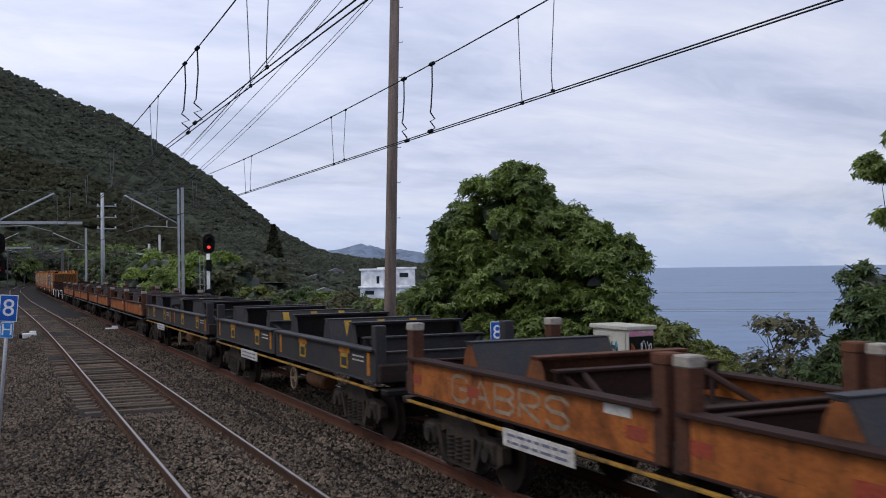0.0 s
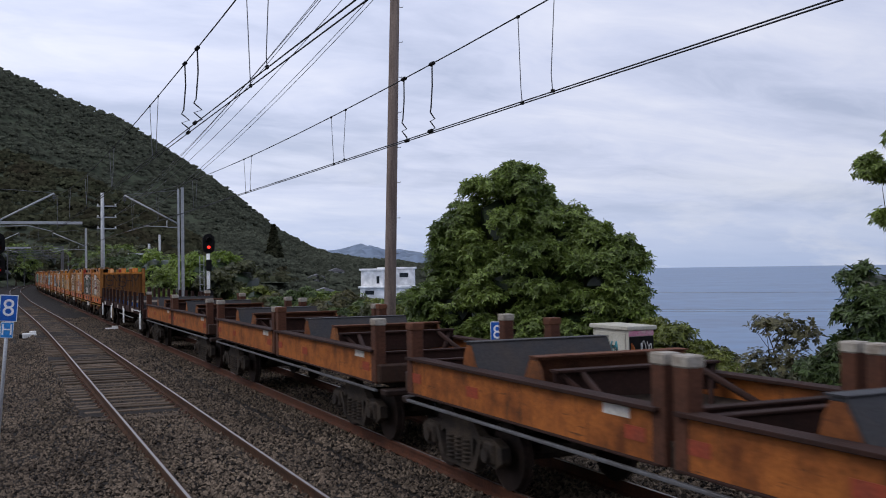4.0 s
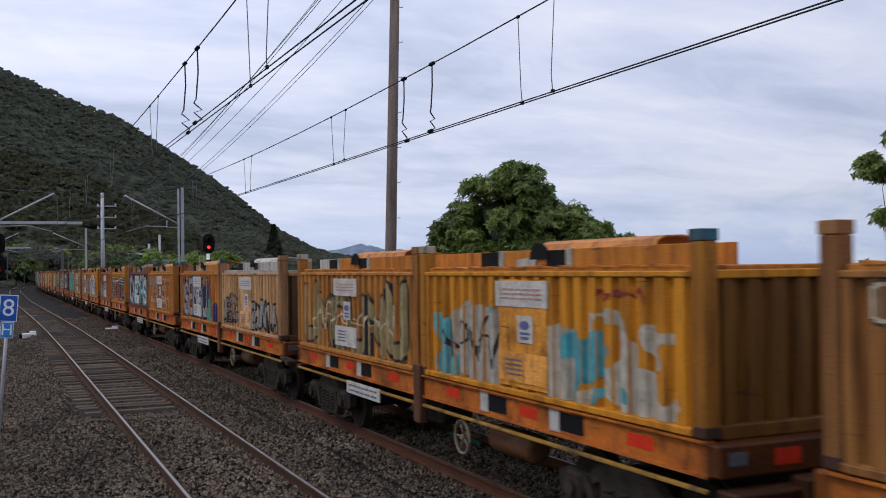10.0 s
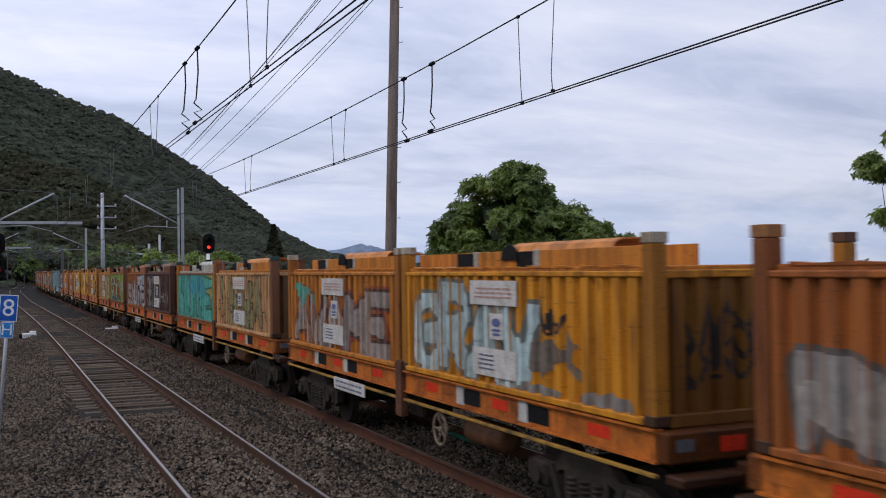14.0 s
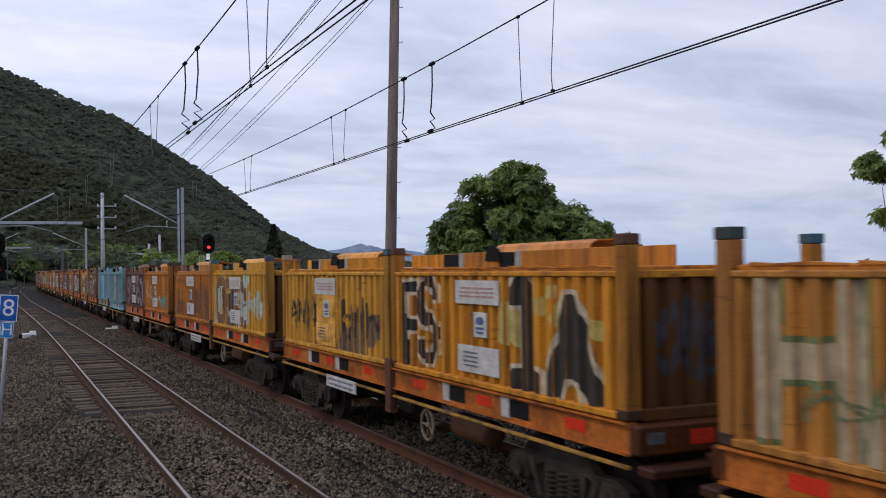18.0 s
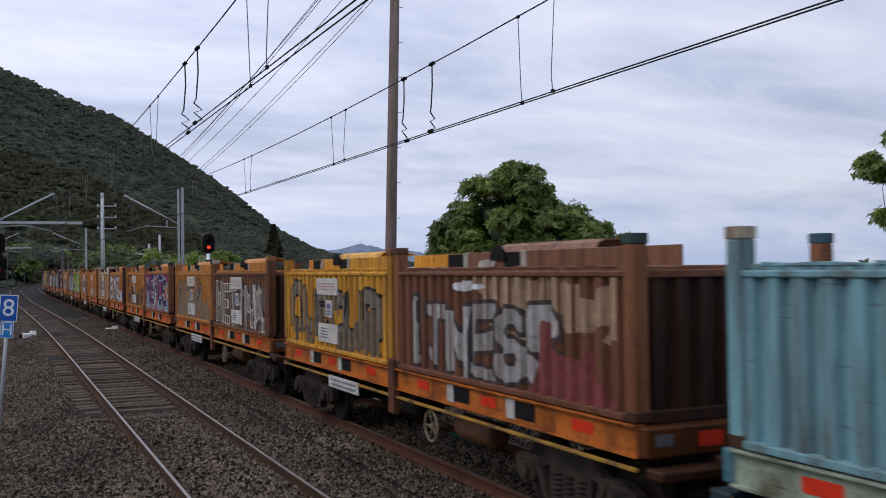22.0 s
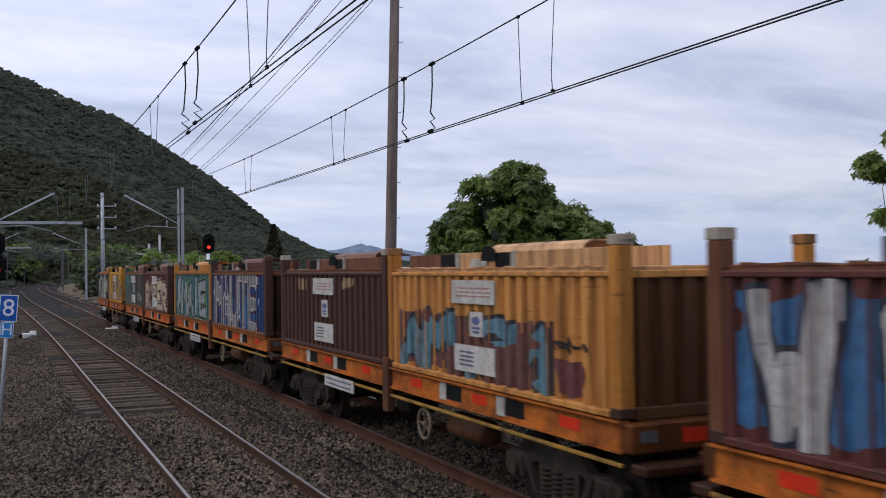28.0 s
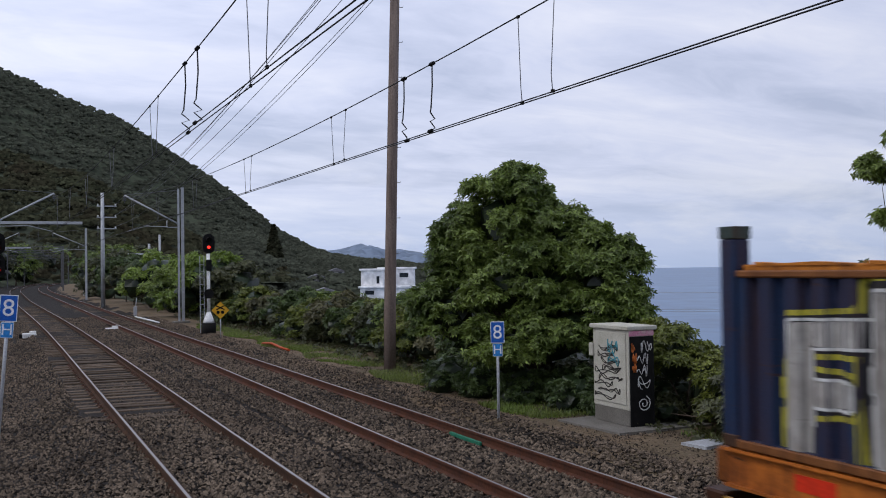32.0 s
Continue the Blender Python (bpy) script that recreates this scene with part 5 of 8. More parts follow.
def laid(field, level, out):
    """The areas where field is under level, each a shape of strips that follow the corrugated side, out metres proud of it."""
    runs = []
    for i in range(len(COLS)):
        g = level - field[i]
        g[0] = g[-1] = -1
        if g.max() <= 0:
            runs.append([])
            continue
        inside = g > 0
        run = []
        for j in np.nonzero(inside[1:] != inside[:-1])[0]:
            run.append(GZ[j] + (GZ[j + 1] - GZ[j]) * (0 - g[j]) / (g[j + 1] - g[j]))
        runs.append([(max(PZ0, run[2 * q]), min(PZ1, run[2 * q + 1])) for q in range(len(run) // 2) if run[2 * q] < PZ1 and run[2 * q + 1] > PZ0])
    quads, at_edge, root = [], collections.defaultdict(list), []

    def strip(e0, y0, x0, span0, e1, y1, x1, span1):
        k = len(quads)
        quads.append([(x0, y0, span0[0]), (x0, y0, span0[1]), (x1, y1, span1[1]), (x1, y1, span1[0])])
        root.append(k)
        at_edge[e0].append((k, *span0))
        at_edge[e1].append((k, *span1))

    def top_of(k):
        while root[k] != k:
            root[k] = root[root[k]]
            k = root[k]
        return k

    for i in range(len(COLS) - 1):
        a, b = runs[i], runs[i + 1]
        y0, y1 = COLS[i], COLS[i + 1]
        x0, x1 = ridge(y0 + 1e-6) - out, ridge(y1 - 1e-6) - out
        if len(a) == len(b):
            for p, q in zip(a, b):
                strip(2 * i, y0, x0, p, 2 * i + 2, y1, x1, q)
        else:
            # where a stroke forks or ends, each half keeps its own spans
            ym, xm = (y0 + y1) / 2, (x0 + x1) / 2
            for p in a:
                strip(2 * i, y0, x0, p, 2 * i + 1, ym, xm, p)
            for p in b:
                strip(2 * i + 1, ym, xm, p, 2 * i + 2, y1, x1, p)
    for met in at_edge.values():
        for k, lo, hi in met:
            for k2, lo2, hi2 in met:
                if k < k2 and lo < hi2 and lo2 < hi:
                    root[top_of(k)] = top_of(k2)
    groups = collections.defaultdict(list)
    for k, quad in enumerate(quads):
        groups[top_of(k)].append(quad)
    shapes = []
    for group in groups.values():
        area = sum(abs((q[1][2] - q[0][2] + q[2][2] - q[3][2]) / 2 * (q[2][1] - q[0][1])) for q in group)
        if area > 0.012:
            one = Shape()
            for quad in group:
                one.add(quad, [(0, 1, 2, 3)])
            shapes.append(one)
    return shapes


def spray(name, field, level, out, side, words, colour):
    """Each connected area of paint is a part of the side that it lies on."""
    for one in laid(field, level, out):
        part(name, one, M["spray"], side, words, colour)


def letters(text, f0, f1, z0, z1, seed, lean=0.0, fat=0.0, room=0.0):
    """The strokes of a word, letter by letter: across the side from f0 to f1 (0 far end, 1 near end), between the heights z0 and z1 (0 to 1)."""
    r, soft = random.Random(seed), random.Random(seed + 77)
    word = []
    n = len(text)
    ya, yb = PY - 2 * PY * f0, PY - 2 * PY * f1
    za, zb = PZ0 + (PZ1 - PZ0) * z0 + 0.5 * room, PZ0 + (PZ1 - PZ0) * z1 - 0.5 * room
    pad = 0.66 * room / (2 * PY * (f1 - f0))
    for i, ch in enumerate(text):
        segs = []
        u0, u1 = i / n + 0.02 / n + pad, (i + 0.96) / n - pad
        lift, grow = r.uniform(-0.09, 0.06), r.uniform(0.9, 1.14)
        tilt = lean + r.uniform(-0.08, 0.08)
        for line in GLYPH[ch].split(";"):
            pts = []
            for k in range(0, len(line) - 1, 2):
                u, v = int(line[k]) / 4, int(line[k + 1]) / 6
                uu = u0 + (u1 - u0) * (u + tilt * (v - 0.5) + r.uniform(-0.035, 0.035))
                pts.append((ya + (yb - ya) * uu, za + (zb - za) * (lift + grow * v + r.uniform(-0.03, 0.03))))
            if fat:
                # strokes swell and taper, and run on past their ends in hooks
                widths = [soft.uniform(-0.3, 0.4) * fat for _ in pts]
                segs += list(zip(pts[:-1], pts[1:], widths[:-1], widths[1:]))
                end = pts[-1]
                if soft.random() < 0.4:
                    hook = (end[0] - soft.uniform(-0.22, 0.25), end[1] + soft.uniform(-0.12, 0.16))
                    segs.append((end, hook, widths[-1], -0.7 * fat))
            else:
                segs += [(p, q, 0.0, 0.0) for p, q in zip(pts[:-1], pts[1:])]
        word.append(segs)
    return word


def scrawl(f0, f1, z0, z1, seed, n):
    """Quick hand-drawn tags: looping thin lines, one list of strokes for each loop."""
    r = random.Random(seed)
    ya, yb = PY - 2 * PY * f0, PY - 2 * PY * f1
    za, zb = PZ0 + (PZ1 - PZ0) * z0, PZ0 + (PZ1 - PZ0) * z1
    loops = []
    for k in range(n):
        c = (k + 0.5) / n
        pts = []
        a, amp, q1, q2 = r.uniform(0, 6), r.uniform(0.3, 0.5), r.uniform(1.5, 2.7), r.uniform(0.4, 0.9)
        for i in range(r.randint(16, 26)):
            a += r.uniform(0.3, 0.6)
            pts.append((ya + (yb - ya) * (c + 0.46 / n * math.cos(a * q2 + k)), (za + zb) / 2 + (zb - za) * amp * math.sin(a * q1) * (0.6 + 0.4 * math.sin(a * 0.7))))
        loops.append([(p, q, 0.0, 0.0) for p, q in zip(pts[:-1], pts[1:])])
    return loops


def patch_field(f0, f1, z0, z1, seed, rough):
    """A sprayed area with a ragged edge; negative inside."""
    ya, yb = sorted((PY - 2 * PY * f0, PY - 2 * PY * f1))
    za, zb = PZ0 + (PZ1 - PZ0) * z0, PZ0 + (PZ1 - PZ0) * z1
    n = np.array([[noise.noise(Vector((y * 1.6, z * 1.8, seed))) + 0.5 * noise.noise(Vector((y * 5, z * 5, seed + 9))) for z in GZ] for y in COLS]) * rough
    return np.maximum(np.maximum(ya - GYY, GYY - yb), np.maximum(za - GZZ, GZZ - zb)) + n


def paint_on(side, jobs, seed):
    """jobs: word, tag or patch rows in the order in which they were sprayed."""
    out, broad = 0.003, 0.0
    for i, job in enumerate(jobs):
        kind, rest = job[0], job[1:]
        if kind == "word":
            text, f0, f1, z0, z1, w, fill, line, cloud = rest
            full = bool(line or cloud)
            corner = 5.0 if (seed + len(text)) % 2 else 2.0
            if full:
                # letters as broad as their share of the side allows
                w = min(max(w, 2 * PY * (f1 - f0) / len(text) * 0.12), 2 * PY * (f1 - f0) / len(text) * 0.14)
                broad = w
            word = letters(text, f0, f1, z0, z1, seed * 7 + sum(map(ord, text)), fat=w * 0.9 if full else 0.0, room=broad)
            if cloud:
                spray("graffiti", strokes_field([q for one in word for q in one], corner), w + 0.09, out, side, "cloud of paint behind the letters", cloud)
                out += 0.001
            for one in word:
                d = strokes_field(one, corner)
                if broad and not full:
                    d = np.abs(d - broad)
                for col, level, name in ((line, w + 0.05, "letter_outline"), (fill, w, "graffiti_letter")):
                    if col:
                        shade = 1.0 if name == "letter_outline" else 0.86 + 0.28 * ((sum(map(ord, text)) * 7 + int(out * 9000)) % 10) / 10
                        spray(name, d, level, out, side, "sprayed graffiti letter", tuple(q * shade for q in col))
                        out += 0.0007
        elif kind == "tag":
            f0, f1, z0, z1, n, w, col = rest
            for loop in scrawl(f0, f1, z0, z1, seed * 5 + i, n):
                spray("graffiti", strokes_field(loop), w, out, side, "thin sprayed tag", col)
            out += 0.001
        else:
            f0, f1, z0, z1, rough, col = rest
            spray("graffiti", patch_field(f0, f1, z0, z1, seed + i * 3.7, rough), 0.0, out, side, "patch of sprayed paint", col)
            out += 0.001


SILVER, WHITE, BLACK, NAVYP, TEAL, REDP, MAR, CREAM, BRN, GREYP, OLIVE, PALEB, LBLUE = (0.36, 0.355, 0.345), (0.64, 0.63, 0.61), (0.02, 0.02, 0.022), (0.03, 0.045, 0.17), (0.07, 0.36, 0.31), (0.24, 0.022, 0.03), (0.15, 0.04, 0.035), (0.6, 0.5, 0.34), (0.12, 0.065, 0.05), (0.24, 0.215, 0.19), (0.13, 0.13, 0.06), (0.42, 0.52, 0.5), (0.2, 0.4, 0.55)
PALETAN, DGREEN = (0.55, 0.30, 0.13), (0.06, 0.07, 0.05)
STD, COLUMN, NOLAB = 1, 2, 0
# wagon by wagon, leading box first: side, lid, post, lids and labels, what it is, what is sprayed on it
TRAIN = [
    (OCHRE, ORANGE, None, STD, "tan-orange container with outlined green and maroon graffiti", [("patch", 0.0, 0.95, 0.05, 0.7, 0.2, (0.25, 0.1, 0.06)), ("patch", 0.0, 0.22, 0.05, 0.66, 0.15, (0.17, 0.19, 0.1)), ("word", "RAO", 0.01, 0.36, 0.05, 0.78, 0.05, (0.24, 0.21, 0.17), (0.5, 0.42, 0.3), BLACK), ("word", "NKB", 0.36, 0.68, 0.04, 0.9, 0.06, (0.2, 0.06, 0.055), (0.5, 0.42, 0.3), BLACK), ("word", "EO", 0.66, 0.98, 0.02, 0.7, 0.07, (0.38, 0.22, 0.13), (0.5, 0.42, 0.3), BLACK)]),
    (DGREEN, ORANGE, (0.3, 0.03, 0.02), STD, "dark green container with red corners and white-edged letters", [("patch", 0.25, 0.75, 0.78, 1.0, 0.2, (0.3, 0.03, 0.02)), ("patch", 0.62, 0.7, 0.0, 0.5, 0.1, (0.3, 0.03, 0.02)), ("word", "KEITC", 0.04, 0.96, 0.1, 0.85, 0.1, (0.05, 0.06, 0.045), (0.3, 0.31, 0.28), None), ("tag", 0.2, 0.8, 0.8, 0.95, 2, 0.02, WHITE)]),
    (PALETAN, PALETAN, OCHRE, STD, "pale tan container with brown and pink graffiti low down", [("patch", 0.02, 0.5, 0.22, 0.6, 0.35, MAR), ("patch", 0.4, 0.98, 0.05, 0.42, 0.35, (0.2, 0.07, 0.06)), ("word", "SNEK", 0.05, 0.95, 0.15, 0.55, 0.025, (0.55, 0.36, 0.3), None, None), ("patch", 0.55, 0.8, 0.35, 0.5, 0.2, (0.45, 0.2, 0.2))]),
    ((0.3, 0.13, 0.034), OCHRE, None, STD, "brown-ochre container with dark outlined letters", [("word", "TEOAC", 0.03, 0.97, 0.1, 0.9, 0.075, (0.25, 0.15, 0.07), (0.05, 0.04, 0.035), None), ("word", "TEOAC", 0.03, 0.97, 0.1, 0.9, 0.014, CREAM, None, None)]),
    (YELLOW, ORANGE, None, COLUMN, "yellow container with grey and turquoise graffiti", [("patch", 0.05, 0.32, 0.03, 0.55, 0.4, (0.1, 0.36, 0.38)), ("patch", 0.14, 0.36, 0.0, 0.62, 0.3, (0.4, 0.37, 0.31)), ("patch", 0.58, 0.95, 0.0, 0.5, 0.5, (0.42, 0.38, 0.3)), ("patch", 0.66, 0.84, 0.08, 0.44, 0.4, (0.06, 0.3, 0.34)), ("tag", 0.05, 0.5, 0.1, 0.65, 5, 0.014, BLACK), ("tag", 0.75, 0.9, 0.8, 0.95, 2, 0.014, REDP)]),
    (OCHRE, ORANGE, None, STD, "ochre container with black outlined olive letters", [("word", "UMOUNU", 0.02, 0.98, 0.08, 0.78, 0.065, (0.28, 0.22, 0.1), BLACK, None), ("tag", 0.1, 0.9, 0.1, 0.75, 6, 0.012, CREAM)]),
    (PALETAN, (0.45, 0.42, 0.38), None, COLUMN, "cream-tan container with two grey graffiti words", [("word", "VESC", 0.0, 0.3, 0.12, 0.55, 0.03, GREYP, BLACK, None), ("word", "ZANIA", 0.56, 1.0, 0.08, 0.48, 0.05, (0.33, 0.31, 0.28), BLACK, None), ("tag", 0.02, 0.28, 0.05, 0.2, 3, 0.014, BLACK)]),
    (ORANGE, OCHRE, None, STD, "orange container with a silver and blue graffiti piece", [("patch", 0.04, 0.82, 0.05, 0.86, 0.3, (0.012, 0.022, 0.13)), ("patch", 0.5, 1.0, 0.0, 0.42, 0.25, (0.012, 0.022, 0.13)), ("patch", 0.05, 0.25, 0.0, 0.6, 0.3, (0.04, 0.26, 0.24)), ("patch", 0.68, 0.84, 0.0, 0.55, 0.2, (0.04, 0.34, 0.28)), ("word", "SENGU", 0.08, 0.74, 0.1, 0.82, 0.085, (0.36, 0.36, 0.38), BLACK, None), ("patch", 0.35, 0.5, 0.78, 0.95, 0.2, (0.05, 0.3, 0.26))]),
    (ORANGE, OCHRE, None, STD, "orange container with rust-red letters edged in yellow", [("word", "TRUST", 0.02, 0.88, 0.1, 0.78, 0.085, (0.26, 0.085, 0.05), (0.5, 0.33, 0.12), None), ("tag", 0.05, 0.85, 0.05, 0.5, 7, 0.013, CREAM), ("patch", 0.02, 0.35, 0.7, 0.85, 0.2, GREYP)]),
    ((0.12, 0.03, 0.03), BROWN, BROWN, STD, "maroon container with white and turquoise graffiti letters", [("patch", 0.0, 1.0, 0.0, 1.0, 0.12, (0.13, 0.03, 0.035)), ("word", "CARTHS", 0.02, 0.98, 0.1, 0.86, 0.09, WHITE, BLACK, None), ("word", "CARTHS", 0.02, 0.98, 0.08, 0.82, 0.035, (0.1, 0.3, 0.3), None, None), ("patch", 0.65, 0.95, 0.82, 0.97, 0.2, SILVER)]),
    (YELLOW, ORANGE, None, NOLAB, "orange-yellow container with dark letters on a red piece", [("patch", 0.0, 0.98, 0.0, 0.78, 0.06, (0.33, 0.02, 0.035)), ("patch", 0.0, 1.0, 0.74, 0.86, 0.16, BLACK), ("word", "KNITE", 0.03, 0.97, 0.1, 0.74, 0.085, (0.045, 0.045, 0.036), (0.05, 0.02, 0.02), None), ("tag", 0.02, 0.98, 0.72, 0.8, 1, 0.012, WHITE), ("word", "KNITE", 0.03, 0.97, 0.1, 0.74, 0.014, WHITE, None, None)]),
    (RUST, RUST, None, STD, "rust-red container with a faded grey graffiti word", [("word", "RUSH", 0.02, 0.62, 0.08, 0.55, 0.085, GREYP, (0.1, 0.09, 0.08), None), ("patch", 0.05, 0.6, 0.05, 0.4, 0.5, (0.3, 0.26, 0.22))]),
    (YELLOW, ORANGE, None, STD, "orange-yellow container with pale grey graffiti letters", [("word", "GRAW", 0.04, 0.66, 0.08, 0.8, 0.11, PALEB, (0.15, 0.16, 0.14), None), ("patch", 0.5, 0.66, 0.0, 0.3, 0.3, PALEB), ("tag", 0.66, 0.76, 0.5, 0.75, 2, 0.016, BLACK), ("patch", 0.64, 0.8, 0.25, 0.42, 0.3, (0.16, 0.13, 0.1)), ("patch", 0.6, 0.98, 0.0, 0.06, 0.15, GREYP)]),
    (ORANGE, ORANGE, None, STD, "orange container with grey letters shaded in red", [("word", "AWAME", 0.03, 0.97, 0.05, 0.72, 0.10, (0.32, 0.26, 0.22), (0.1, 0.05, 0.04), (0.3, 0.06, 0.03)), ("patch", 0.05, 0.25, 0.7, 0.85, 0.3, (0.1, 0.32, 0.24))]),
    (PALETAN, ORANGE, BROWN, STD, "pale tan container with olive and brown graffiti letters", [("word", "VNWA", 0.08, 0.9, 0.1, 0.85, 0.06, (0.27, 0.23, 0.1), (0.09, 0.07, 0.04), None), ("tag", 0.02, 0.95, 0.05, 0.6, 5, 0.014, (0.1, 0.07, 0.04))]),
    ((0.08, 0.33, 0.26), (0.42, 0.4, 0.34), ORANGE, NOLAB, "container painted over in sea green with dark graffiti lines", [("patch", 0.8, 1.0, 0.4, 1.0, 0.3, (0.45, 0.36, 0.08)), ("word", "WAMNE", 0.03, 0.97, 0.08, 0.9, 0.11, (0.1, 0.4, 0.32), (0.05, 0.12, 0.07), None), ("patch", 0.3, 0.8, 0.55, 0.9, 0.4, (0.06, 0.3, 0.34))]),
    (DBROWN, BROWN, None, STD, "dark brown container with worn grey graffiti", [("word", "SEOND", 0.0, 0.62, 0.1, 0.88, 0.06, GREYP, (0.06, 0.05, 0.045), None), ("tag", 0.65, 0.95, 0.1, 0.6, 3, 0.018, GREYP)]),
    (RUST, RUST, BROWN, NOLAB, "rust-red container with big silver graffiti letters", [("word", "GENUIRB", 0.0, 1.0, 0.02, 0.66, 0.10, SILVER, BLACK, None), ("word", "FOB", 0.62, 1.0, 0.55, 0.92, 0.09, SILVER, BLACK, None)]),
    (LIME, RUST, BROWN, NOLAB, "lime green container with maroon letters edged in white", [("patch", 0.0, 1.0, 0.0, 0.5, 0.5, (0.19, 0.27, 0.05)), ("word", "FATAL", 0.1, 0.82, 0.1, 0.74, 0.052, (0.24, 0.035, 0.03), (0.03, 0.03, 0.05), (0.62, 0.62, 0.66)), ("patch", 0.1, 0.8, 0.0, 0.12, 0.25, (0.05, 0.09, 0.09)), ("tag", 0.82, 0.96, 0.2, 0.8, 2, 0.02, SILVER)]),
    (OCHRE, ORANGE, None, STD, "tan-orange container with cream letters edged in green", [("word", "HACMO", 0.03, 0.97, 0.05, 0.85, 0.075, (0.43, 0.34, 0.2), (0.12, 0.16, 0.06), None), ("tag", 0.1, 0.9, 0.1, 0.5, 5, 0.012, (0.15, 0.18, 0.08))]),
    (YELLOW, ORANGE, None, STD, "orange-yellow container with black letters edged in cream", [("patch", 0.6, 0.95, 0.6, 0.9, 0.45, (0.5, 0.4, 0.12)), ("word", "FS", 0.02, 0.25, 0.05, 0.92, 0.085, BLACK, CREAM, None), ("word", "1A", 0.6, 0.96, 0.05, 0.92, 0.13, (0.03, 0.025, 0.02), CREAM, None)]),
    (GOLD, YELLOW, None, COLUMN, "yellow container with dark spidery tags", [("patch", 0.62, 0.97, 0.0, 0.4, 0.5, (0.16, 0.1, 0.07)), ("tag", 0.05, 0.36, 0.08, 0.75, 3, 0.032, (0.05, 0.04, 0.03)), ("tag", 0.64, 0.96, 0.08, 0.75, 3, 0.034, (0.05, 0.04, 0.03))]),
    (GOLD, GOLD, None, STD, "yellow container with brown letters over pale blue patches", [("patch", 0.02, 0.72, 0.1, 0.9, 0.6, (0.5, 0.55, 0.46)), ("word", "OER", 0.06, 0.66, 0.1, 0.8, 0.12, (0.19, 0.1, 0.08), None, None), ("patch", 0.25, 0.6, 0.3, 0.6, 0.5, BRN), ("patch", 0.6, 0.95, 0.35, 0.6, 0.6, (0.45, 0.5, 0.4)), ("tag", 0.8, 0.97, 0.2, 0.4, 2, 0.018, (0.55, 0.4, 0.22))]),
    (ORANGE, OCHRE, None, STD, "orange container with a few faded dark tags", [("tag", 0.02, 0.3, 0.75, 0.95, 3, 0.014, BRN), ("tag", 0.72, 0.95, 0.05, 0.95, 3, 0.03, (0.16, 0.08, 0.04)), ("patch", 0.05, 0.95, 0.0, 0.5, 0.7, (0.19, 0.085, 0.035))]),
    (ORANGE, ORANGE, None, STD, "orange container with thin white scrawl and turquoise tags", [("tag", 0.03, 0.32, 0.1, 0.95, 3, 0.024, (0.6, 0.52, 0.42)), ("tag", 0.48, 0.66, 0.1, 0.6, 2, 0.02, (0.5, 0.4, 0.3)), ("tag", 0.7, 0.86, 0.1, 0.45, 3, 0.034, (0.06, 0.38, 0.38)), ("patch", 0.88, 0.95, 0.25, 0.4, 0.2, (0.05, 0.36, 0.36)), ("tag", 0.7, 0.95, 0.0, 0.25, 4, 0.018, (0.06, 0.34, 0.34))]),
    (MAROON, BROWN, BROWN, STD, "maroon container with worn grey graffiti letters", [("word", "SMENSO", 0.03, 0.97, 0.1, 0.9, 0.06, (0.25, 0.2, 0.19), (0.05, 0.03, 0.03), None)]),
    ((0.17, 0.27, 0.275), BLUE, BLUE, COLUMN, "light blue container with faint grey scrawl", [("tag", 0.02, 0.34, 0.2, 0.9, 6, 0.022, (0.3, 0.29, 0.28)), ("tag", 0.5, 0.95, 0.05, 0.4, 5, 0.022, (0.28, 0.27, 0.28)), ("patch", 0.25, 0.6, 0.05, 0.3, 0.6, (0.38, 0.32, 0.22))]),
    (BLUE, BLUE, BLUE, COLUMN, "clean light blue container", [("tag", 0.6, 0.9, 0.1, 0.3, 2, 0.012, (0.22, 0.25, 0.26))]),
    ((0.16, 0.065, 0.035), (0.2, 0.09, 0.05), (0.22, 0.09, 0.04), NOLAB, "faded maroon container with tall grey letters", [("patch", 0.45, 1.0, 0.45, 1.0, 0.7, (0.36, 0.24, 0.15)), ("word", "ITNESS", 0.02, 0.8, 0.08, 0.7, 0.085, (0.35, 0.33, 0.31), (0.05, 0.04, 0.04), None), ("patch", 0.7, 0.98, 0.0, 0.35, 0.6, (0.22, 0.05, 0.05)), ("patch", 0.32, 0.5, 0.86, 0.95, 0.1, WHITE)]),
    (GOLD, GOLD, None, STD, "yellow container with dark outlined round letters", [("word", "OUEDUD", 0.04, 0.96, 0.2, 0.78, 0.06, (0.2, 0.17, 0.13), BLACK, None), ("patch", 0.1, 0.95, 0.05, 0.3, 0.7, (0.16, 0.12, 0.08))]),
    (BROWN, OCHRE, None, STD, "rust-brown container with grey and white graffiti letters", [("patch", 0.02, 0.98, 0.05, 0.75, 0.3, (0.16, 0.13, 0.11)), ("word", "METINA", 0.02, 0.96, 0.06, 0.78, 0.085, (0.3, 0.26, 0.22), (0.05, 0.04, 0.035), None), ("word", "METINA", 0.02, 0.96, 0.06, 0.78, 0.014, (0.6, 0.55, 0.48), None, None)]),
    (OCHRE, OCHRE, None, STD, "brownish tan container with a worn grey word", [("word", "STEAL", 0.03, 0.92, 0.1, 0.8, 0.08, (0.2, 0.165, 0.135), (0.08, 0.065, 0.05), None), ("patch", 0.05, 0.95, 0.05, 0.5, 0.7, (0.25, 0.18, 0.12))]),
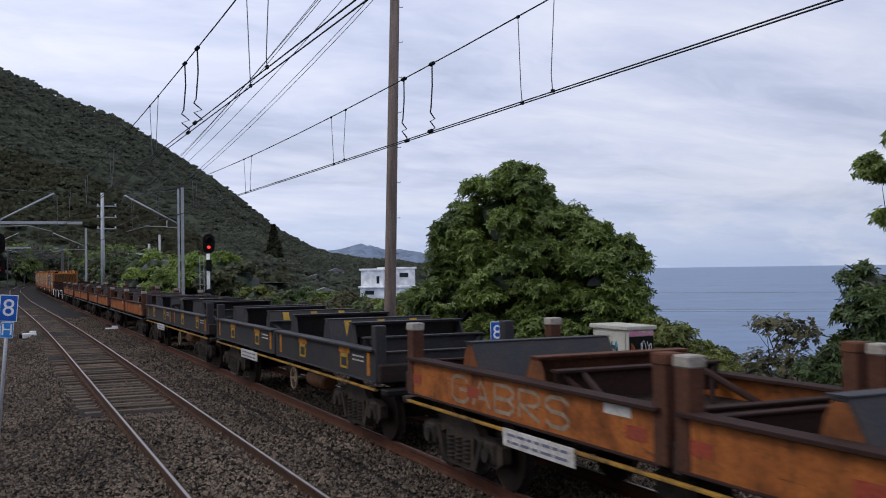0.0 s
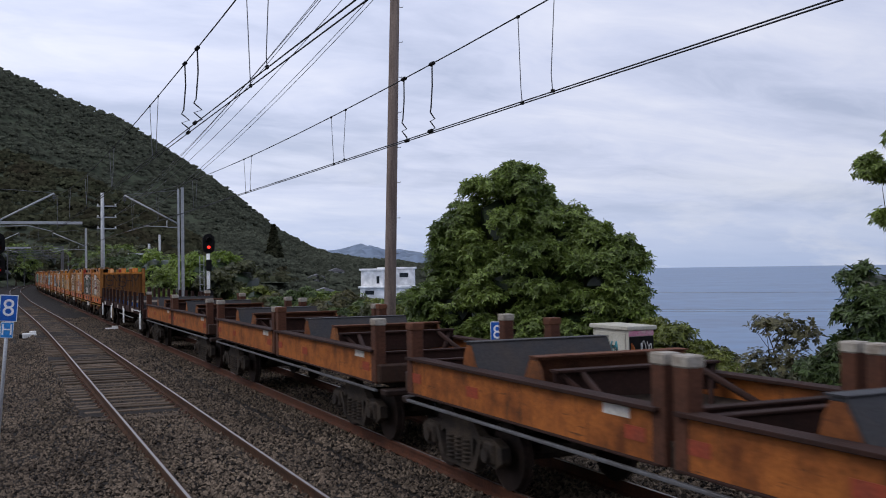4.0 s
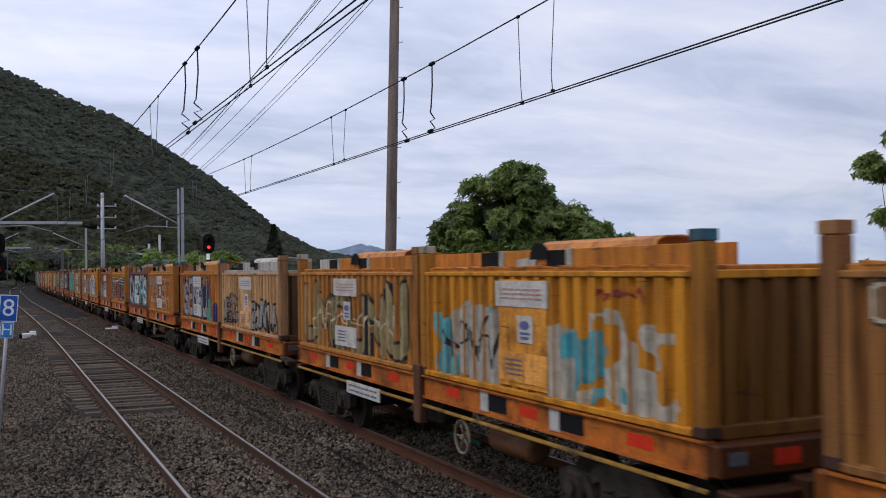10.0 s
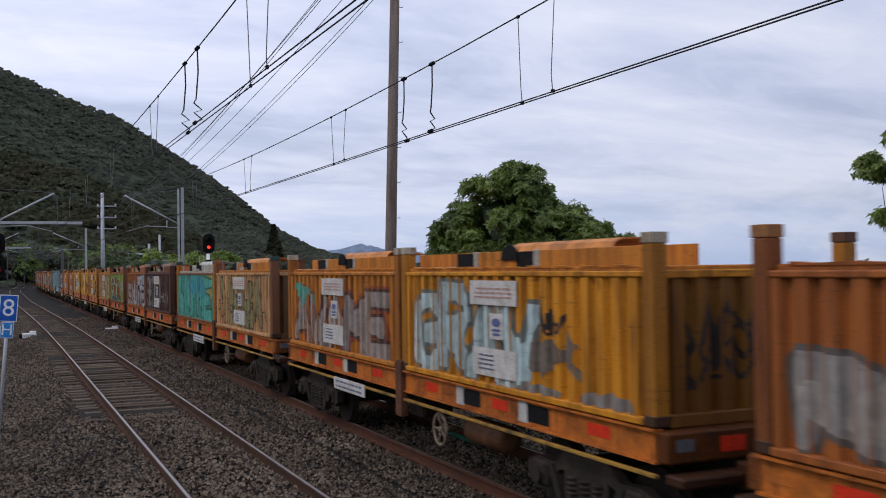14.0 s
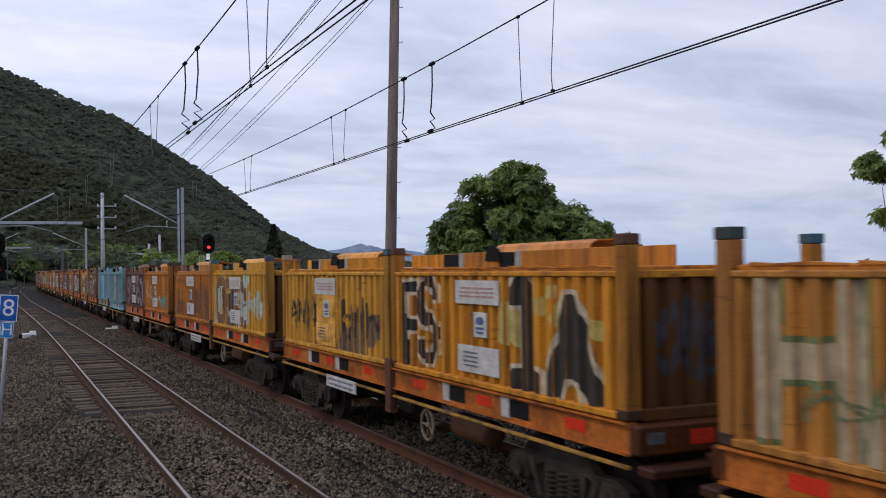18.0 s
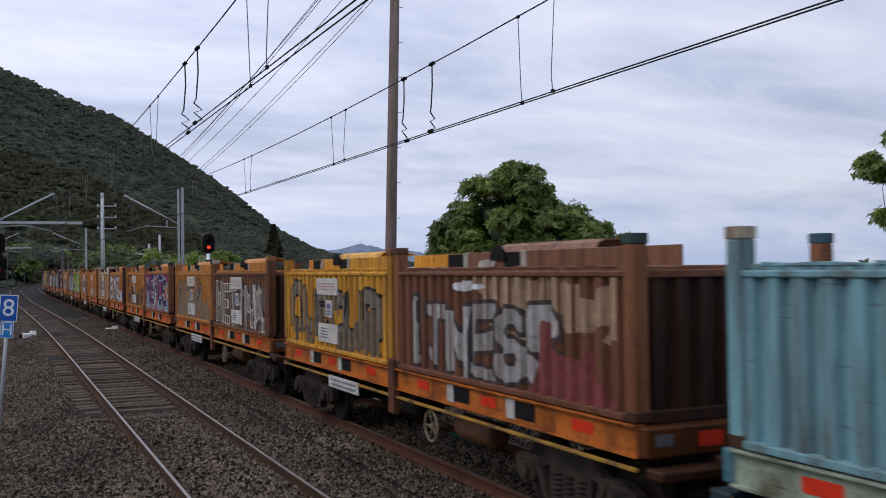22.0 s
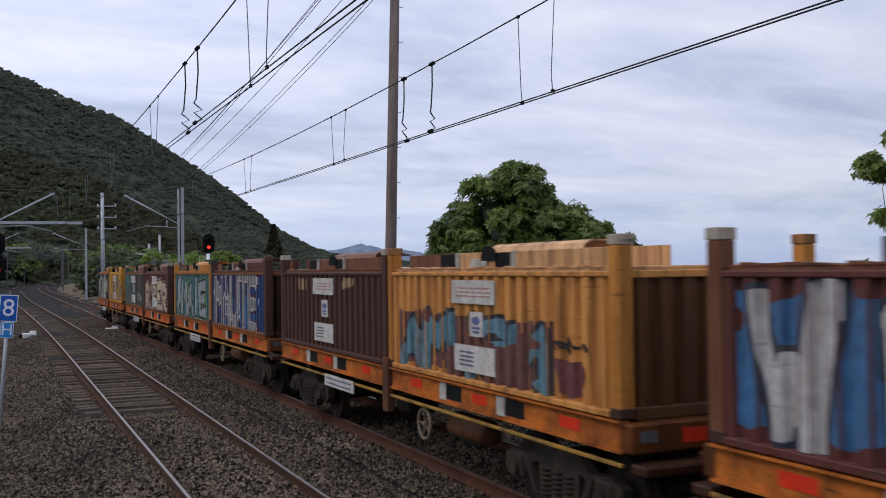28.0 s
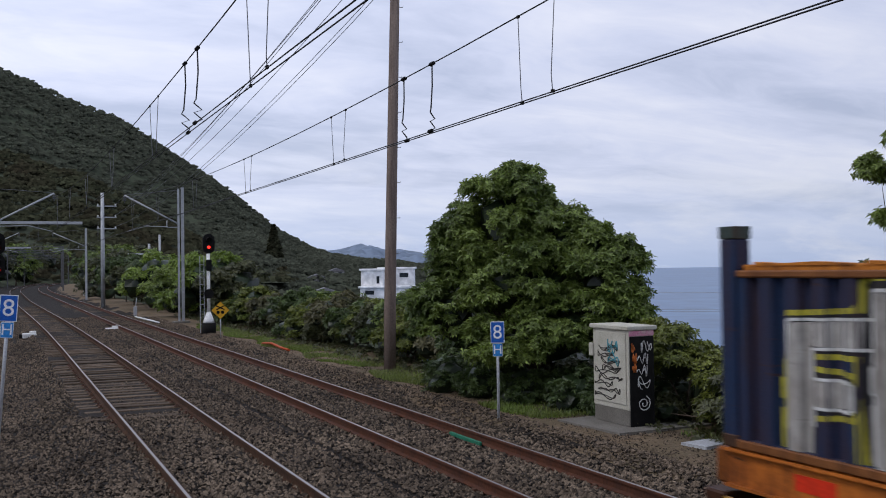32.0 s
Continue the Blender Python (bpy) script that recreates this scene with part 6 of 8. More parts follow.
    ((0.36, 0.025, 0.13), ORANGE, BROWN, NOLAB, "magenta container with navy letters over pale blue", [("patch", 0.0, 0.97, 0.0, 0.36, 0.2, (0.3, 0.45, 0.5)), ("word", "MEMOS", 0.04, 0.95, 0.18, 0.92, 0.13, (0.018, 0.028, 0.11), (0.2, 0.36, 0.34), None), ("word", "MEMOS", 0.04, 0.95, 0.18, 0.92, 0.016, (0.6, 0.6, 0.5), None, None), ("tag", 0.85, 0.98, 0.1, 0.8, 2, 0.02, (0.55, 0.25, 0.1))]),
    (OCHRE, ORANGE, None, STD, "ochre container with dark smudged tags", [("word", "KEDE", 0.02, 0.3, 0.6, 0.95, 0.03, BLACK, None, None), ("patch", 0.03, 0.97, -0.1, 0.42, 0.6, (0.07, 0.045, 0.03)), ("tag", 0.1, 0.95, 0.1, 0.55, 6, 0.024, (0.08, 0.06, 0.04))]),
    (ORANGE, OCHRE, DBROWN, NOLAB, "orange container with a big silver and navy graffiti word", [("patch", 0.05, 0.6, 0.5, 0.9, 0.3, (0.3, 0.32, 0.38)), ("word", "BEINZ", 0.05, 0.72, 0.08, 0.85, 0.10, (0.55, 0.55, 0.53), (0.03, 0.035, 0.1), (0.2, 0.22, 0.27)), ("word", "LX", 0.68, 0.98, 0.02, 0.4, 0.10, (0.6, 0.6, 0.62), (0.03, 0.035, 0.1), None)]),
    (PALETAN, (0.5, 0.46, 0.4), None, STD, "pale tan container with a grey tag", [("word", "SAMPL", 0.08, 0.78, 0.08, 0.75, 0.035, (0.24, 0.2, 0.17), (0.1, 0.08, 0.07), None), ("patch", 0.1, 0.5, 0.1, 0.45, 0.7, (0.3, 0.24, 0.18))]),
    (ORANGE, ORANGE, None, STD, "orange container with a faint grey smear of tags", [("patch", 0.3, 0.95, 0.05, 0.45, 0.8, (0.34, 0.24, 0.15)), ("tag", 0.05, 0.95, 0.1, 0.5, 6, 0.014, (0.2, 0.13, 0.08))]),
    (ORANGE, OCHRE, None, STD, "orange container with black letters edged in white", [("patch", 0.1, 0.9, 0.5, 0.85, 0.4, (0.2, 0.12, 0.06)), ("word", "MUND", 0.04, 0.94, 0.05, 0.66, 0.13, (0.06, 0.055, 0.05), (0.6, 0.58, 0.54), None)]),
    ((0.20, 0.42, 0.02), PALETAN, (0.35, 0.25, 0.1), NOLAB, "bright green container with silver graffiti letters", [("word", "FAIL", 0.12, 0.95, 0.02, 0.86, 0.12, SILVER, BLACK, (0.42, 0.4, 0.03)), ("word", "FAIL", 0.12, 0.95, 0.02, 0.86, 0.014, WHITE, None, None), ("tag", 0.02, 0.2, 0.1, 0.5, 3, 0.02, BLACK), ("patch", 0.2, 0.4, 0.75, 0.95, 0.4, (0.13, 0.27, 0.02))]),
    (MAROON, BROWN, BROWN, NOLAB, "maroon container with grey letters on a blue cloud", [("patch", 0.0, 0.86, 0.1, 0.92, 0.25, (0.04, 0.13, 0.26)), ("patch", 0.7, 0.92, 0.0, 0.6, 0.25, (0.04, 0.27, 0.24)), ("word", "WIPUS", 0.03, 0.88, 0.06, 0.82, 0.12, (0.42, 0.40, 0.38), (0.03, 0.04, 0.06), None), ("tag", 0.84, 0.98, 0.6, 0.85, 3, 0.016, SILVER)]),
    ((0.58, 0.255, 0.065), PALETAN, OCHRE, STD, "tan-orange container with blue and maroon graffiti letters", [("patch", 0.02, 0.82, 0.02, 0.62, 0.08, (0.13, 0.05, 0.05)), ("word", "AMUSM", 0.04, 0.8, 0.04, 0.58, 0.09, (0.12, 0.24, 0.29), (0.035, 0.035, 0.04), None), ("patch", 0.2, 0.7, 0.05, 0.3, 0.7, (0.15, 0.06, 0.05)), ("patch", 0.84, 0.94, 0.0, 0.3, 0.1, (0.15, 0.05, 0.05)), ("tag", 0.82, 0.95, 0.35, 0.55, 2, 0.016, BLACK)]),
    (DBROWN, BROWN, DBROWN, STD, "plain dark brown container with white labels", [("patch", 0.16, 0.26, 0.8, 0.95, 0.05, (0.4, 0.27, 0.14)), ("patch", 0.66, 0.76, 0.85, 0.97, 0.05, (0.4, 0.27, 0.14)), ("patch", 0.0, 0.03, 0.2, 0.5, 0.1, (0.1, 0.33, 0.25))]),
    ((0.02, 0.055, 0.15), MAROON, DBROWN, NOLAB, "dark blue container with silver letters and small white stars", [("patch", 0.2, 0.9, 0.1, 0.5, 0.6, (0.04, 0.14, 0.3)), ("word", "MAUTE", 0.04, 0.9, 0.04, 0.96, 0.14, (0.3, 0.29, 0.28), (0.13, 0.02, 0.03), None), ("word", "MAUTE", 0.04, 0.9, 0.04, 0.96, 0.016, (0.5, 0.48, 0.46), None, None)] + [("patch", f, f + 0.02, z, z + 0.07, 0.05, (0.45, 0.52, 0.6)) for f, z in ((0.88, 0.75), (0.92, 0.5), (0.89, 0.2), (0.45, 0.86), (0.02, 0.6), (0.95, 0.1), (0.68, 0.05))]),
    ((0.045, 0.17, 0.19), OCHRE, OCHRE, NOLAB, "teal container with grey letters edged in yellow-green", [("word", "AMAIE", 0.04, 0.92, 0.12, 0.85, 0.10, (0.34, 0.36, 0.35), BLACK, (0.22, 0.32, 0.08))]),
    (MAROON, BROWN, DBROWN, STD, "maroon-brown container with cream flame-shaped letters", [("word", "ROVER", 0.03, 0.97, 0.02, 0.72, 0.11, (0.55, 0.44, 0.3), (0.03, 0.02, 0.02), (0.55, 0.5, 0.42)), ("tag", 0.05, 0.9, 0.05, 0.5, 6, 0.016, (0.08, 0.05, 0.04))]),
    ((0.10, 0.21, 0.18), BROWN, (0.06, 0.1, 0.1), STD, "sea-green container streaked with dark brown paint", [("patch", 0.03, 0.62, -0.2, 0.55, 0.7, (0.1, 0.07, 0.055)), ("word", "WVWV", 0.02, 0.6, 0.05, 0.72, 0.07, (0.1, 0.07, 0.055), None, None), ("patch", 0.62, 1.05, -0.1, 1.1, 0.15, (0.07, 0.03, 0.025)), ("tag", 0.7, 0.92, 0.05, 0.5, 3, 0.018, SILVER)]),
    (GOLD, GOLD, None, STD, "yellow container with large worn grey letters", [("word", "UNION", 0.0, 1.0, 0.02, 0.86, 0.125, (0.28, 0.23, 0.17), (0.12, 0.09, 0.05), None)]),
    (NAVY, ORANGE, NAVY, NOLAB, "navy blue container with silver letters edged in yellow", [("word", "FEIGN", 0.08, 0.76, 0.06, 0.84, 0.11, (0.34, 0.325, 0.30), (0.015, 0.015, 0.018), (0.4, 0.36, 0.04)), ("word", "FEIGN", 0.08, 0.76, 0.06, 0.84, 0.012, (0.6, 0.6, 0.58), None, None), ("word", "R", 0.78, 0.93, 0.4, 0.75, 0.06, SILVER, BLACK, (0.4, 0.36, 0.04))]),
]
# share of paint on each wagon's box ends; grime and painted shade take the rest
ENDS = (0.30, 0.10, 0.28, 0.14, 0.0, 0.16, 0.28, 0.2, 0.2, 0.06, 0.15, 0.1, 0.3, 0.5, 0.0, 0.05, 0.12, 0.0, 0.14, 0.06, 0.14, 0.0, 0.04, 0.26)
for k in range(24):
    m = FIRST + k * W
    blue = k == 13
    flat_wagon(m, (0.15, 0.42, 0.52) if blue else SILL, k, blue, tint_far=(0.30, 0.36, 0.26) if blue else None)
    for j in (0, 1):
        side, lid, post, labels, words, jobs = TRAIN[2 * k + j]
        words = words.replace("container", "corrugated steel container", 1)
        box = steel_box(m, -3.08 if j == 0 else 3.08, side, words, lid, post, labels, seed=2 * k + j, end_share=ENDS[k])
        near_side = next(o for o in box.children if o.name.startswith("side_panel"))
        paint_on(near_side, jobs, 2 * k + j + 1)
        if j == 0 and k in (0, 1, 4, 5, 6, 9, 10, 11, 12, 15, 16, 17, 22):
            # tags on the leading end, drawn on a plain strip of the same strokes
            end = next(o for o in box.children if o.name.startswith("end_panel"))
            col = {0: BLACK, 1: (0.02, 0.015, 0.012), 4: (0.10, 0.09, 0.085), 5: BLACK, 6: (0.03, 0.025, 0.022), 9: BLACK, 10: (0.06, 0.06, 0.07), 11: (0.06, 0.2, 0.12), 12: (0.03, 0.36, 0.36), 15: (0.2, 0.26, 0.34), 16: (0.02, 0.014, 0.01), 17: (0.13, 0.115, 0.11), 22: (0.2, 0.19, 0.2)}[k]
            for loop in letters("SMSHY", 0.34, 0.66, 0.48, 0.92, k) + letters("BUSA", 0.34, 0.52, 0.08, 0.42, k + 1) if k == 0 else scrawl(0.35, 0.65, 0.25, 0.95, k, 4) + scrawl(0.36, 0.64, 0.1, 0.6, k + 40, 3):
                spray("graffiti", strokes_field(loop), 0.03 if k in (10, 12) else 0.022, 0.004, end, "sprayed tag", col)

# ---- overhead line ----
def sag(y, low):
    """Height of a messenger wire: it sags between its supports 66 m apart."""
    u = ((y + 6) % 66 - 33) / 33
    return low + (7.0 - low) * u * u


def overhead(fx, words, droppers, jumpers, low_point, contact, pair, twin):
    """Messenger, two contact wires, droppers and jumpers over one track."""
    def hang(y):
        return sag(y, low_point)
    line = thing("overhead_line", words, "overhead wire")
    ys = [-40 + 3 * i for i in range(95)]
    part("messenger_wire", Shape().tube([(fx(y), y, hang(y)) for y in ys], 0.0105, 6), M["wire"], line, "sagging dark messenger wire")
    for off in (-0.045, 0.045):
        part("contact_wire", Shape().tube([(fx(y) + off, y, contact) for y in ys], 0.009, 6), M["wire"], line, "level dark contact wire")
    for y in droppers:
        for dy, off in ((0.0, -0.045), (pair, 0.045)):
            part("dropper", Shape().tube([(fx(y), y + dy, hang(y + dy)), (fx(y) + off, y + dy + 0.03, 5.2), (fx(y) + off, y + dy, contact)], 0.0065, 5), M["cable"], line, "thin dropper wire")
            part("clamp", Shape().box(fx(y) + off - 0.016, fx(y) + off + 0.016, y + dy - 0.03, y + dy + 0.03, contact - 0.012, contact + 0.03, 0.004).box(fx(y) - 0.016, fx(y) + 0.016, y + dy - 0.03, y + dy + 0.03, hang(y + dy) - 0.025, hang(y + dy) + 0.015, 0.004), M["black"], line)
    for y in jumpers:
        for dy, off in ((0.0, -0.045), (twin, 0.045)):
            top, low = hang(y + dy), contact + 0.01
            pts = [(fx(y), y + dy, top), (fx(y) + 0.02, y + dy + 0.05, top - 0.35), (fx(y) - 0.02, y + dy + 0.02, low + 0.38)]
            pts += [(fx(y) + (0.09 if i % 2 else -0.07), y + dy + (0.12 if i % 2 else -0.06), low + 0.3 - 0.075 * i) for i in range(4)]
            pts.append((fx(y) + off, y + dy, low))
            part("jumper", Shape().tube(pts, 0.012, 6), M["wire"], line, "kinked jumper cable between the wires")
            part("clamp", Shape().tube([(fx(y), y + dy - 0.07, top), (fx(y), y + dy + 0.07, top)], 0.035, 6).tube([(fx(y) + off, y + dy - 0.07, low), (fx(y) + off, y + dy + 0.07, low)], 0.032, 6), M["black"], line)
    return line


overhead(up_x, "dark overhead wires above the platform track", [11.2, 20.0, 28.2, 37, 46, 55, 75, 90, 105], [15.8], 6.13, 5.05, 1.2, 1.15)
overhead(down_x, "dark overhead wires above the seaward track", [11.05, 19.45, 27.7, 36, 45, 54, 74, 90, 106], [15.0], 5.95, 4.97, 0.98, 1.25)


def h_column(s, x, y, z0, z1, w=0.2):
    """A steel column of H section."""
    s.box(x - w / 2, x + w / 2, y - w / 2, y - w / 2 + 0.018, z0, z1)
    s.box(x - w / 2, x + w / 2, y + w / 2 - 0.018, y + w / 2, z0, z1)
    s.box(x - 0.009, x + 0.009, y - w / 2 + 0.018, y + w / 2 - 0.018, z0, z1)
    return s


def insulator(parent, x, y, z):
    s = Shape()
    for i in range(3):
        s.tube([(x, y, z - 0.1 * i), (x, y, z - 0.1 * i - 0.035), (x, y, z - 0.1 * i - 0.06)], [0.05, 0.11, 0.09], 10)
    part("insulator", s.tube([(x, y, z + 0.08), (x, y, z - 0.4)], 0.025, 6), M["cable"], parent, "grey disc insulator")


def mast(x, y, h, reach, arm_low, arm_high, w=0.22, boom=None, words="galvanised steel overhead line mast with a slanting arm"):
    """A line-side mast: column, footing, slanting bracket with insulator and a registration arm."""
    g = ground_z(x, y) - 0.1
    m = thing("line_mast", words, "line mast", pose(x, y, 0), group="overhead line masts")
    part("column", h_column(Shape(), 0, 0, g, h, w), M["galv"], m)
    part("footing", Shape().box(-0.35, 0.35, -0.35, 0.35, g - 0.3, g + 0.22, 0.03), M["concrete"], m, "concrete footing")
    if reach:
        part("arm", Shape().tube([(0, 0, arm_low), (reach, 0, arm_high)], 0.05, 8), M["galv"], m, "slanting tubular arm")
        part("stay", Shape().tube([(0, 0, h - 0.1), (reach, 0, arm_high + 0.03)], 0.014, 5), M["cable"], m)
        insulator(m, reach, 0, arm_high - 0.05)
        d = 0.12 if reach > 0 else -0.12
        part("registration_arm", Shape().tube([(0, 0, 5.35), (reach * 0.22, 0, 5.35), (reach * 0.22, 0, 5.75)], 0.035, 6).tube([(reach * 0.2, 0, 5.38), (reach * 0.62, 0, 5.42), (reach - d, 0, 5.1)], 0.028, 6), M["galv"], m, "bent registration arm")
    if boom:
        part("boom", Shape().box(min(0, boom), max(0, boom), -0.06, 0.06, 5.5, 5.66, 0.01), M["galv"], m, "level steel boom")
    return m


mast(9.72, 60.5, 7.65, -3.05, 5.55, 7.2, 0.11, boom=None)
mast(10.02, 60.9, 7.75, 0, 0, 0, 0.16, words="stout galvanised steel mast beside another")
mast(-0.75, 60.5, 7.6, 3.6, 5.3, 7.25, boom=5.1)
mast(8.98, 119.8, 7.75, -3.5, 5.7, 7.25)
mast(-1.6, 119.8, 7.6, 3.6, 5.5, 7.25, boom=4.8)


def portal(y, h, words):
    """Two columns and a lattice beam over both tracks."""
    a, b = up_x(y) - 3.4, down_x(y) + 3.2
    p = thing("line_portal", words, "line portal", group="overhead line portals")
    for x in (a, b):
        part("column", h_column(Shape(), x, y, ground_z(x, y) - 0.3, h, 0.26), M["galv_dark"], p)
    for z in (h - 0.15, h - 0.75):
        part("chord", Shape().box(a, b, y - 0.05, y + 0.05, z, z + 0.1), M["galv_dark"], p)
    n = 8
    s = Shape()
    for i in range(n):
        x0, x1 = a + (b - a) * i / n, a + (b - a) * (i + 1) / n
        s.tube([(x0, y, h - 0.7 if i % 2 else h - 0.1), (x1, y, h - 0.1 if i % 2 else h - 0.7)], 0.03, 5)
    part("lattice", s, M["galv_dark"], p)
    for fx in (up_x, down_x):
        part("drop_arm", Shape().tube([(fx(y), y, h - 0.7), (fx(y), y, h - 1.7), (fx(y) + 0.9, y, h - 1.9)], 0.04, 6), M["galv_dark"], p)
        insulator(p, fx(y), y, h - 0.75)
    return p


portal(185, 7.4, "galvanised steel portal over both tracks")
portal(235, 7.4, "galvanised steel portal over both tracks far down the line")
portal(285, 7.4, "galvanised steel portal on the bend")

# the power pole with cross arms, and the cables from it to the timber pole
pp = thing("power_pole", "grey concrete power pole with three cross arms", "power pole", pose(8.74, 97.2, 0))
part("post", Shape().tube([(0, 0, -0.6), (0, 0, 10.1)], [0.2, 0.15], 12), M["galv"], pp)
for z in (8.88, 7.84, 6.79):
    part("cross_arm", Shape().box(-0.5, 1.25, -0.05, 0.05, z - 0.05, z + 0.05, 0.01), M["galv"], pp)
    for x in (-0.4, 1.15):
        part("insulator", Shape().tube([(x, 0, z + 0.05), (x, 0, z + 0.2)], 0.06, 8), M["white"], pp, "pale pin insulator")
timber = thing("timber_pole", "tall weathered timber pole with step pegs", "utility pole", pose(10.82, 28.5, 0))
part("post", Shape().tube([(0, 0, -0.6), (0.03, 0, 1.5), (0.15, 0, 5.5), (0.4, 0, 13.5)], [0.185, 0.18, 0.165, 0.135], 18), M["timber_pole"], timber)
for k in range(9):
    z = 3.2 + 1.08 * k
    part("step_peg", Shape().tube([(0.1 + 0.03 * z, -0.02, z), (0.24 + 0.03 * z, -0.05, z), (0.245 + 0.03 * z, -0.05, z + 0.04)], 0.011, 6), M["galv"], timber, "short steel step peg")
part("cross_arm", Shape().box(-1.5, 0.7, -0.08, 0.08, 11.52, 11.7, 0.02), M["timber_pole"], timber, "timber cross arm")
cables = thing("power_cables", "thin pale power cables slung between poles", "power cable")
for i, (a, b) in enumerate((((9.9, 97.2, 9.08), (9.42, 28.5, 11.75)), ((9.9, 97.2, 8.04), (9.5, 28.5, 11.75)), ((9.9, 97.2, 8.04), (9.58, 28.5, 11.75)), ((9.9, 97.2, 8.04), (10.25, 28.5, 11.75)), ((9.9, 97.2, 6.99), (11.05, 28.5, 11.75)), ((9.9, 97.2, 6.99), (11.2, 28.5, 11.75)))):
    a, b = Vector(a), Vector(b)
    part("cable", Shape().tube([a.lerp(b, u / 16) - Vector((0, 0, (1.1 if i == 0 else 0.55 + 0.14 * i) * 4 * (u / 16) * (1 - u / 16))) for u in range(17)], 0.012, 5), M["cable"], cables)
    part("cable", Shape().tube([b.lerp(b + Vector((2.0, -60, 0.5)), u / 10) - Vector((0, 0, 0.8 * 4 * (u / 10) * (1 - u / 10))) for u in range(11)], 0.012, 5), M["cable"], cables)
# low cables between the verge and the sea
sea_cables = thing("shore_cables", "thin cables crossing in front of the sea", "power cable")
for z in (0.9, 1.02, 2.0):
    part("cable", Shape().tube([(5 + 6.0 * i, 66.0 - 3.5 * i, z - 1.0 + 0.012 * (i - 8) ** 2) for i in range(3, 17)], 0.013, 5), M["galv"], sea_cables)


# ---- lettering with the built-in font ----
def text_mesh(body, size, depth=0.004):
    c = bpy.data.curves.new("text", "FONT")
    c.body, c.size, c.extrude, c.align_x, c.align_y = body, size, depth, "CENTER", "CENTER"
    c.resolution_u = 4
    tmp = bpy.data.objects.new("text", c)
    me = bpy.data.meshes.new_from_object(tmp)
    bpy.data.objects.remove(tmp)
    bpy.data.curves.remove(c)
    return me


FACE = Matrix.Rotation(radians(90), 4, "X")


def stop_sign(at, lean, words, scale=1.0):
    """A blue car-stop marker: a figure plate over a letter plate on a thin post, facing the platform."""
    s = thing("car_stop_sign", words, "sign", at @ pose(0, 0, 0, 0, lean, 0), group="car stop signs")
    part("post", Shape().tube([(0, 0.03, -0.6), (0, 0.03, 1.95)], 0.03, 10), M["galv"], s, "thin galvanised post")
    plate = part("figure_plate", Shape().box(-0.14, 0.14, -0.004, 0.004, 1.52, 1.96, 0.003), M["sign_white"], s, "blue plate with a white border")
    part("field", Shape().box(-0.127, 0.127, -0.008, -0.003, 1.533, 1.947), M["blue_sign"], plate)
    part("figure", text_mesh("8", 0.40), M["sign_white"], plate, "white figure", at=pose(0, -0.012, 1.735) @ FACE)
    low = part("letter_plate", Shape().box(-0.10, 0.10, -0.004, 0.004, 1.25, 1.51, 0.003), M["sign_white"], s, "light blue plate with a white border")
    part("field", Shape().box(-0.092, 0.092, -0.008, -0.003, 1.258, 1.502), M["light_blue_sign"], low)
    part("figure", text_mesh("H", 0.26), M["sign_white"], low, "white letter", at=pose(0, -0.012, 1.38) @ FACE)
    return s


stop_sign(pose(9.28, 18.24, -0.33, 0, 0, -27), 0, "blue car-stop sign, figure 8 over letter H, thin post")
stop_sign(pose(0.0, 18.05, 0.44, 0, 0, 0), 4.5, "leaning blue car-stop sign with the figure 8 and letter H")


def lamp_head(parent, x, z, lit):
    """A colour-light head: rounded black backboard, hood and lens."""
    n = 14
    out = []
    for i in range(n):
        a = math.pi * i / (n - 1)
        out.append((x + 0.29 * math.cos(a), z + 0.28 + 0.29 * math.sin(a)))
    for i in range(n):
        a = math.pi + math.pi * i / (n - 1)
        out.append((x + 0.29 * math.cos(a), z - 0.12 + 0.29 * math.sin(a)))
    head = part("signal_head", Shape().prism(out, "y", -0.02, 0.1), M["black"], parent, "black rounded signal head")
    for k, zz in enumerate((z - 0.1, z + 0.28)):
        part("hood", Shape().tube([(x, -0.03, zz), (x, -0.22, zz - 0.02)], 0.13, 14, False), M["black"], head)
        part("lens", Shape().tube([(x, -0.02, zz), (x, -0.05, zz)], 0.075, 14), LAMP_RED if lit and k == 0 else M["black"], head, "red lit lens" if lit and k == 0 else "dark lens")


sig = thing("railway_signal", "white-posted colour light signal showing red", "railway signal", pose(9.46, 50.0, 0))
part("base", Shape().tube([(0, 0, -0.5), (0, 0, 0.18)], 0.36, 16), M["black"], sig, "black drum base")
part("cone", Shape().tube([(0, 0, 0.18), (0, 0, 0.30), (0, 0, 0.72)], [0.28, 0.26, 0.1], 16), M["white"], sig, "white conical foot")
part("post", Shape().tube([(0, 0, 0.6), (0, 0, 3.6)], 0.085, 12), M["white"], sig)
part("number_plate", Shape().tube([(0, -0.09, 1.62), (0, -0.12, 1.62)], 0.24, 12), M["black"], sig, "dark round plate")
part("marker_unit", Shape().box(-0.13, 0.13, -0.22, -0.06, 2.75, 3.3, 0.03), M["black"], sig)
part("ladder", Shape().box(-0.42, -0.39, 0.02, 0.05, -0.3, 3.5).box(-0.22, -0.19, 0.02, 0.05, -0.3, 3.5), M["galv"], sig, "narrow steel ladder")
for k in range(10):
    part("rung", Shape().tube([(-0.41, 0.035, 0.1 + 0.33 * k), (-0.2, 0.035, 0.1 + 0.33 * k)], 0.012, 5), M["galv"], sig)
lamp_head(sig, 0.03, 4.02, True)
sig2 = thing("railway_signal", "two-headed signal showing red over red beside the platform track", "railway signal", pose(-0.12, 50.0, 0))
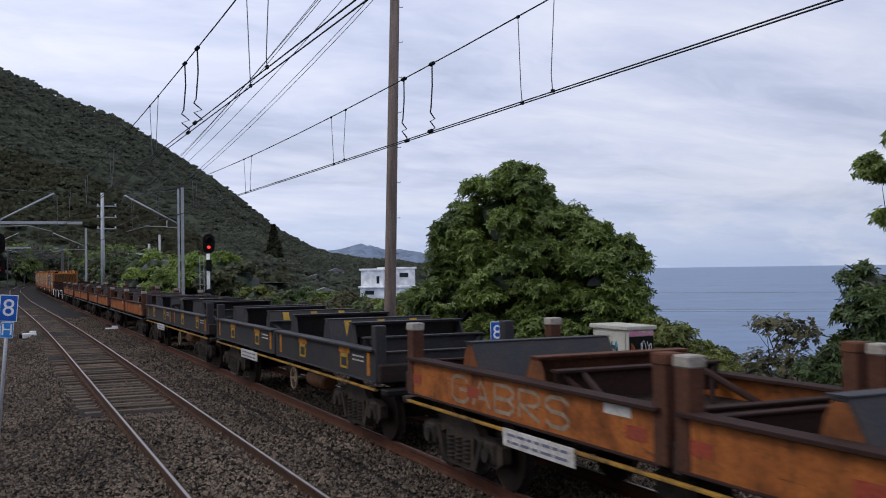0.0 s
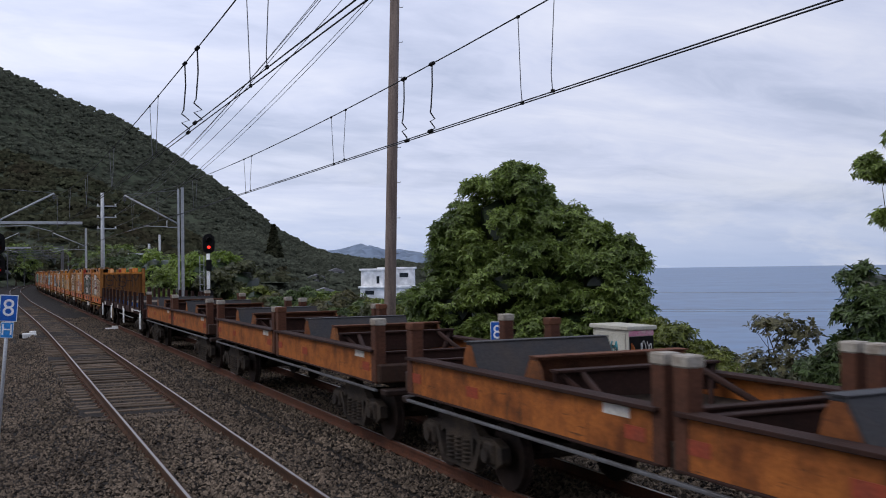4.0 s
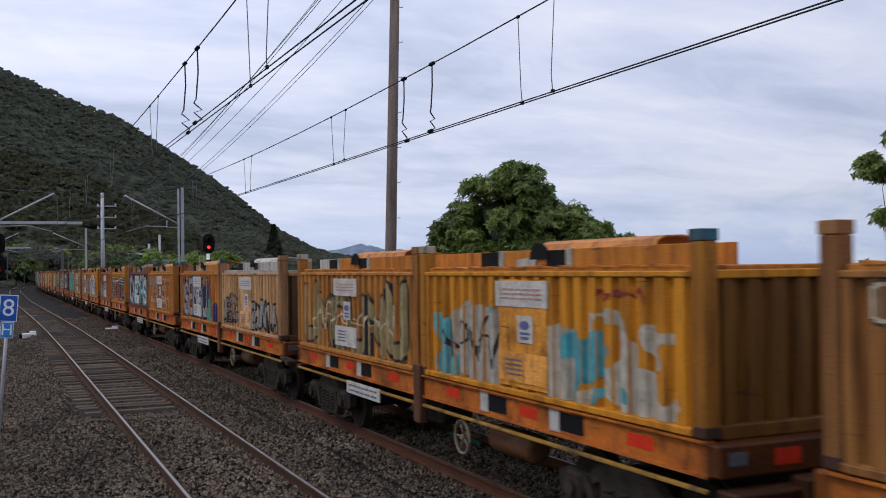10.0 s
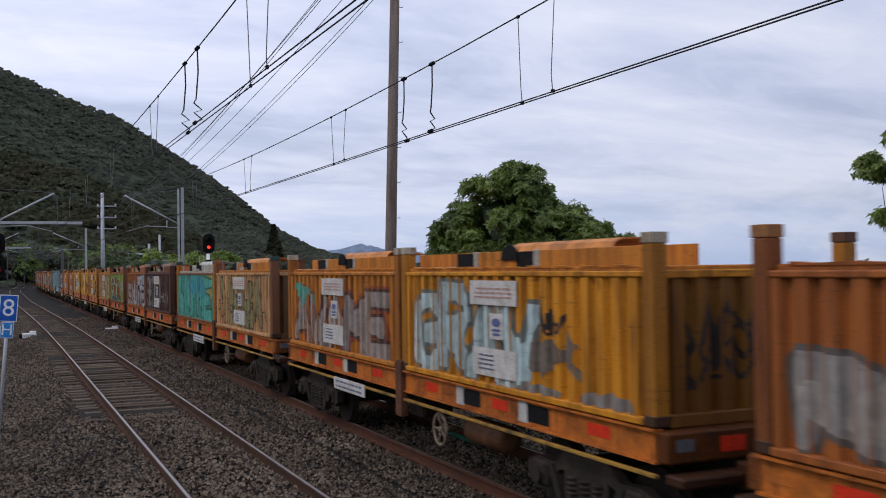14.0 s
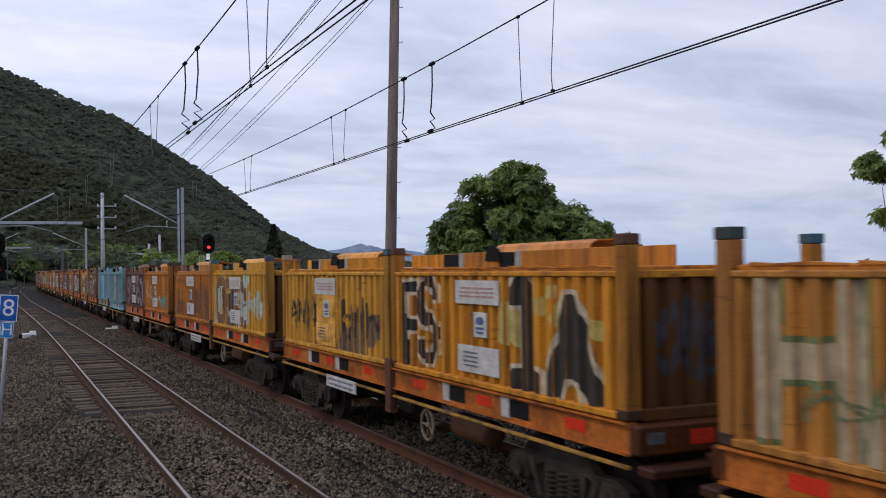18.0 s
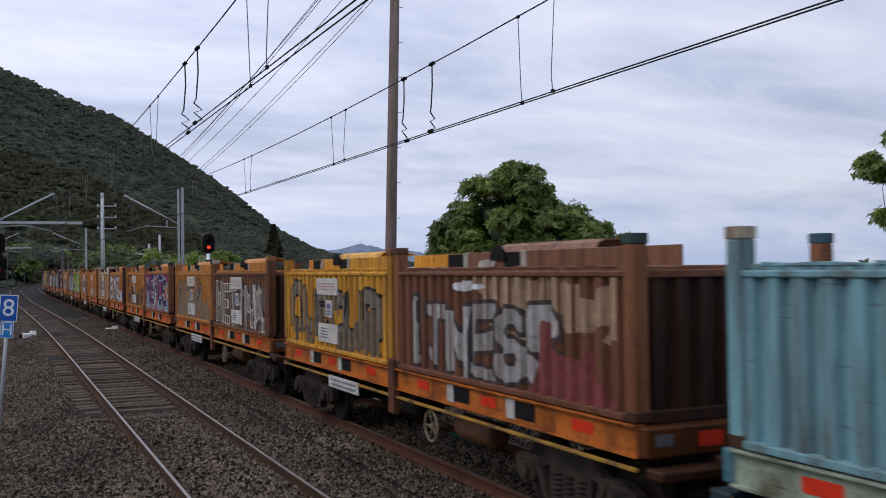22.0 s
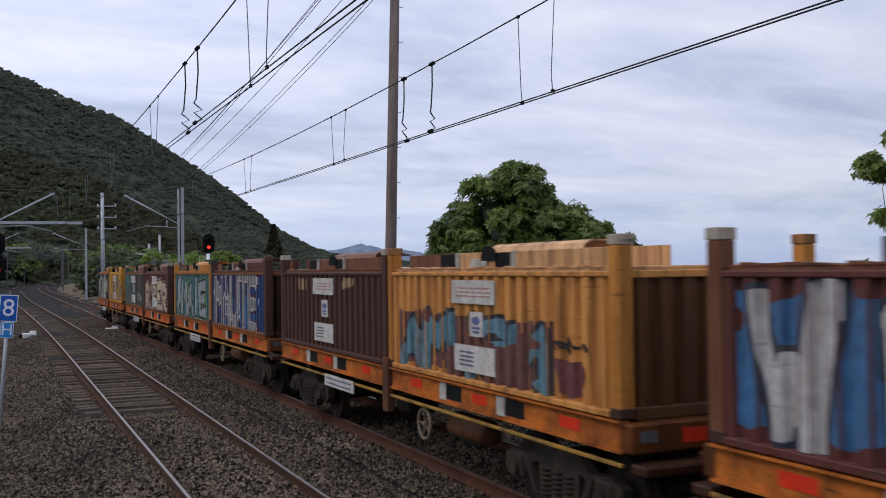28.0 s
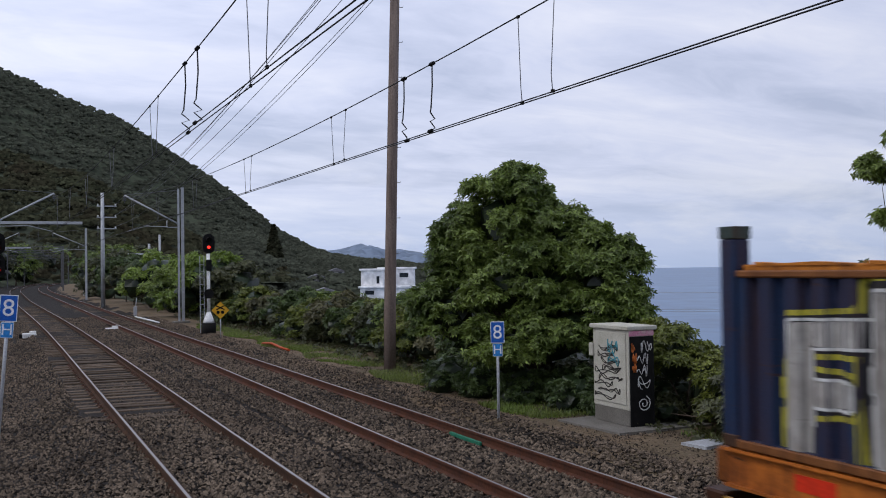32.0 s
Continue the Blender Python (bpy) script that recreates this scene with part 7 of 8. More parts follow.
part("post", Shape().tube([(0, 0, -0.6), (0, 0, 4.4)], 0.085, 12), M["white"], sig2)
lamp_head(sig2, 0.08, 4.05, True)
lamp_head(sig2, 0.08, 3.05, True)

cross = thing("warning_sign", "yellow diamond warning sign with a black crossing symbol", "sign", pose(9.27, 46.2, 0, 0, 0, -12))
part("post", Shape().tube([(0, 0.04, -0.7), (0, 0.04, 1.2)], 0.028, 8), M["galv"], cross)
dia = part("diamond", Shape().prism([(0, 0.53), (0.40, 0.93), (0, 1.33), (-0.40, 0.93)], "y", -0.004, 0.006), M["yellow"], cross, "yellow diamond plate")
part("symbol", Shape().prism([(-0.2, 0.98), (-0.17, 0.94), (0.2, 1.12), (0.17, 1.16)], "y", -0.012, -0.004), M["black"], dia)
part("symbol", Shape().prism([(-0.2, 1.12), (-0.17, 1.16), (0.2, 0.98), (0.17, 0.94)], "y", -0.013, -0.005), M["black"], dia)
for x in (-0.1, 0.1):
    part("symbol", Shape().tube([(x, -0.005, 0.84), (x, -0.012, 0.84)], 0.075, 12), M["black"], dia)

# ---- trackside cabinet on its slab ----
slab = thing("concrete_slab", "weathered concrete slab under the cabinet", "slab", data=Shape().prism([(10.05, 17.2), (10.2, 15.25), (12.3, 15.3), (12.3, 17.4)], "z", -0.6, -0.28).mesh("concrete_slab"), material=M["concrete"])
cab = thing("trackside_cabinet", "cream and black equipment cabinet covered in tags", "cabinet", pose(10.74, 15.72, -0.28))
part("plinth", Shape().box(0.0, 0.55, 0.0, 1.2, 0.0, 0.3, 0.01), M["concrete"], cab, "concrete plinth")
part("body", Shape().box(-0.01, 0.56, -0.005, 1.21, 0.3, 1.80, 0.012), M["cream"], cab, "cream painted steel body")
part("roof", Shape().box(-0.06, 0.62, -0.05, 1.27, 1.80, 1.88, 0.015), M["cream"], cab, "overhanging cabinet roof")
door = part("door", Shape().box(-0.03, -0.01, 0.07, 1.14, 0.4, 1.74, 0.006), M["cream"], cab, "cream door")
part("hinge_box", Shape().box(-0.06, 0.0, 1.16, 1.30, 1.25, 1.5, 0.01), M["cream"], cab)
end = part("end_cover", Shape().box(0.01, 0.545, -0.03, -0.005, 0.0, 1.68, 0.006), M["black"], cab, "black painted end cover")
part("end_cover", Shape().box(0.0, 0.55, -0.025, -0.004, 1.69, 1.79, 0.004), M["pink"], cab, "strip tagged in pink")


def wall_tag(parent, to, width, height, seed, w, colour, n, words):
    """A tag drawn with a spray can on a flat wall: thin raised strokes. to maps across and up to the wall."""
    r = random.Random(seed)
    s = Shape()
    for k in range(n):
        cx, cz = r.uniform(0.15, 0.85) * width, (k + 0.5) / n * height
        a, pts, q1, q2 = r.uniform(0, 6), [], r.uniform(1.6, 2.8), r.uniform(0.4, 0.8)
        for i in range(30):
            a += r.uniform(0.25, 0.5)
            pts.append(to(min(width, max(0, cx + 0.4 * width * math.cos(a * q2 + k))), cz + 0.55 * height / n * math.sin(a * q1) * (0.6 + 0.4 * math.sin(a * 0.7))))
        s.tube(pts, w, 4)
    part("tag", s, M["spray"], parent, words, colour)


wall_tag(door, lambda u, v: (-0.032, 1.12 - u, 0.45 + v), 1.0, 0.6, 3, 0.011, (0.02, 0.02, 0.02), 5, "black tag")
wall_tag(door, lambda u, v: (-0.032, 1.0 - u, 1.0 + v), 0.8, 0.5, 5, 0.011, (0.02, 0.02, 0.02), 4, "black tag")
wall_tag(door, lambda u, v: (-0.033, 0.65 - u, 1.1 + v), 0.5, 0.5, 8, 0.014, (0.05, 0.25, 0.3), 2, "teal tag")
wall_tag(end, lambda u, v: (0.15 + u, -0.032, 0.7 + v), 0.34, 0.9, 9, 0.01, (0.6, 0.6, 0.58), 4, "white tag")
wall_tag(end, lambda u, v: (0.05 + u, -0.032, 1.0 + v), 0.1, 0.55, 12, 0.012, (0.6, 0.16, 0.03), 3, "orange tag")
part("tag", Shape().tube([(0.3 + 0.02 * a / 3 * math.cos(a * 0.6), -0.033, 0.42 + 0.02 * a / 3 * math.sin(a * 0.6)) for a in range(4, 24)], 0.011, 4), M["spray"], end, "white spiral tag", (0.6, 0.6, 0.58))

thing("pit_lid", "pale grey pit lid set in the verge", "pit lid", data=Shape().prism([(10.52, 13.9), (10.62, 13.36), (11.34, 13.55), (11.17, 13.98)], "z", -0.4, -0.265).mesh("pit_lid"), material=M["galv"])
for x, y in ((1.3, 51.9), (5.3, 54.2)):
    b = thing("track_box", "white concrete box between the tracks", "junction box", pose(x, y, -0.34), group="white track boxes")
    part("body", Shape().box(-0.32, 0.32, -0.25, 0.25, 0, 0.22, 0.03), M["white"], b)
    part("cap", Shape().box(0.0, 0.3, -0.12, 0.12, 0.22, 0.32, 0.02), M["white"], b)
    part("side", Shape().box(-0.46, -0.32, -0.18, 0.18, 0.0, 0.2, 0.02), M["black"], b)
thing("green_guard", "green plastic guard lying along the rail", "rail guard", data=Shape().box(7.12, 7.17, 14.7, 15.9, -0.165, -0.10, 0.01).mesh("green_guard"), material=surf("green_plastic", (0.02, 0.15, 0.085), 0.6, scale=5))
scrap = thing("orange_barrier", "fallen orange plastic barrier on the grass", "barrier", pose(9.85, 38.6, -0.28))
part("bar", Shape().tube([(0, 2.0, 0.02), (0.02, 0.6, 0.12), (0, -0.9, 0.05), (0.05, -1.9, 0.02)], 0.05, 8), surf("orange_plastic", (0.4, 0.07, 0.02), 0.6, scale=5), scrap)
gantry = thing("substation_gantry", "small galvanised steel gantry beyond the bushes", "gantry")
for x, y, z in ((17.2, 151.0, 5.5), (19.9, 150.0, 6.8), (21.3, 149.4, 8.1)):
    part("post", Shape().tube([(x, y, -3), (x, y, z)], 0.16, 8), M["galv"], gantry)
part("beam", Shape().box(-2.4, 2.4, -0.12, 0.12, -0.15, 0.15, 0.02), M["galv"], gantry, at=pose(19.2, 150.3, 5.3, 0, 0, -24))
part("beam", Shape().box(-2.4, 2.4, -0.08, 0.08, -0.1, 0.1, 0.02), M["galv"], gantry, at=pose(19.2, 150.3, 4.5, 0, 0, -24))
marker = thing("marker_post", "white painted marker post beside the far track", "post", pose(10.4, 142.0, -0.3))
part("post", Shape().tube([(0, 0, -0.2), (0, 0, 1.1), (0, 0, 1.35)], [0.16, 0.16, 0.06], 10), M["white"], marker)
trap = thing("cable_post", "small grey post beside the track", "post", pose(8.95, 75.0, -0.4))
part("post", Shape().box(-0.12, 0.12, -0.1, 0.1, 0, 0.65, 0.02), M["galv"], trap)
part("aerial", Shape().tube([(0.02, 0, 0.6), (0.1, 0, 1.3)], 0.025, 6), M["galv"], trap)
thing("white_pipe", "white pipe lying on the ballast shoulder", "pipe", data=Shape().tube([(8.6, 72, -0.36), (8.75, 66, -0.34), (8.9, 63, -0.36)], 0.06, 6).mesh("white_pipe"), material=M["white"])

# ---- plants: leaves in rosettes round lobes, over limbs ----
def leaves(lobes, count, size, seed, droop=0.15, per=6, inner=0.62, narrow=0.28):
    """Leaf blades in whorls, spread over the outer part of ellipsoid lobes (x, y, z, rx, ry, rz)."""
    rs = np.random.RandomState(seed)
    lob = np.array(lobes, float)
    area = (lob[:, 3] * lob[:, 5]) ** 1.0
    pick = rs.choice(len(lob), count, p=area / area.sum())
    d = rs.normal(size=(count, 3))
    d /= np.linalg.norm(d, axis=1)[:, None]
    d[:, 2] = np.where(d[:, 2] < -0.35, -d[:, 2] * 0.7, d[:, 2])
    bump = 1 + 0.16 * np.sin(d[:, 0] * 5 + seed + pick) * np.sin(d[:, 2] * 6 + pick * 2) + 0.1 * np.sin(d[:, 1] * 9 + pick)
    r = (inner + (1.04 - inner) * rs.rand(count) ** 0.55) * bump
    c = lob[pick, :3] + d * lob[pick, 3:] * r[:, None]
    axis = d * 0.8 + np.array([0, 0, 0.75]) + rs.normal(0, 0.4, (count, 3))
    axis /= np.linalg.norm(axis, axis=1)[:, None]
    t1 = np.cross(axis, rs.normal(size=(count, 3)))
    t1 /= np.linalg.norm(t1, axis=1)[:, None] + 1e-9
    t2 = np.cross(axis, t1)
    k = np.arange(per)
    ang = k[None] * (2 * math.pi / per) + rs.uniform(0, 6.28, (count, 1)) + rs.normal(0, 0.2, (count, per))
    way = np.cos(ang)[..., None] * t1[:, None] + np.sin(ang)[..., None] * t2[:, None]
    way = way + axis[:, None] * rs.uniform(-droop, 0.35, (count, per, 1))
    way /= np.linalg.norm(way, axis=2)[..., None]
    side = np.cross(way, axis[:, None])
    side /= np.linalg.norm(side, axis=2)[..., None] + 1e-9
    ln = size * rs.uniform(0.6, 1.25, (count, per, 1))
    b = np.repeat(c[:, None], per, 1)
    mid = b + way * ln * 0.5 + axis[:, None] * ln * 0.06
    tip = b + way * ln - np.array([0, 0, 1]) * ln * 0.07
    v = np.stack([b, mid + side * ln * narrow, tip, mid - side * ln * narrow], 2).reshape(-1, 3)
    f = np.arange(len(v)).reshape(-1, 4)
    return v, f


def tufts(lobes, count, size, seed):
    """Small lobes set over the outside of large ones, leaving hollows between them."""
    rs = np.random.RandomState(seed + 500)
    lob = np.array(lobes, float)
    area = lob[:, 3] * lob[:, 5]
    out = []
    while len(out) < count:
        i = rs.choice(len(lob), p=area / area.sum())
        d = rs.normal(size=3)
        d /= np.linalg.norm(d)
        if d[2] < -0.5:
            continue
        c = lob[i, :3] + d * lob[i, 3:] * rs.uniform(0.70, 0.97)
        inside = (((c - lob[:, :3]) / lob[:, 3:]) ** 2).sum(1)
        inside[i] = 9
        if inside.min() < 0.3:
            continue
        r = size * rs.uniform(0.65, 1.35)
        out.append((*c, r, r, r * rs.uniform(0.6, 0.85)))
    return out


def limbs(base, lobes, seed, r0):
    """A tapered trunk that forks to the middle of each lobe, with a few twigs."""
    rnd = random.Random(seed)
    s = Shape()
    base = Vector(base)
    top = Vector((sum(l[0] for l in lobes) / len(lobes), sum(l[1] for l in lobes) / len(lobes), max(base.z + 0.4, min(l[2] for l in lobes))))
    fork = base.lerp(top, 0.55)
    s.tube([base - Vector((0, 0, 0.25)), base.lerp(fork, 0.5) + Vector((rnd.uniform(-0.1, 0.1), rnd.uniform(-0.1, 0.1), 0)), fork], [r0 * 1.3, r0, r0 * 0.8], 8)
    for l in lobes:
        end = Vector(l[:3])
        mid = fork.lerp(end, 0.5) + Vector((rnd.uniform(-0.2, 0.2), rnd.uniform(-0.2, 0.2), rnd.uniform(0, 0.2)))
        s.tube([fork, mid, end], [r0 * 0.6, r0 * 0.4, r0 * 0.15], 6)
        for k in range(4):
            s.tube([mid.lerp(end, k / 4), end + Vector((rnd.uniform(-1, 1) * l[3], rnd.uniform(-1, 1) * l[4], rnd.uniform(-0.3, 1) * l[5])) * 0.7], [r0 * 0.2, r0 * 0.05], 4)
    return s


def plant(name, words, category, base, lobes, count, size, material, seed, r0=0.08, core=0.62, group="", droop=0.15, inner=0.62, narrow=0.28, tuft=0, tuft_size=0.3):
    p = thing(name, words, category, group=group)
    part("trunk", limbs(base, lobes, seed, r0), M["bark"], p, "brown branching trunk")
    v, f = leaves(tufts(lobes, tuft, tuft_size, seed) if tuft else lobes, count, size, seed, droop, inner=inner, narrow=narrow)
    me = array_mesh("crown", v, f)
    part("crown", me, material, p, "leafy crown")
    # Dark lumpy balls fill the lobes, imitating the shaded inside of the crown.
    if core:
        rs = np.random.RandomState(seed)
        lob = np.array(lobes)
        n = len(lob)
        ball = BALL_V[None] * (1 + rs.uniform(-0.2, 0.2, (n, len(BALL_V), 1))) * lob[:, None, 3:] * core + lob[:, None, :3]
        part("inner_foliage", array_mesh("inner_foliage", ball.reshape(-1, 3), (BALL_F[None] + (np.arange(n) * len(BALL_V))[:, None, None]).reshape(-1, 3)), M["leaf_shade"], p, "dark filler balls for the shaded inside of the crown")
    return p


# Near-black green: the shade inside the crowns is put into this colour.
M["leaf_shade"] = leafy("crown_shade", (0.016, 0.028, 0.009), (0.009, 0.016, 0.006), scale=3, glow=0.1)
M["leaf_dark"] = leafy("dark_shrub_leaves", (0.075, 0.11, 0.03), (0.03, 0.05, 0.016))
M["leaf_twig"] = leafy("brownish_shrub_leaves", (0.12, 0.11, 0.05), (0.05, 0.055, 0.024))
M["leaf_yellow"] = leafy("yellow_green_leaves", (0.15, 0.17, 0.03), (0.06, 0.085, 0.02))

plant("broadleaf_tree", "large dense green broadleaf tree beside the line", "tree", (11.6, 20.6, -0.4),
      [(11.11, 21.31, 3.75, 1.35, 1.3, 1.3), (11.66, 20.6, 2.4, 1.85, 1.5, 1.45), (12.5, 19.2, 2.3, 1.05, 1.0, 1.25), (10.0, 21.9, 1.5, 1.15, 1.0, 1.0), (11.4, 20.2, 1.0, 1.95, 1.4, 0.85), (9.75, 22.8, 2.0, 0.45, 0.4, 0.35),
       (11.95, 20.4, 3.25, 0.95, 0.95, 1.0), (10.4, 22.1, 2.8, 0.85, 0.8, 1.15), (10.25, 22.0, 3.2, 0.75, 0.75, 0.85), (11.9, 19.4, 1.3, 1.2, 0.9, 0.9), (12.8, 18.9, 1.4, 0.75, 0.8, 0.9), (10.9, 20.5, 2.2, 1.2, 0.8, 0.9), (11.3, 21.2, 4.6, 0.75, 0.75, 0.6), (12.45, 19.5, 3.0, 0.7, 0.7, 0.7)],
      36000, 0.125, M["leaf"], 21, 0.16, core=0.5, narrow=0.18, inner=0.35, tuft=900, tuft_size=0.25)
plant("edge_tree", "green tree with drooping clumps of leaves at the verge", "tree", (12.6, 10.6, -0.6),
      [(12.3, 10.9, 4.15, 0.5, 0.5, 0.5), (12.5, 10.4, 3.9, 0.6, 0.6, 0.8), (12.25, 10.95, 3.25, 0.28, 0.3, 0.25), (12.7, 10.2, 2.8, 0.7, 0.7, 0.8)], 6500, 0.1, M["leaf"], 22, 0.05, core=0, inner=0.1, droop=0.4, narrow=0.18, tuft=120, tuft_size=0.17)
plant("verge_shrub", "dark green leafy shrub on the verge", "shrub", (11.8, 10.7, -0.5),
      [(11.75, 10.75, 1.6, 0.65, 0.6, 0.8), (11.75, 11.2, 1.1, 0.9, 0.6, 0.5), (11.8, 10.95, 2.35, 0.42, 0.42, 0.35), (11.9, 10.2, 1.2, 0.8, 0.8, 1.0)], 4600, 0.12, M["leaf_dark"], 23, 0.06, narrow=0.18, tuft=95, tuft_size=0.2)
plant("sparse_shrub", "thin twiggy shrub with brownish leaves", "shrub", (11.6, 12.6, -0.5),
      [(11.45, 12.5, 1.65, 0.45, 0.4, 0.3), (11.3, 12.7, 1.75, 0.3, 0.3, 0.2), (11.75, 12.4, 1.5, 0.4, 0.4, 0.4), (11.6, 12.3, 1.0, 0.5, 0.5, 0.5), (11.2, 12.8, 1.1, 0.3, 0.3, 0.3)], 420, 0.085, M["leaf_twig"], 24, 0.035, core=0, inner=0.3)
plant("verge_shrub", "yellow-green shrub behind the trackside cabinet", "shrub", (12.3, 16.4, -0.5),
      [(12.2, 16.2, 0.85, 0.65, 0.65, 0.6), (12.1, 15.0, 0.5, 0.6, 0.6, 0.6), (12.4, 17.2, 0.9, 0.6, 0.7, 0.65), (12.0, 14.3, 0.15, 0.6, 0.6, 0.45)], 3000, 0.11, M["leaf_yellow"], 25, 0.04, narrow=0.2, tuft=70, tuft_size=0.22)
plant("verge_shrub", "dark tangled shrub along the verge", "shrub", (11.9, 12.9, -0.5),
      [(11.9, 13.0, 0.35, 0.8, 0.9, 0.7), (12.0, 11.8, 0.6, 0.8, 0.8, 0.7), (12.2, 14.2, 0.1, 0.9, 0.9, 0.6), (11.7, 15.9, -0.1, 0.3, 0.5, 0.25), (12.6, 10.5, 0.4, 0.9, 0.9, 0.9), (12.6, 15.6, 0.3, 0.5, 0.9, 0.7)], 3600, 0.12, M["leaf_dull"], 26, 0.04, narrow=0.2, tuft=90, tuft_size=0.25)

for i, (x, y) in enumerate(((13.6, 17.5), (13.9, 20.0), (13.8, 22.5), (13.4, 24.8), (13.9, 15.2))):
    plant("verge_shrub", "dark tangled shrub behind the large tree", "shrub", (x, y, ground_z(x, y)), [(x, y, 0.0, 1.3, 1.4, 0.8), (x - 0.4, y + 0.6, -0.4, 1.0, 1.0, 0.7), (x + 0.3, y - 0.8, -0.3, 1.0, 1.0, 0.7)], 900, 0.15, M["leaf_dull"], 40 + i, 0.04, core=0.8)

for i, (x, y, r) in enumerate(((11.3, 18.6, 0.55), (11.6, 17.7, 0.5), (10.9, 20.2, 0.6), (10.6, 21.6, 0.6), (10.3, 23.0, 0.65), (11.9, 19.6, 0.7), (11.6, 22.0, 0.8), (11.0, 24.2, 0.8))):
    plant("verge_shrub", "dark low shrub under the large tree", "shrub", (x, y, ground_z(x, y)), [(x, y, 0.0, r, r, 0.5), (x + 0.3, y + 0.35, -0.1, r, r, 0.4), (x - 0.25, y - 0.3, -0.15, r * 0.8, r * 0.8, 0.35)], 1300, 0.1, M["leaf_dark"], 80 + i, 0.03, core=0.75, narrow=0.2, tuft=45, tuft_size=0.17)

# the hedge of scrub and young trees between the line and the village
rnd = random.Random(5)
kinds = [("leaf_dull", "dull green scrub bush beside the railway"), ("leaf", "dark green bush beside the railway"), ("leaf_bright", "bright green young tree beside the railway"), ("leaf_dark", "dark shaded bush beside the railway"), ("leaf_twig", "brownish twiggy bush beside the railway"), ("leaf_yellow", "yellow-green bush beside the railway")]
row = []
for i in range(16):
    y = 23.5 + i * 2.3
    row.append((12.4 + 0.01 * y + rnd.uniform(-0.3, 0.4), y, 1.5 + 0.004 * (y - 25) + rnd.uniform(-0.25, 0.3), 1.1, ("leaf_dull", "leaf_dark", "leaf_twig", "leaf_yellow", "leaf_dark")[i % 5]))
for i in range(9):
    y = 33 + i * 3.4
    row.append((13.4 + rnd.uniform(-0.4, 0.6), y, 1.35 + rnd.uniform(-0.3, 0.35), 1.3, ("leaf", "leaf_yellow", "leaf_dull")[i % 3]))
for i, (x, y, h, r) in enumerate(((12.6, 66, 4.0, 2.2), (12.4, 70, 3.7, 2.0), (12.8, 58, 3.1, 1.7), (11.9, 84, 4.3, 2.3), (12.4, 90, 4.0, 2.3), (11.6, 98, 3.4, 2.0), (13.0, 77, 3.2, 2.2), (12.0, 108, 4.6, 2.4), (12.2, 122, 5.0, 2.8), (12.8, 138, 5.0, 3.0), (13.0, 152, 5.4, 3.2))):
    row.append((x, y, h, r, "leaf_bright" if i in (0, 1, 3) else ("leaf", "leaf_dark", "leaf_dull")[i % 3]))
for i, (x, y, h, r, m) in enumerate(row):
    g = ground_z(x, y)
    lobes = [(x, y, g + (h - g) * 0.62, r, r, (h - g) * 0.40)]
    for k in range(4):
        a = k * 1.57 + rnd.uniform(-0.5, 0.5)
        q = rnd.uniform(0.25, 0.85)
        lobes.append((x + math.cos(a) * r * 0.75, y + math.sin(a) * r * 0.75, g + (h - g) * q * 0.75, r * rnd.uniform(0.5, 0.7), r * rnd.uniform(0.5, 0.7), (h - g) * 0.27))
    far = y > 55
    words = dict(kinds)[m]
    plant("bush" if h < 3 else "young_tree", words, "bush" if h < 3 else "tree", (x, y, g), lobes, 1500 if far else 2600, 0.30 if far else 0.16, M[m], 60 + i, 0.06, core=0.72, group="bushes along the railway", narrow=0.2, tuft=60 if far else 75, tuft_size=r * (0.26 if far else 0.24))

# trees on the inland side and round the bend
for i, (x, y, h, r, m) in enumerate(((-9, 150, 9, 5, "leaf_dark"), (-14, 175, 13, 7, "leaf_dark"), (-8, 200, 9, 5, "leaf_dull"), (-16, 215, 16, 7, "leaf_dull"), (-6, 235, 9, 5, "leaf_dark"), (-2, 262, 10, 5.5, "leaf_dull"), (4, 290, 12, 6, "leaf"), (-8, 280, 16, 7, "leaf_dull"), (9, 318, 12, 6.5, "leaf_dull"),
                                   (16, 342, 13, 6.5, "leaf"), (26, 352, 13, 7, "leaf_dull"), (36, 352, 13, 7, "leaf"), (24, 250, 9, 5, "leaf_dull"), (21, 215, 8, 4.5, "leaf"), (17, 185, 7, 4, "leaf_dull"), (30, 285, 11, 6, "leaf"), (15.5, 168, 6.5, 3.5, "leaf"), (40, 318, 12, 7, "leaf_dull"))):
    g = ground_z(x, y)
    lobes = [(x, y, g + h * 0.62, r * 0.75, r * 0.75, h * 0.33)]
    for k in range(6):
        a = k * 1.05 + rnd.uniform(-0.4, 0.4)
        lobes.append((x + math.cos(a) * r * 0.6, y + math.sin(a) * r * 0.6, g + h * rnd.uniform(0.2, 0.7), r * rnd.uniform(0.35, 0.55), r * rnd.uniform(0.35, 0.55), h * 0.2))
    plant("roadside_tree", "dark leafy tree near the bend in the line", "tree", (x, y, g), lobes, 1500, 0.62, M[m], 130 + i, 0.2, core=0.8, tuft=70, tuft_size=r * 0.24, narrow=0.22, group="trees round the bend")

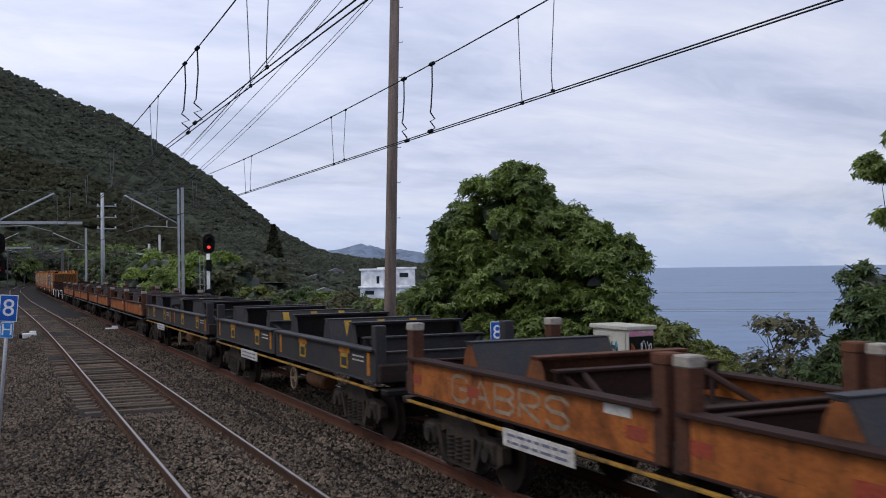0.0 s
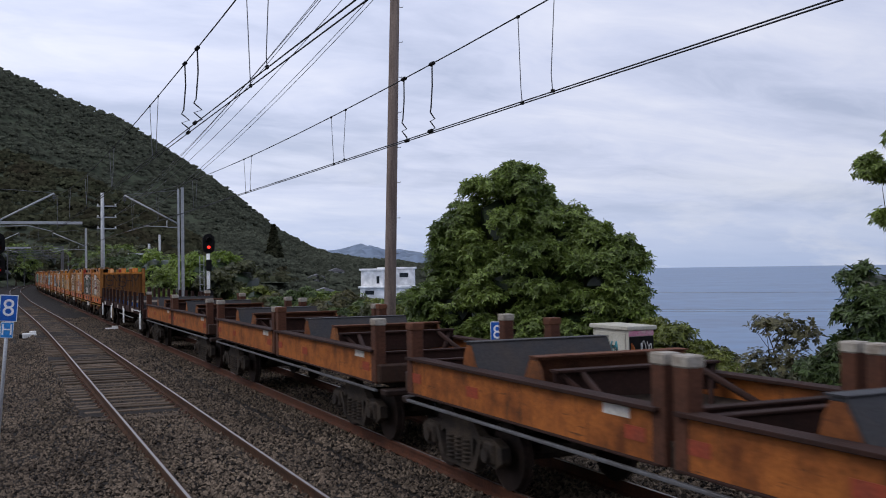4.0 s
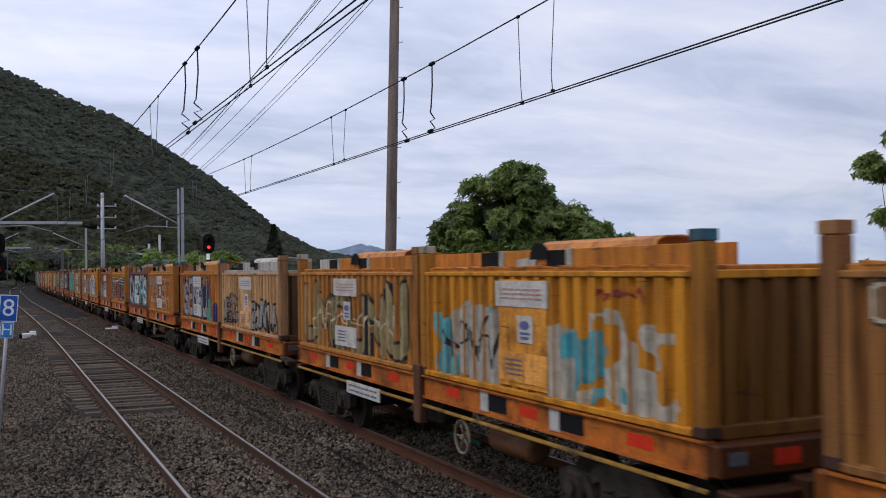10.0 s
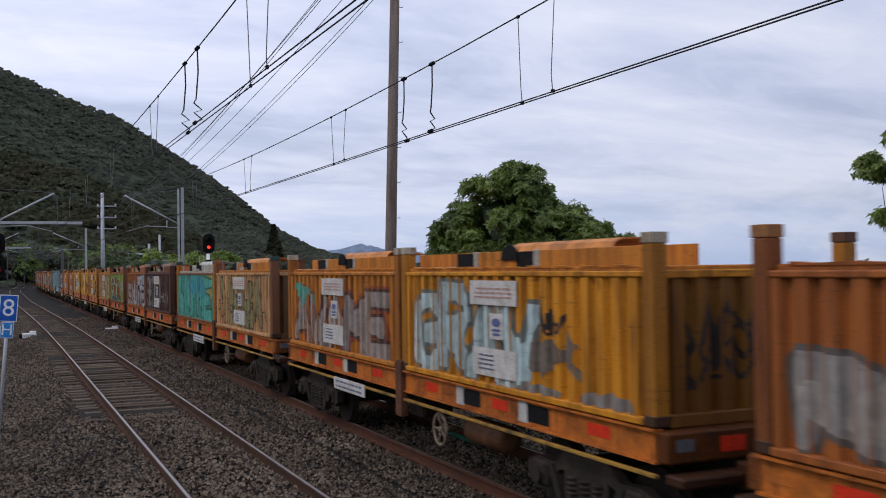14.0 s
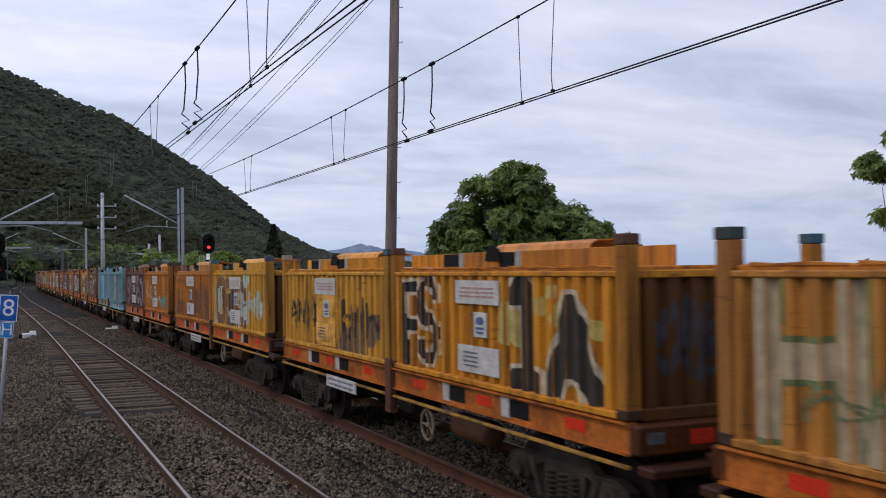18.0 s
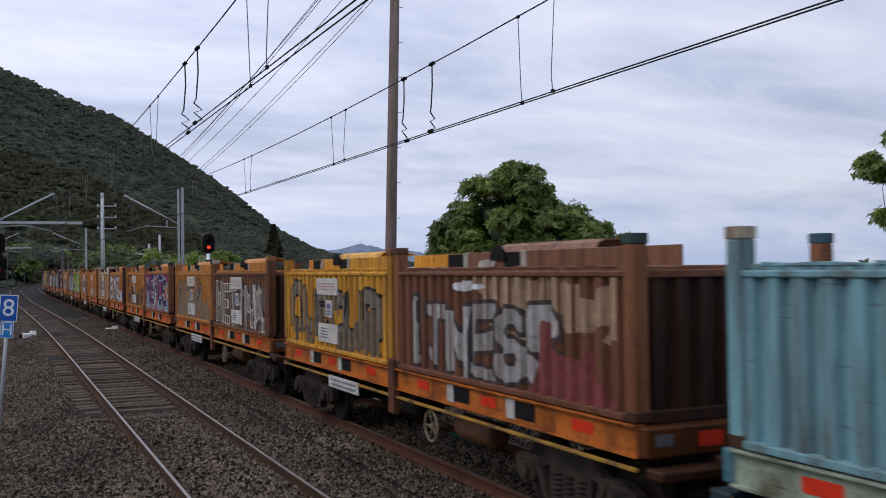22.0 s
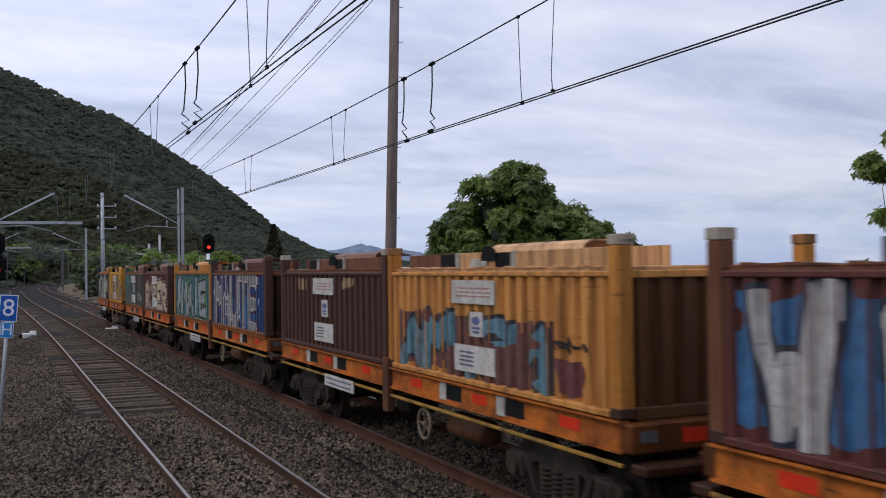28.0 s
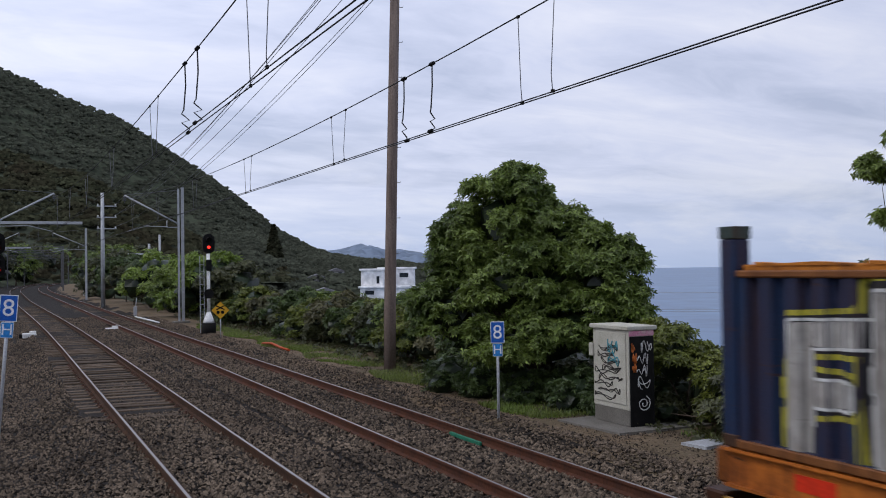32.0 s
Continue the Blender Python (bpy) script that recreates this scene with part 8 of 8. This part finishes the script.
# grass on the verge
rs = np.random.RandomState(9)
n = 60000
y = 12 + 46 * rs.rand(n) ** 1.3
x = 9.95 + 0.3 * np.sin(y * 0.9) + np.abs(rs.normal(0.3, 0.7, n))
keep = np.array([noise.noise(Vector((a * 0.8, b * 0.5, 3))) for a, b in zip(x, y)]) > -0.18
keep &= ~((y < 17.6) & (y > 14.9) & (x < 12.4))
keep &= (y > 15) | (x > 11.2)
x, y = x[keep], y[keep]
z = np.array([ground_z(a, b) for a, b in zip(x, y)])
n = len(x)
a = rs.uniform(0, 6.28, n)
h = rs.uniform(0.03, 0.13, n)
w = 0.012
dx, dy = np.cos(a), np.sin(a)
v = np.stack([np.stack([x - dy * w, y + dx * w, z - 0.02], 1), np.stack([x + dy * w, y - dx * w, z - 0.02], 1), np.stack([x + dx * h * 0.6, y + dy * h * 0.6, z + h], 1)], 1).reshape(-1, 3)
thing("verge_grass", "patchy green and straw-coloured grass on the verge", "grass", kind="stuff", data=array_mesh("verge_grass", v, np.arange(len(v)).reshape(-1, 3)), material=M["grass"])
# dry litter and low weeds under the hedge
n = 9000
y = 12 + 60 * rs.rand(n)
x = 10.4 + rs.rand(n) * 2.2
z = np.array([ground_z(p, q) for p, q in zip(x, y)])
lv, lf = leaves([(a + 0.6, b, c + 0.05, 0.1, 0.1, 0.05) for a, b, c in zip(x[:1500], y[:1500], z[:1500])], 3500, 0.12, 77, per=4)
thing("undergrowth", "low weeds and leaf litter under the bushes", "undergrowth", kind="stuff", data=array_mesh("undergrowth", lv, lf), material=M["leaf_dull"])

# ---- houses of the village ----
def house(words, x, y, z, w, d, h, turn, roof, wins, wall="house_white"):
    b = thing("house", words, "house", pose(x, y, z, 0, 0, turn), group="village houses")
    part("wall", Shape().box(-w / 2, w / 2, -d / 2, d / 2, -6, h, 0.05), M[wall], b)
    if roof == "flat":
        part("roof", Shape().box(-w / 2 - 0.3, w / 2 + 0.3, -d / 2 - 0.3, d / 2 + 0.3, h, h + 0.35, 0.05), M["house_white"], b, "flat white roof slab")
    else:
        part("roof", Shape().prism([(-w / 2 - 0.4, h), (w / 2 + 0.4, h), (0, h + w * 0.2)], "y", -d / 2 - 0.4, d / 2 + 0.4), M["roof"], b, "grey pitched roof")
    for u, vz, ww, hh in wins:
        win = part("window", Shape().box(u - ww / 2, u + ww / 2, -d / 2 - 0.05, -d / 2 + 0.02, vz, vz + hh), M["window"], b, "dark window")
        part("frame", Shape().box(u - ww / 2 - 0.08, u + ww / 2 + 0.08, -d / 2 - 0.08, -d / 2 - 0.05, vz - 0.1, vz), M[wall], win)
    return b


house("white flat-roofed modern house", 61.6, 170.0, -1.5, 3.8, 8, 3.9, -24, "flat", [(1.1, 1.6, 0.5, 1.3)])
house("white flat-roofed wing of the modern house", 67.4, 173.0, -1.5, 6.4, 8, 4.1, -24, "flat", [(1.4, 2.6, 1.6, 0.8)])
house("low white terrace of the modern house", 63.2, 165.6, -2.6, 10.5, 3, 1.9, -24, "flat", [(-3.6, 0.8, 1.6, 0.7)])
house("small pale house with a grey roof", 55.5, 180.0, -3.0, 3.4, 5, 1.7, -15, "pitched", [(-0.9, 0.4, 1.0, 1.0), (0.9, 0.4, 1.0, 1.0)], "house_dull")
for i, (x, y, z, w) in enumerate(((82.4, 346, -0.5, 6), (101.4, 338, -2.0, 7), (118, 430, 3.0, 6), (132, 420, 1.5, 7), (128, 470, 4.0, 7), (146, 520, 4.5, 8), (97, 410, 1.0, 6), (156, 500, 2.0, 7), (134, 560, 7.0, 7), (122, 380, 0.0, 7), (160, 540, 4.0, 8))):
    house("pale hillside house with a grey roof", x, y, z - 0.6, w * 0.85, 8, 2.6, -20 + 7 * (i % 4), "pitched", [(-w * 0.25, 1.0, 1.4, 1.2), (w * 0.2, 1.0, 1.6, 1.2)], "house_dull")
# a tall dark pine on the slope
pine = thing("pine_tree", "tall dark pine standing above the wooded slope", "tree")
px, py, pz = 106.0, 415.0, 4.0
part("trunk", Shape().tube([(px, py, pz - 3), (px, py, pz + 17)], [0.5, 0.1], 8), M["bark"], pine)
lv, lf = leaves([(px, py, pz + 2 + 1.5 * k, 4.2 - 0.36 * k, 4.2 - 0.36 * k, 0.9) for k in range(11)], 1500, 1.1, 200)
part("crown", array_mesh("crown", lv, lf), M["near_forest"], pine, "layered dark crown")



def motions():
    """The train runs towards and past the camera; every wagon and load follows the curve of the line."""
    ts, ss = [t for t, _ in RUN], [s for _, s in RUN]
    for ob, middle, along in MOVING:
        rows = []
        for i in range(33):
            y = middle - float(np.interp(i, ts, ss))
            rows.append((float(i), running(y) @ pose(0, along, 0)))
        walk(ob, rows)


motions()
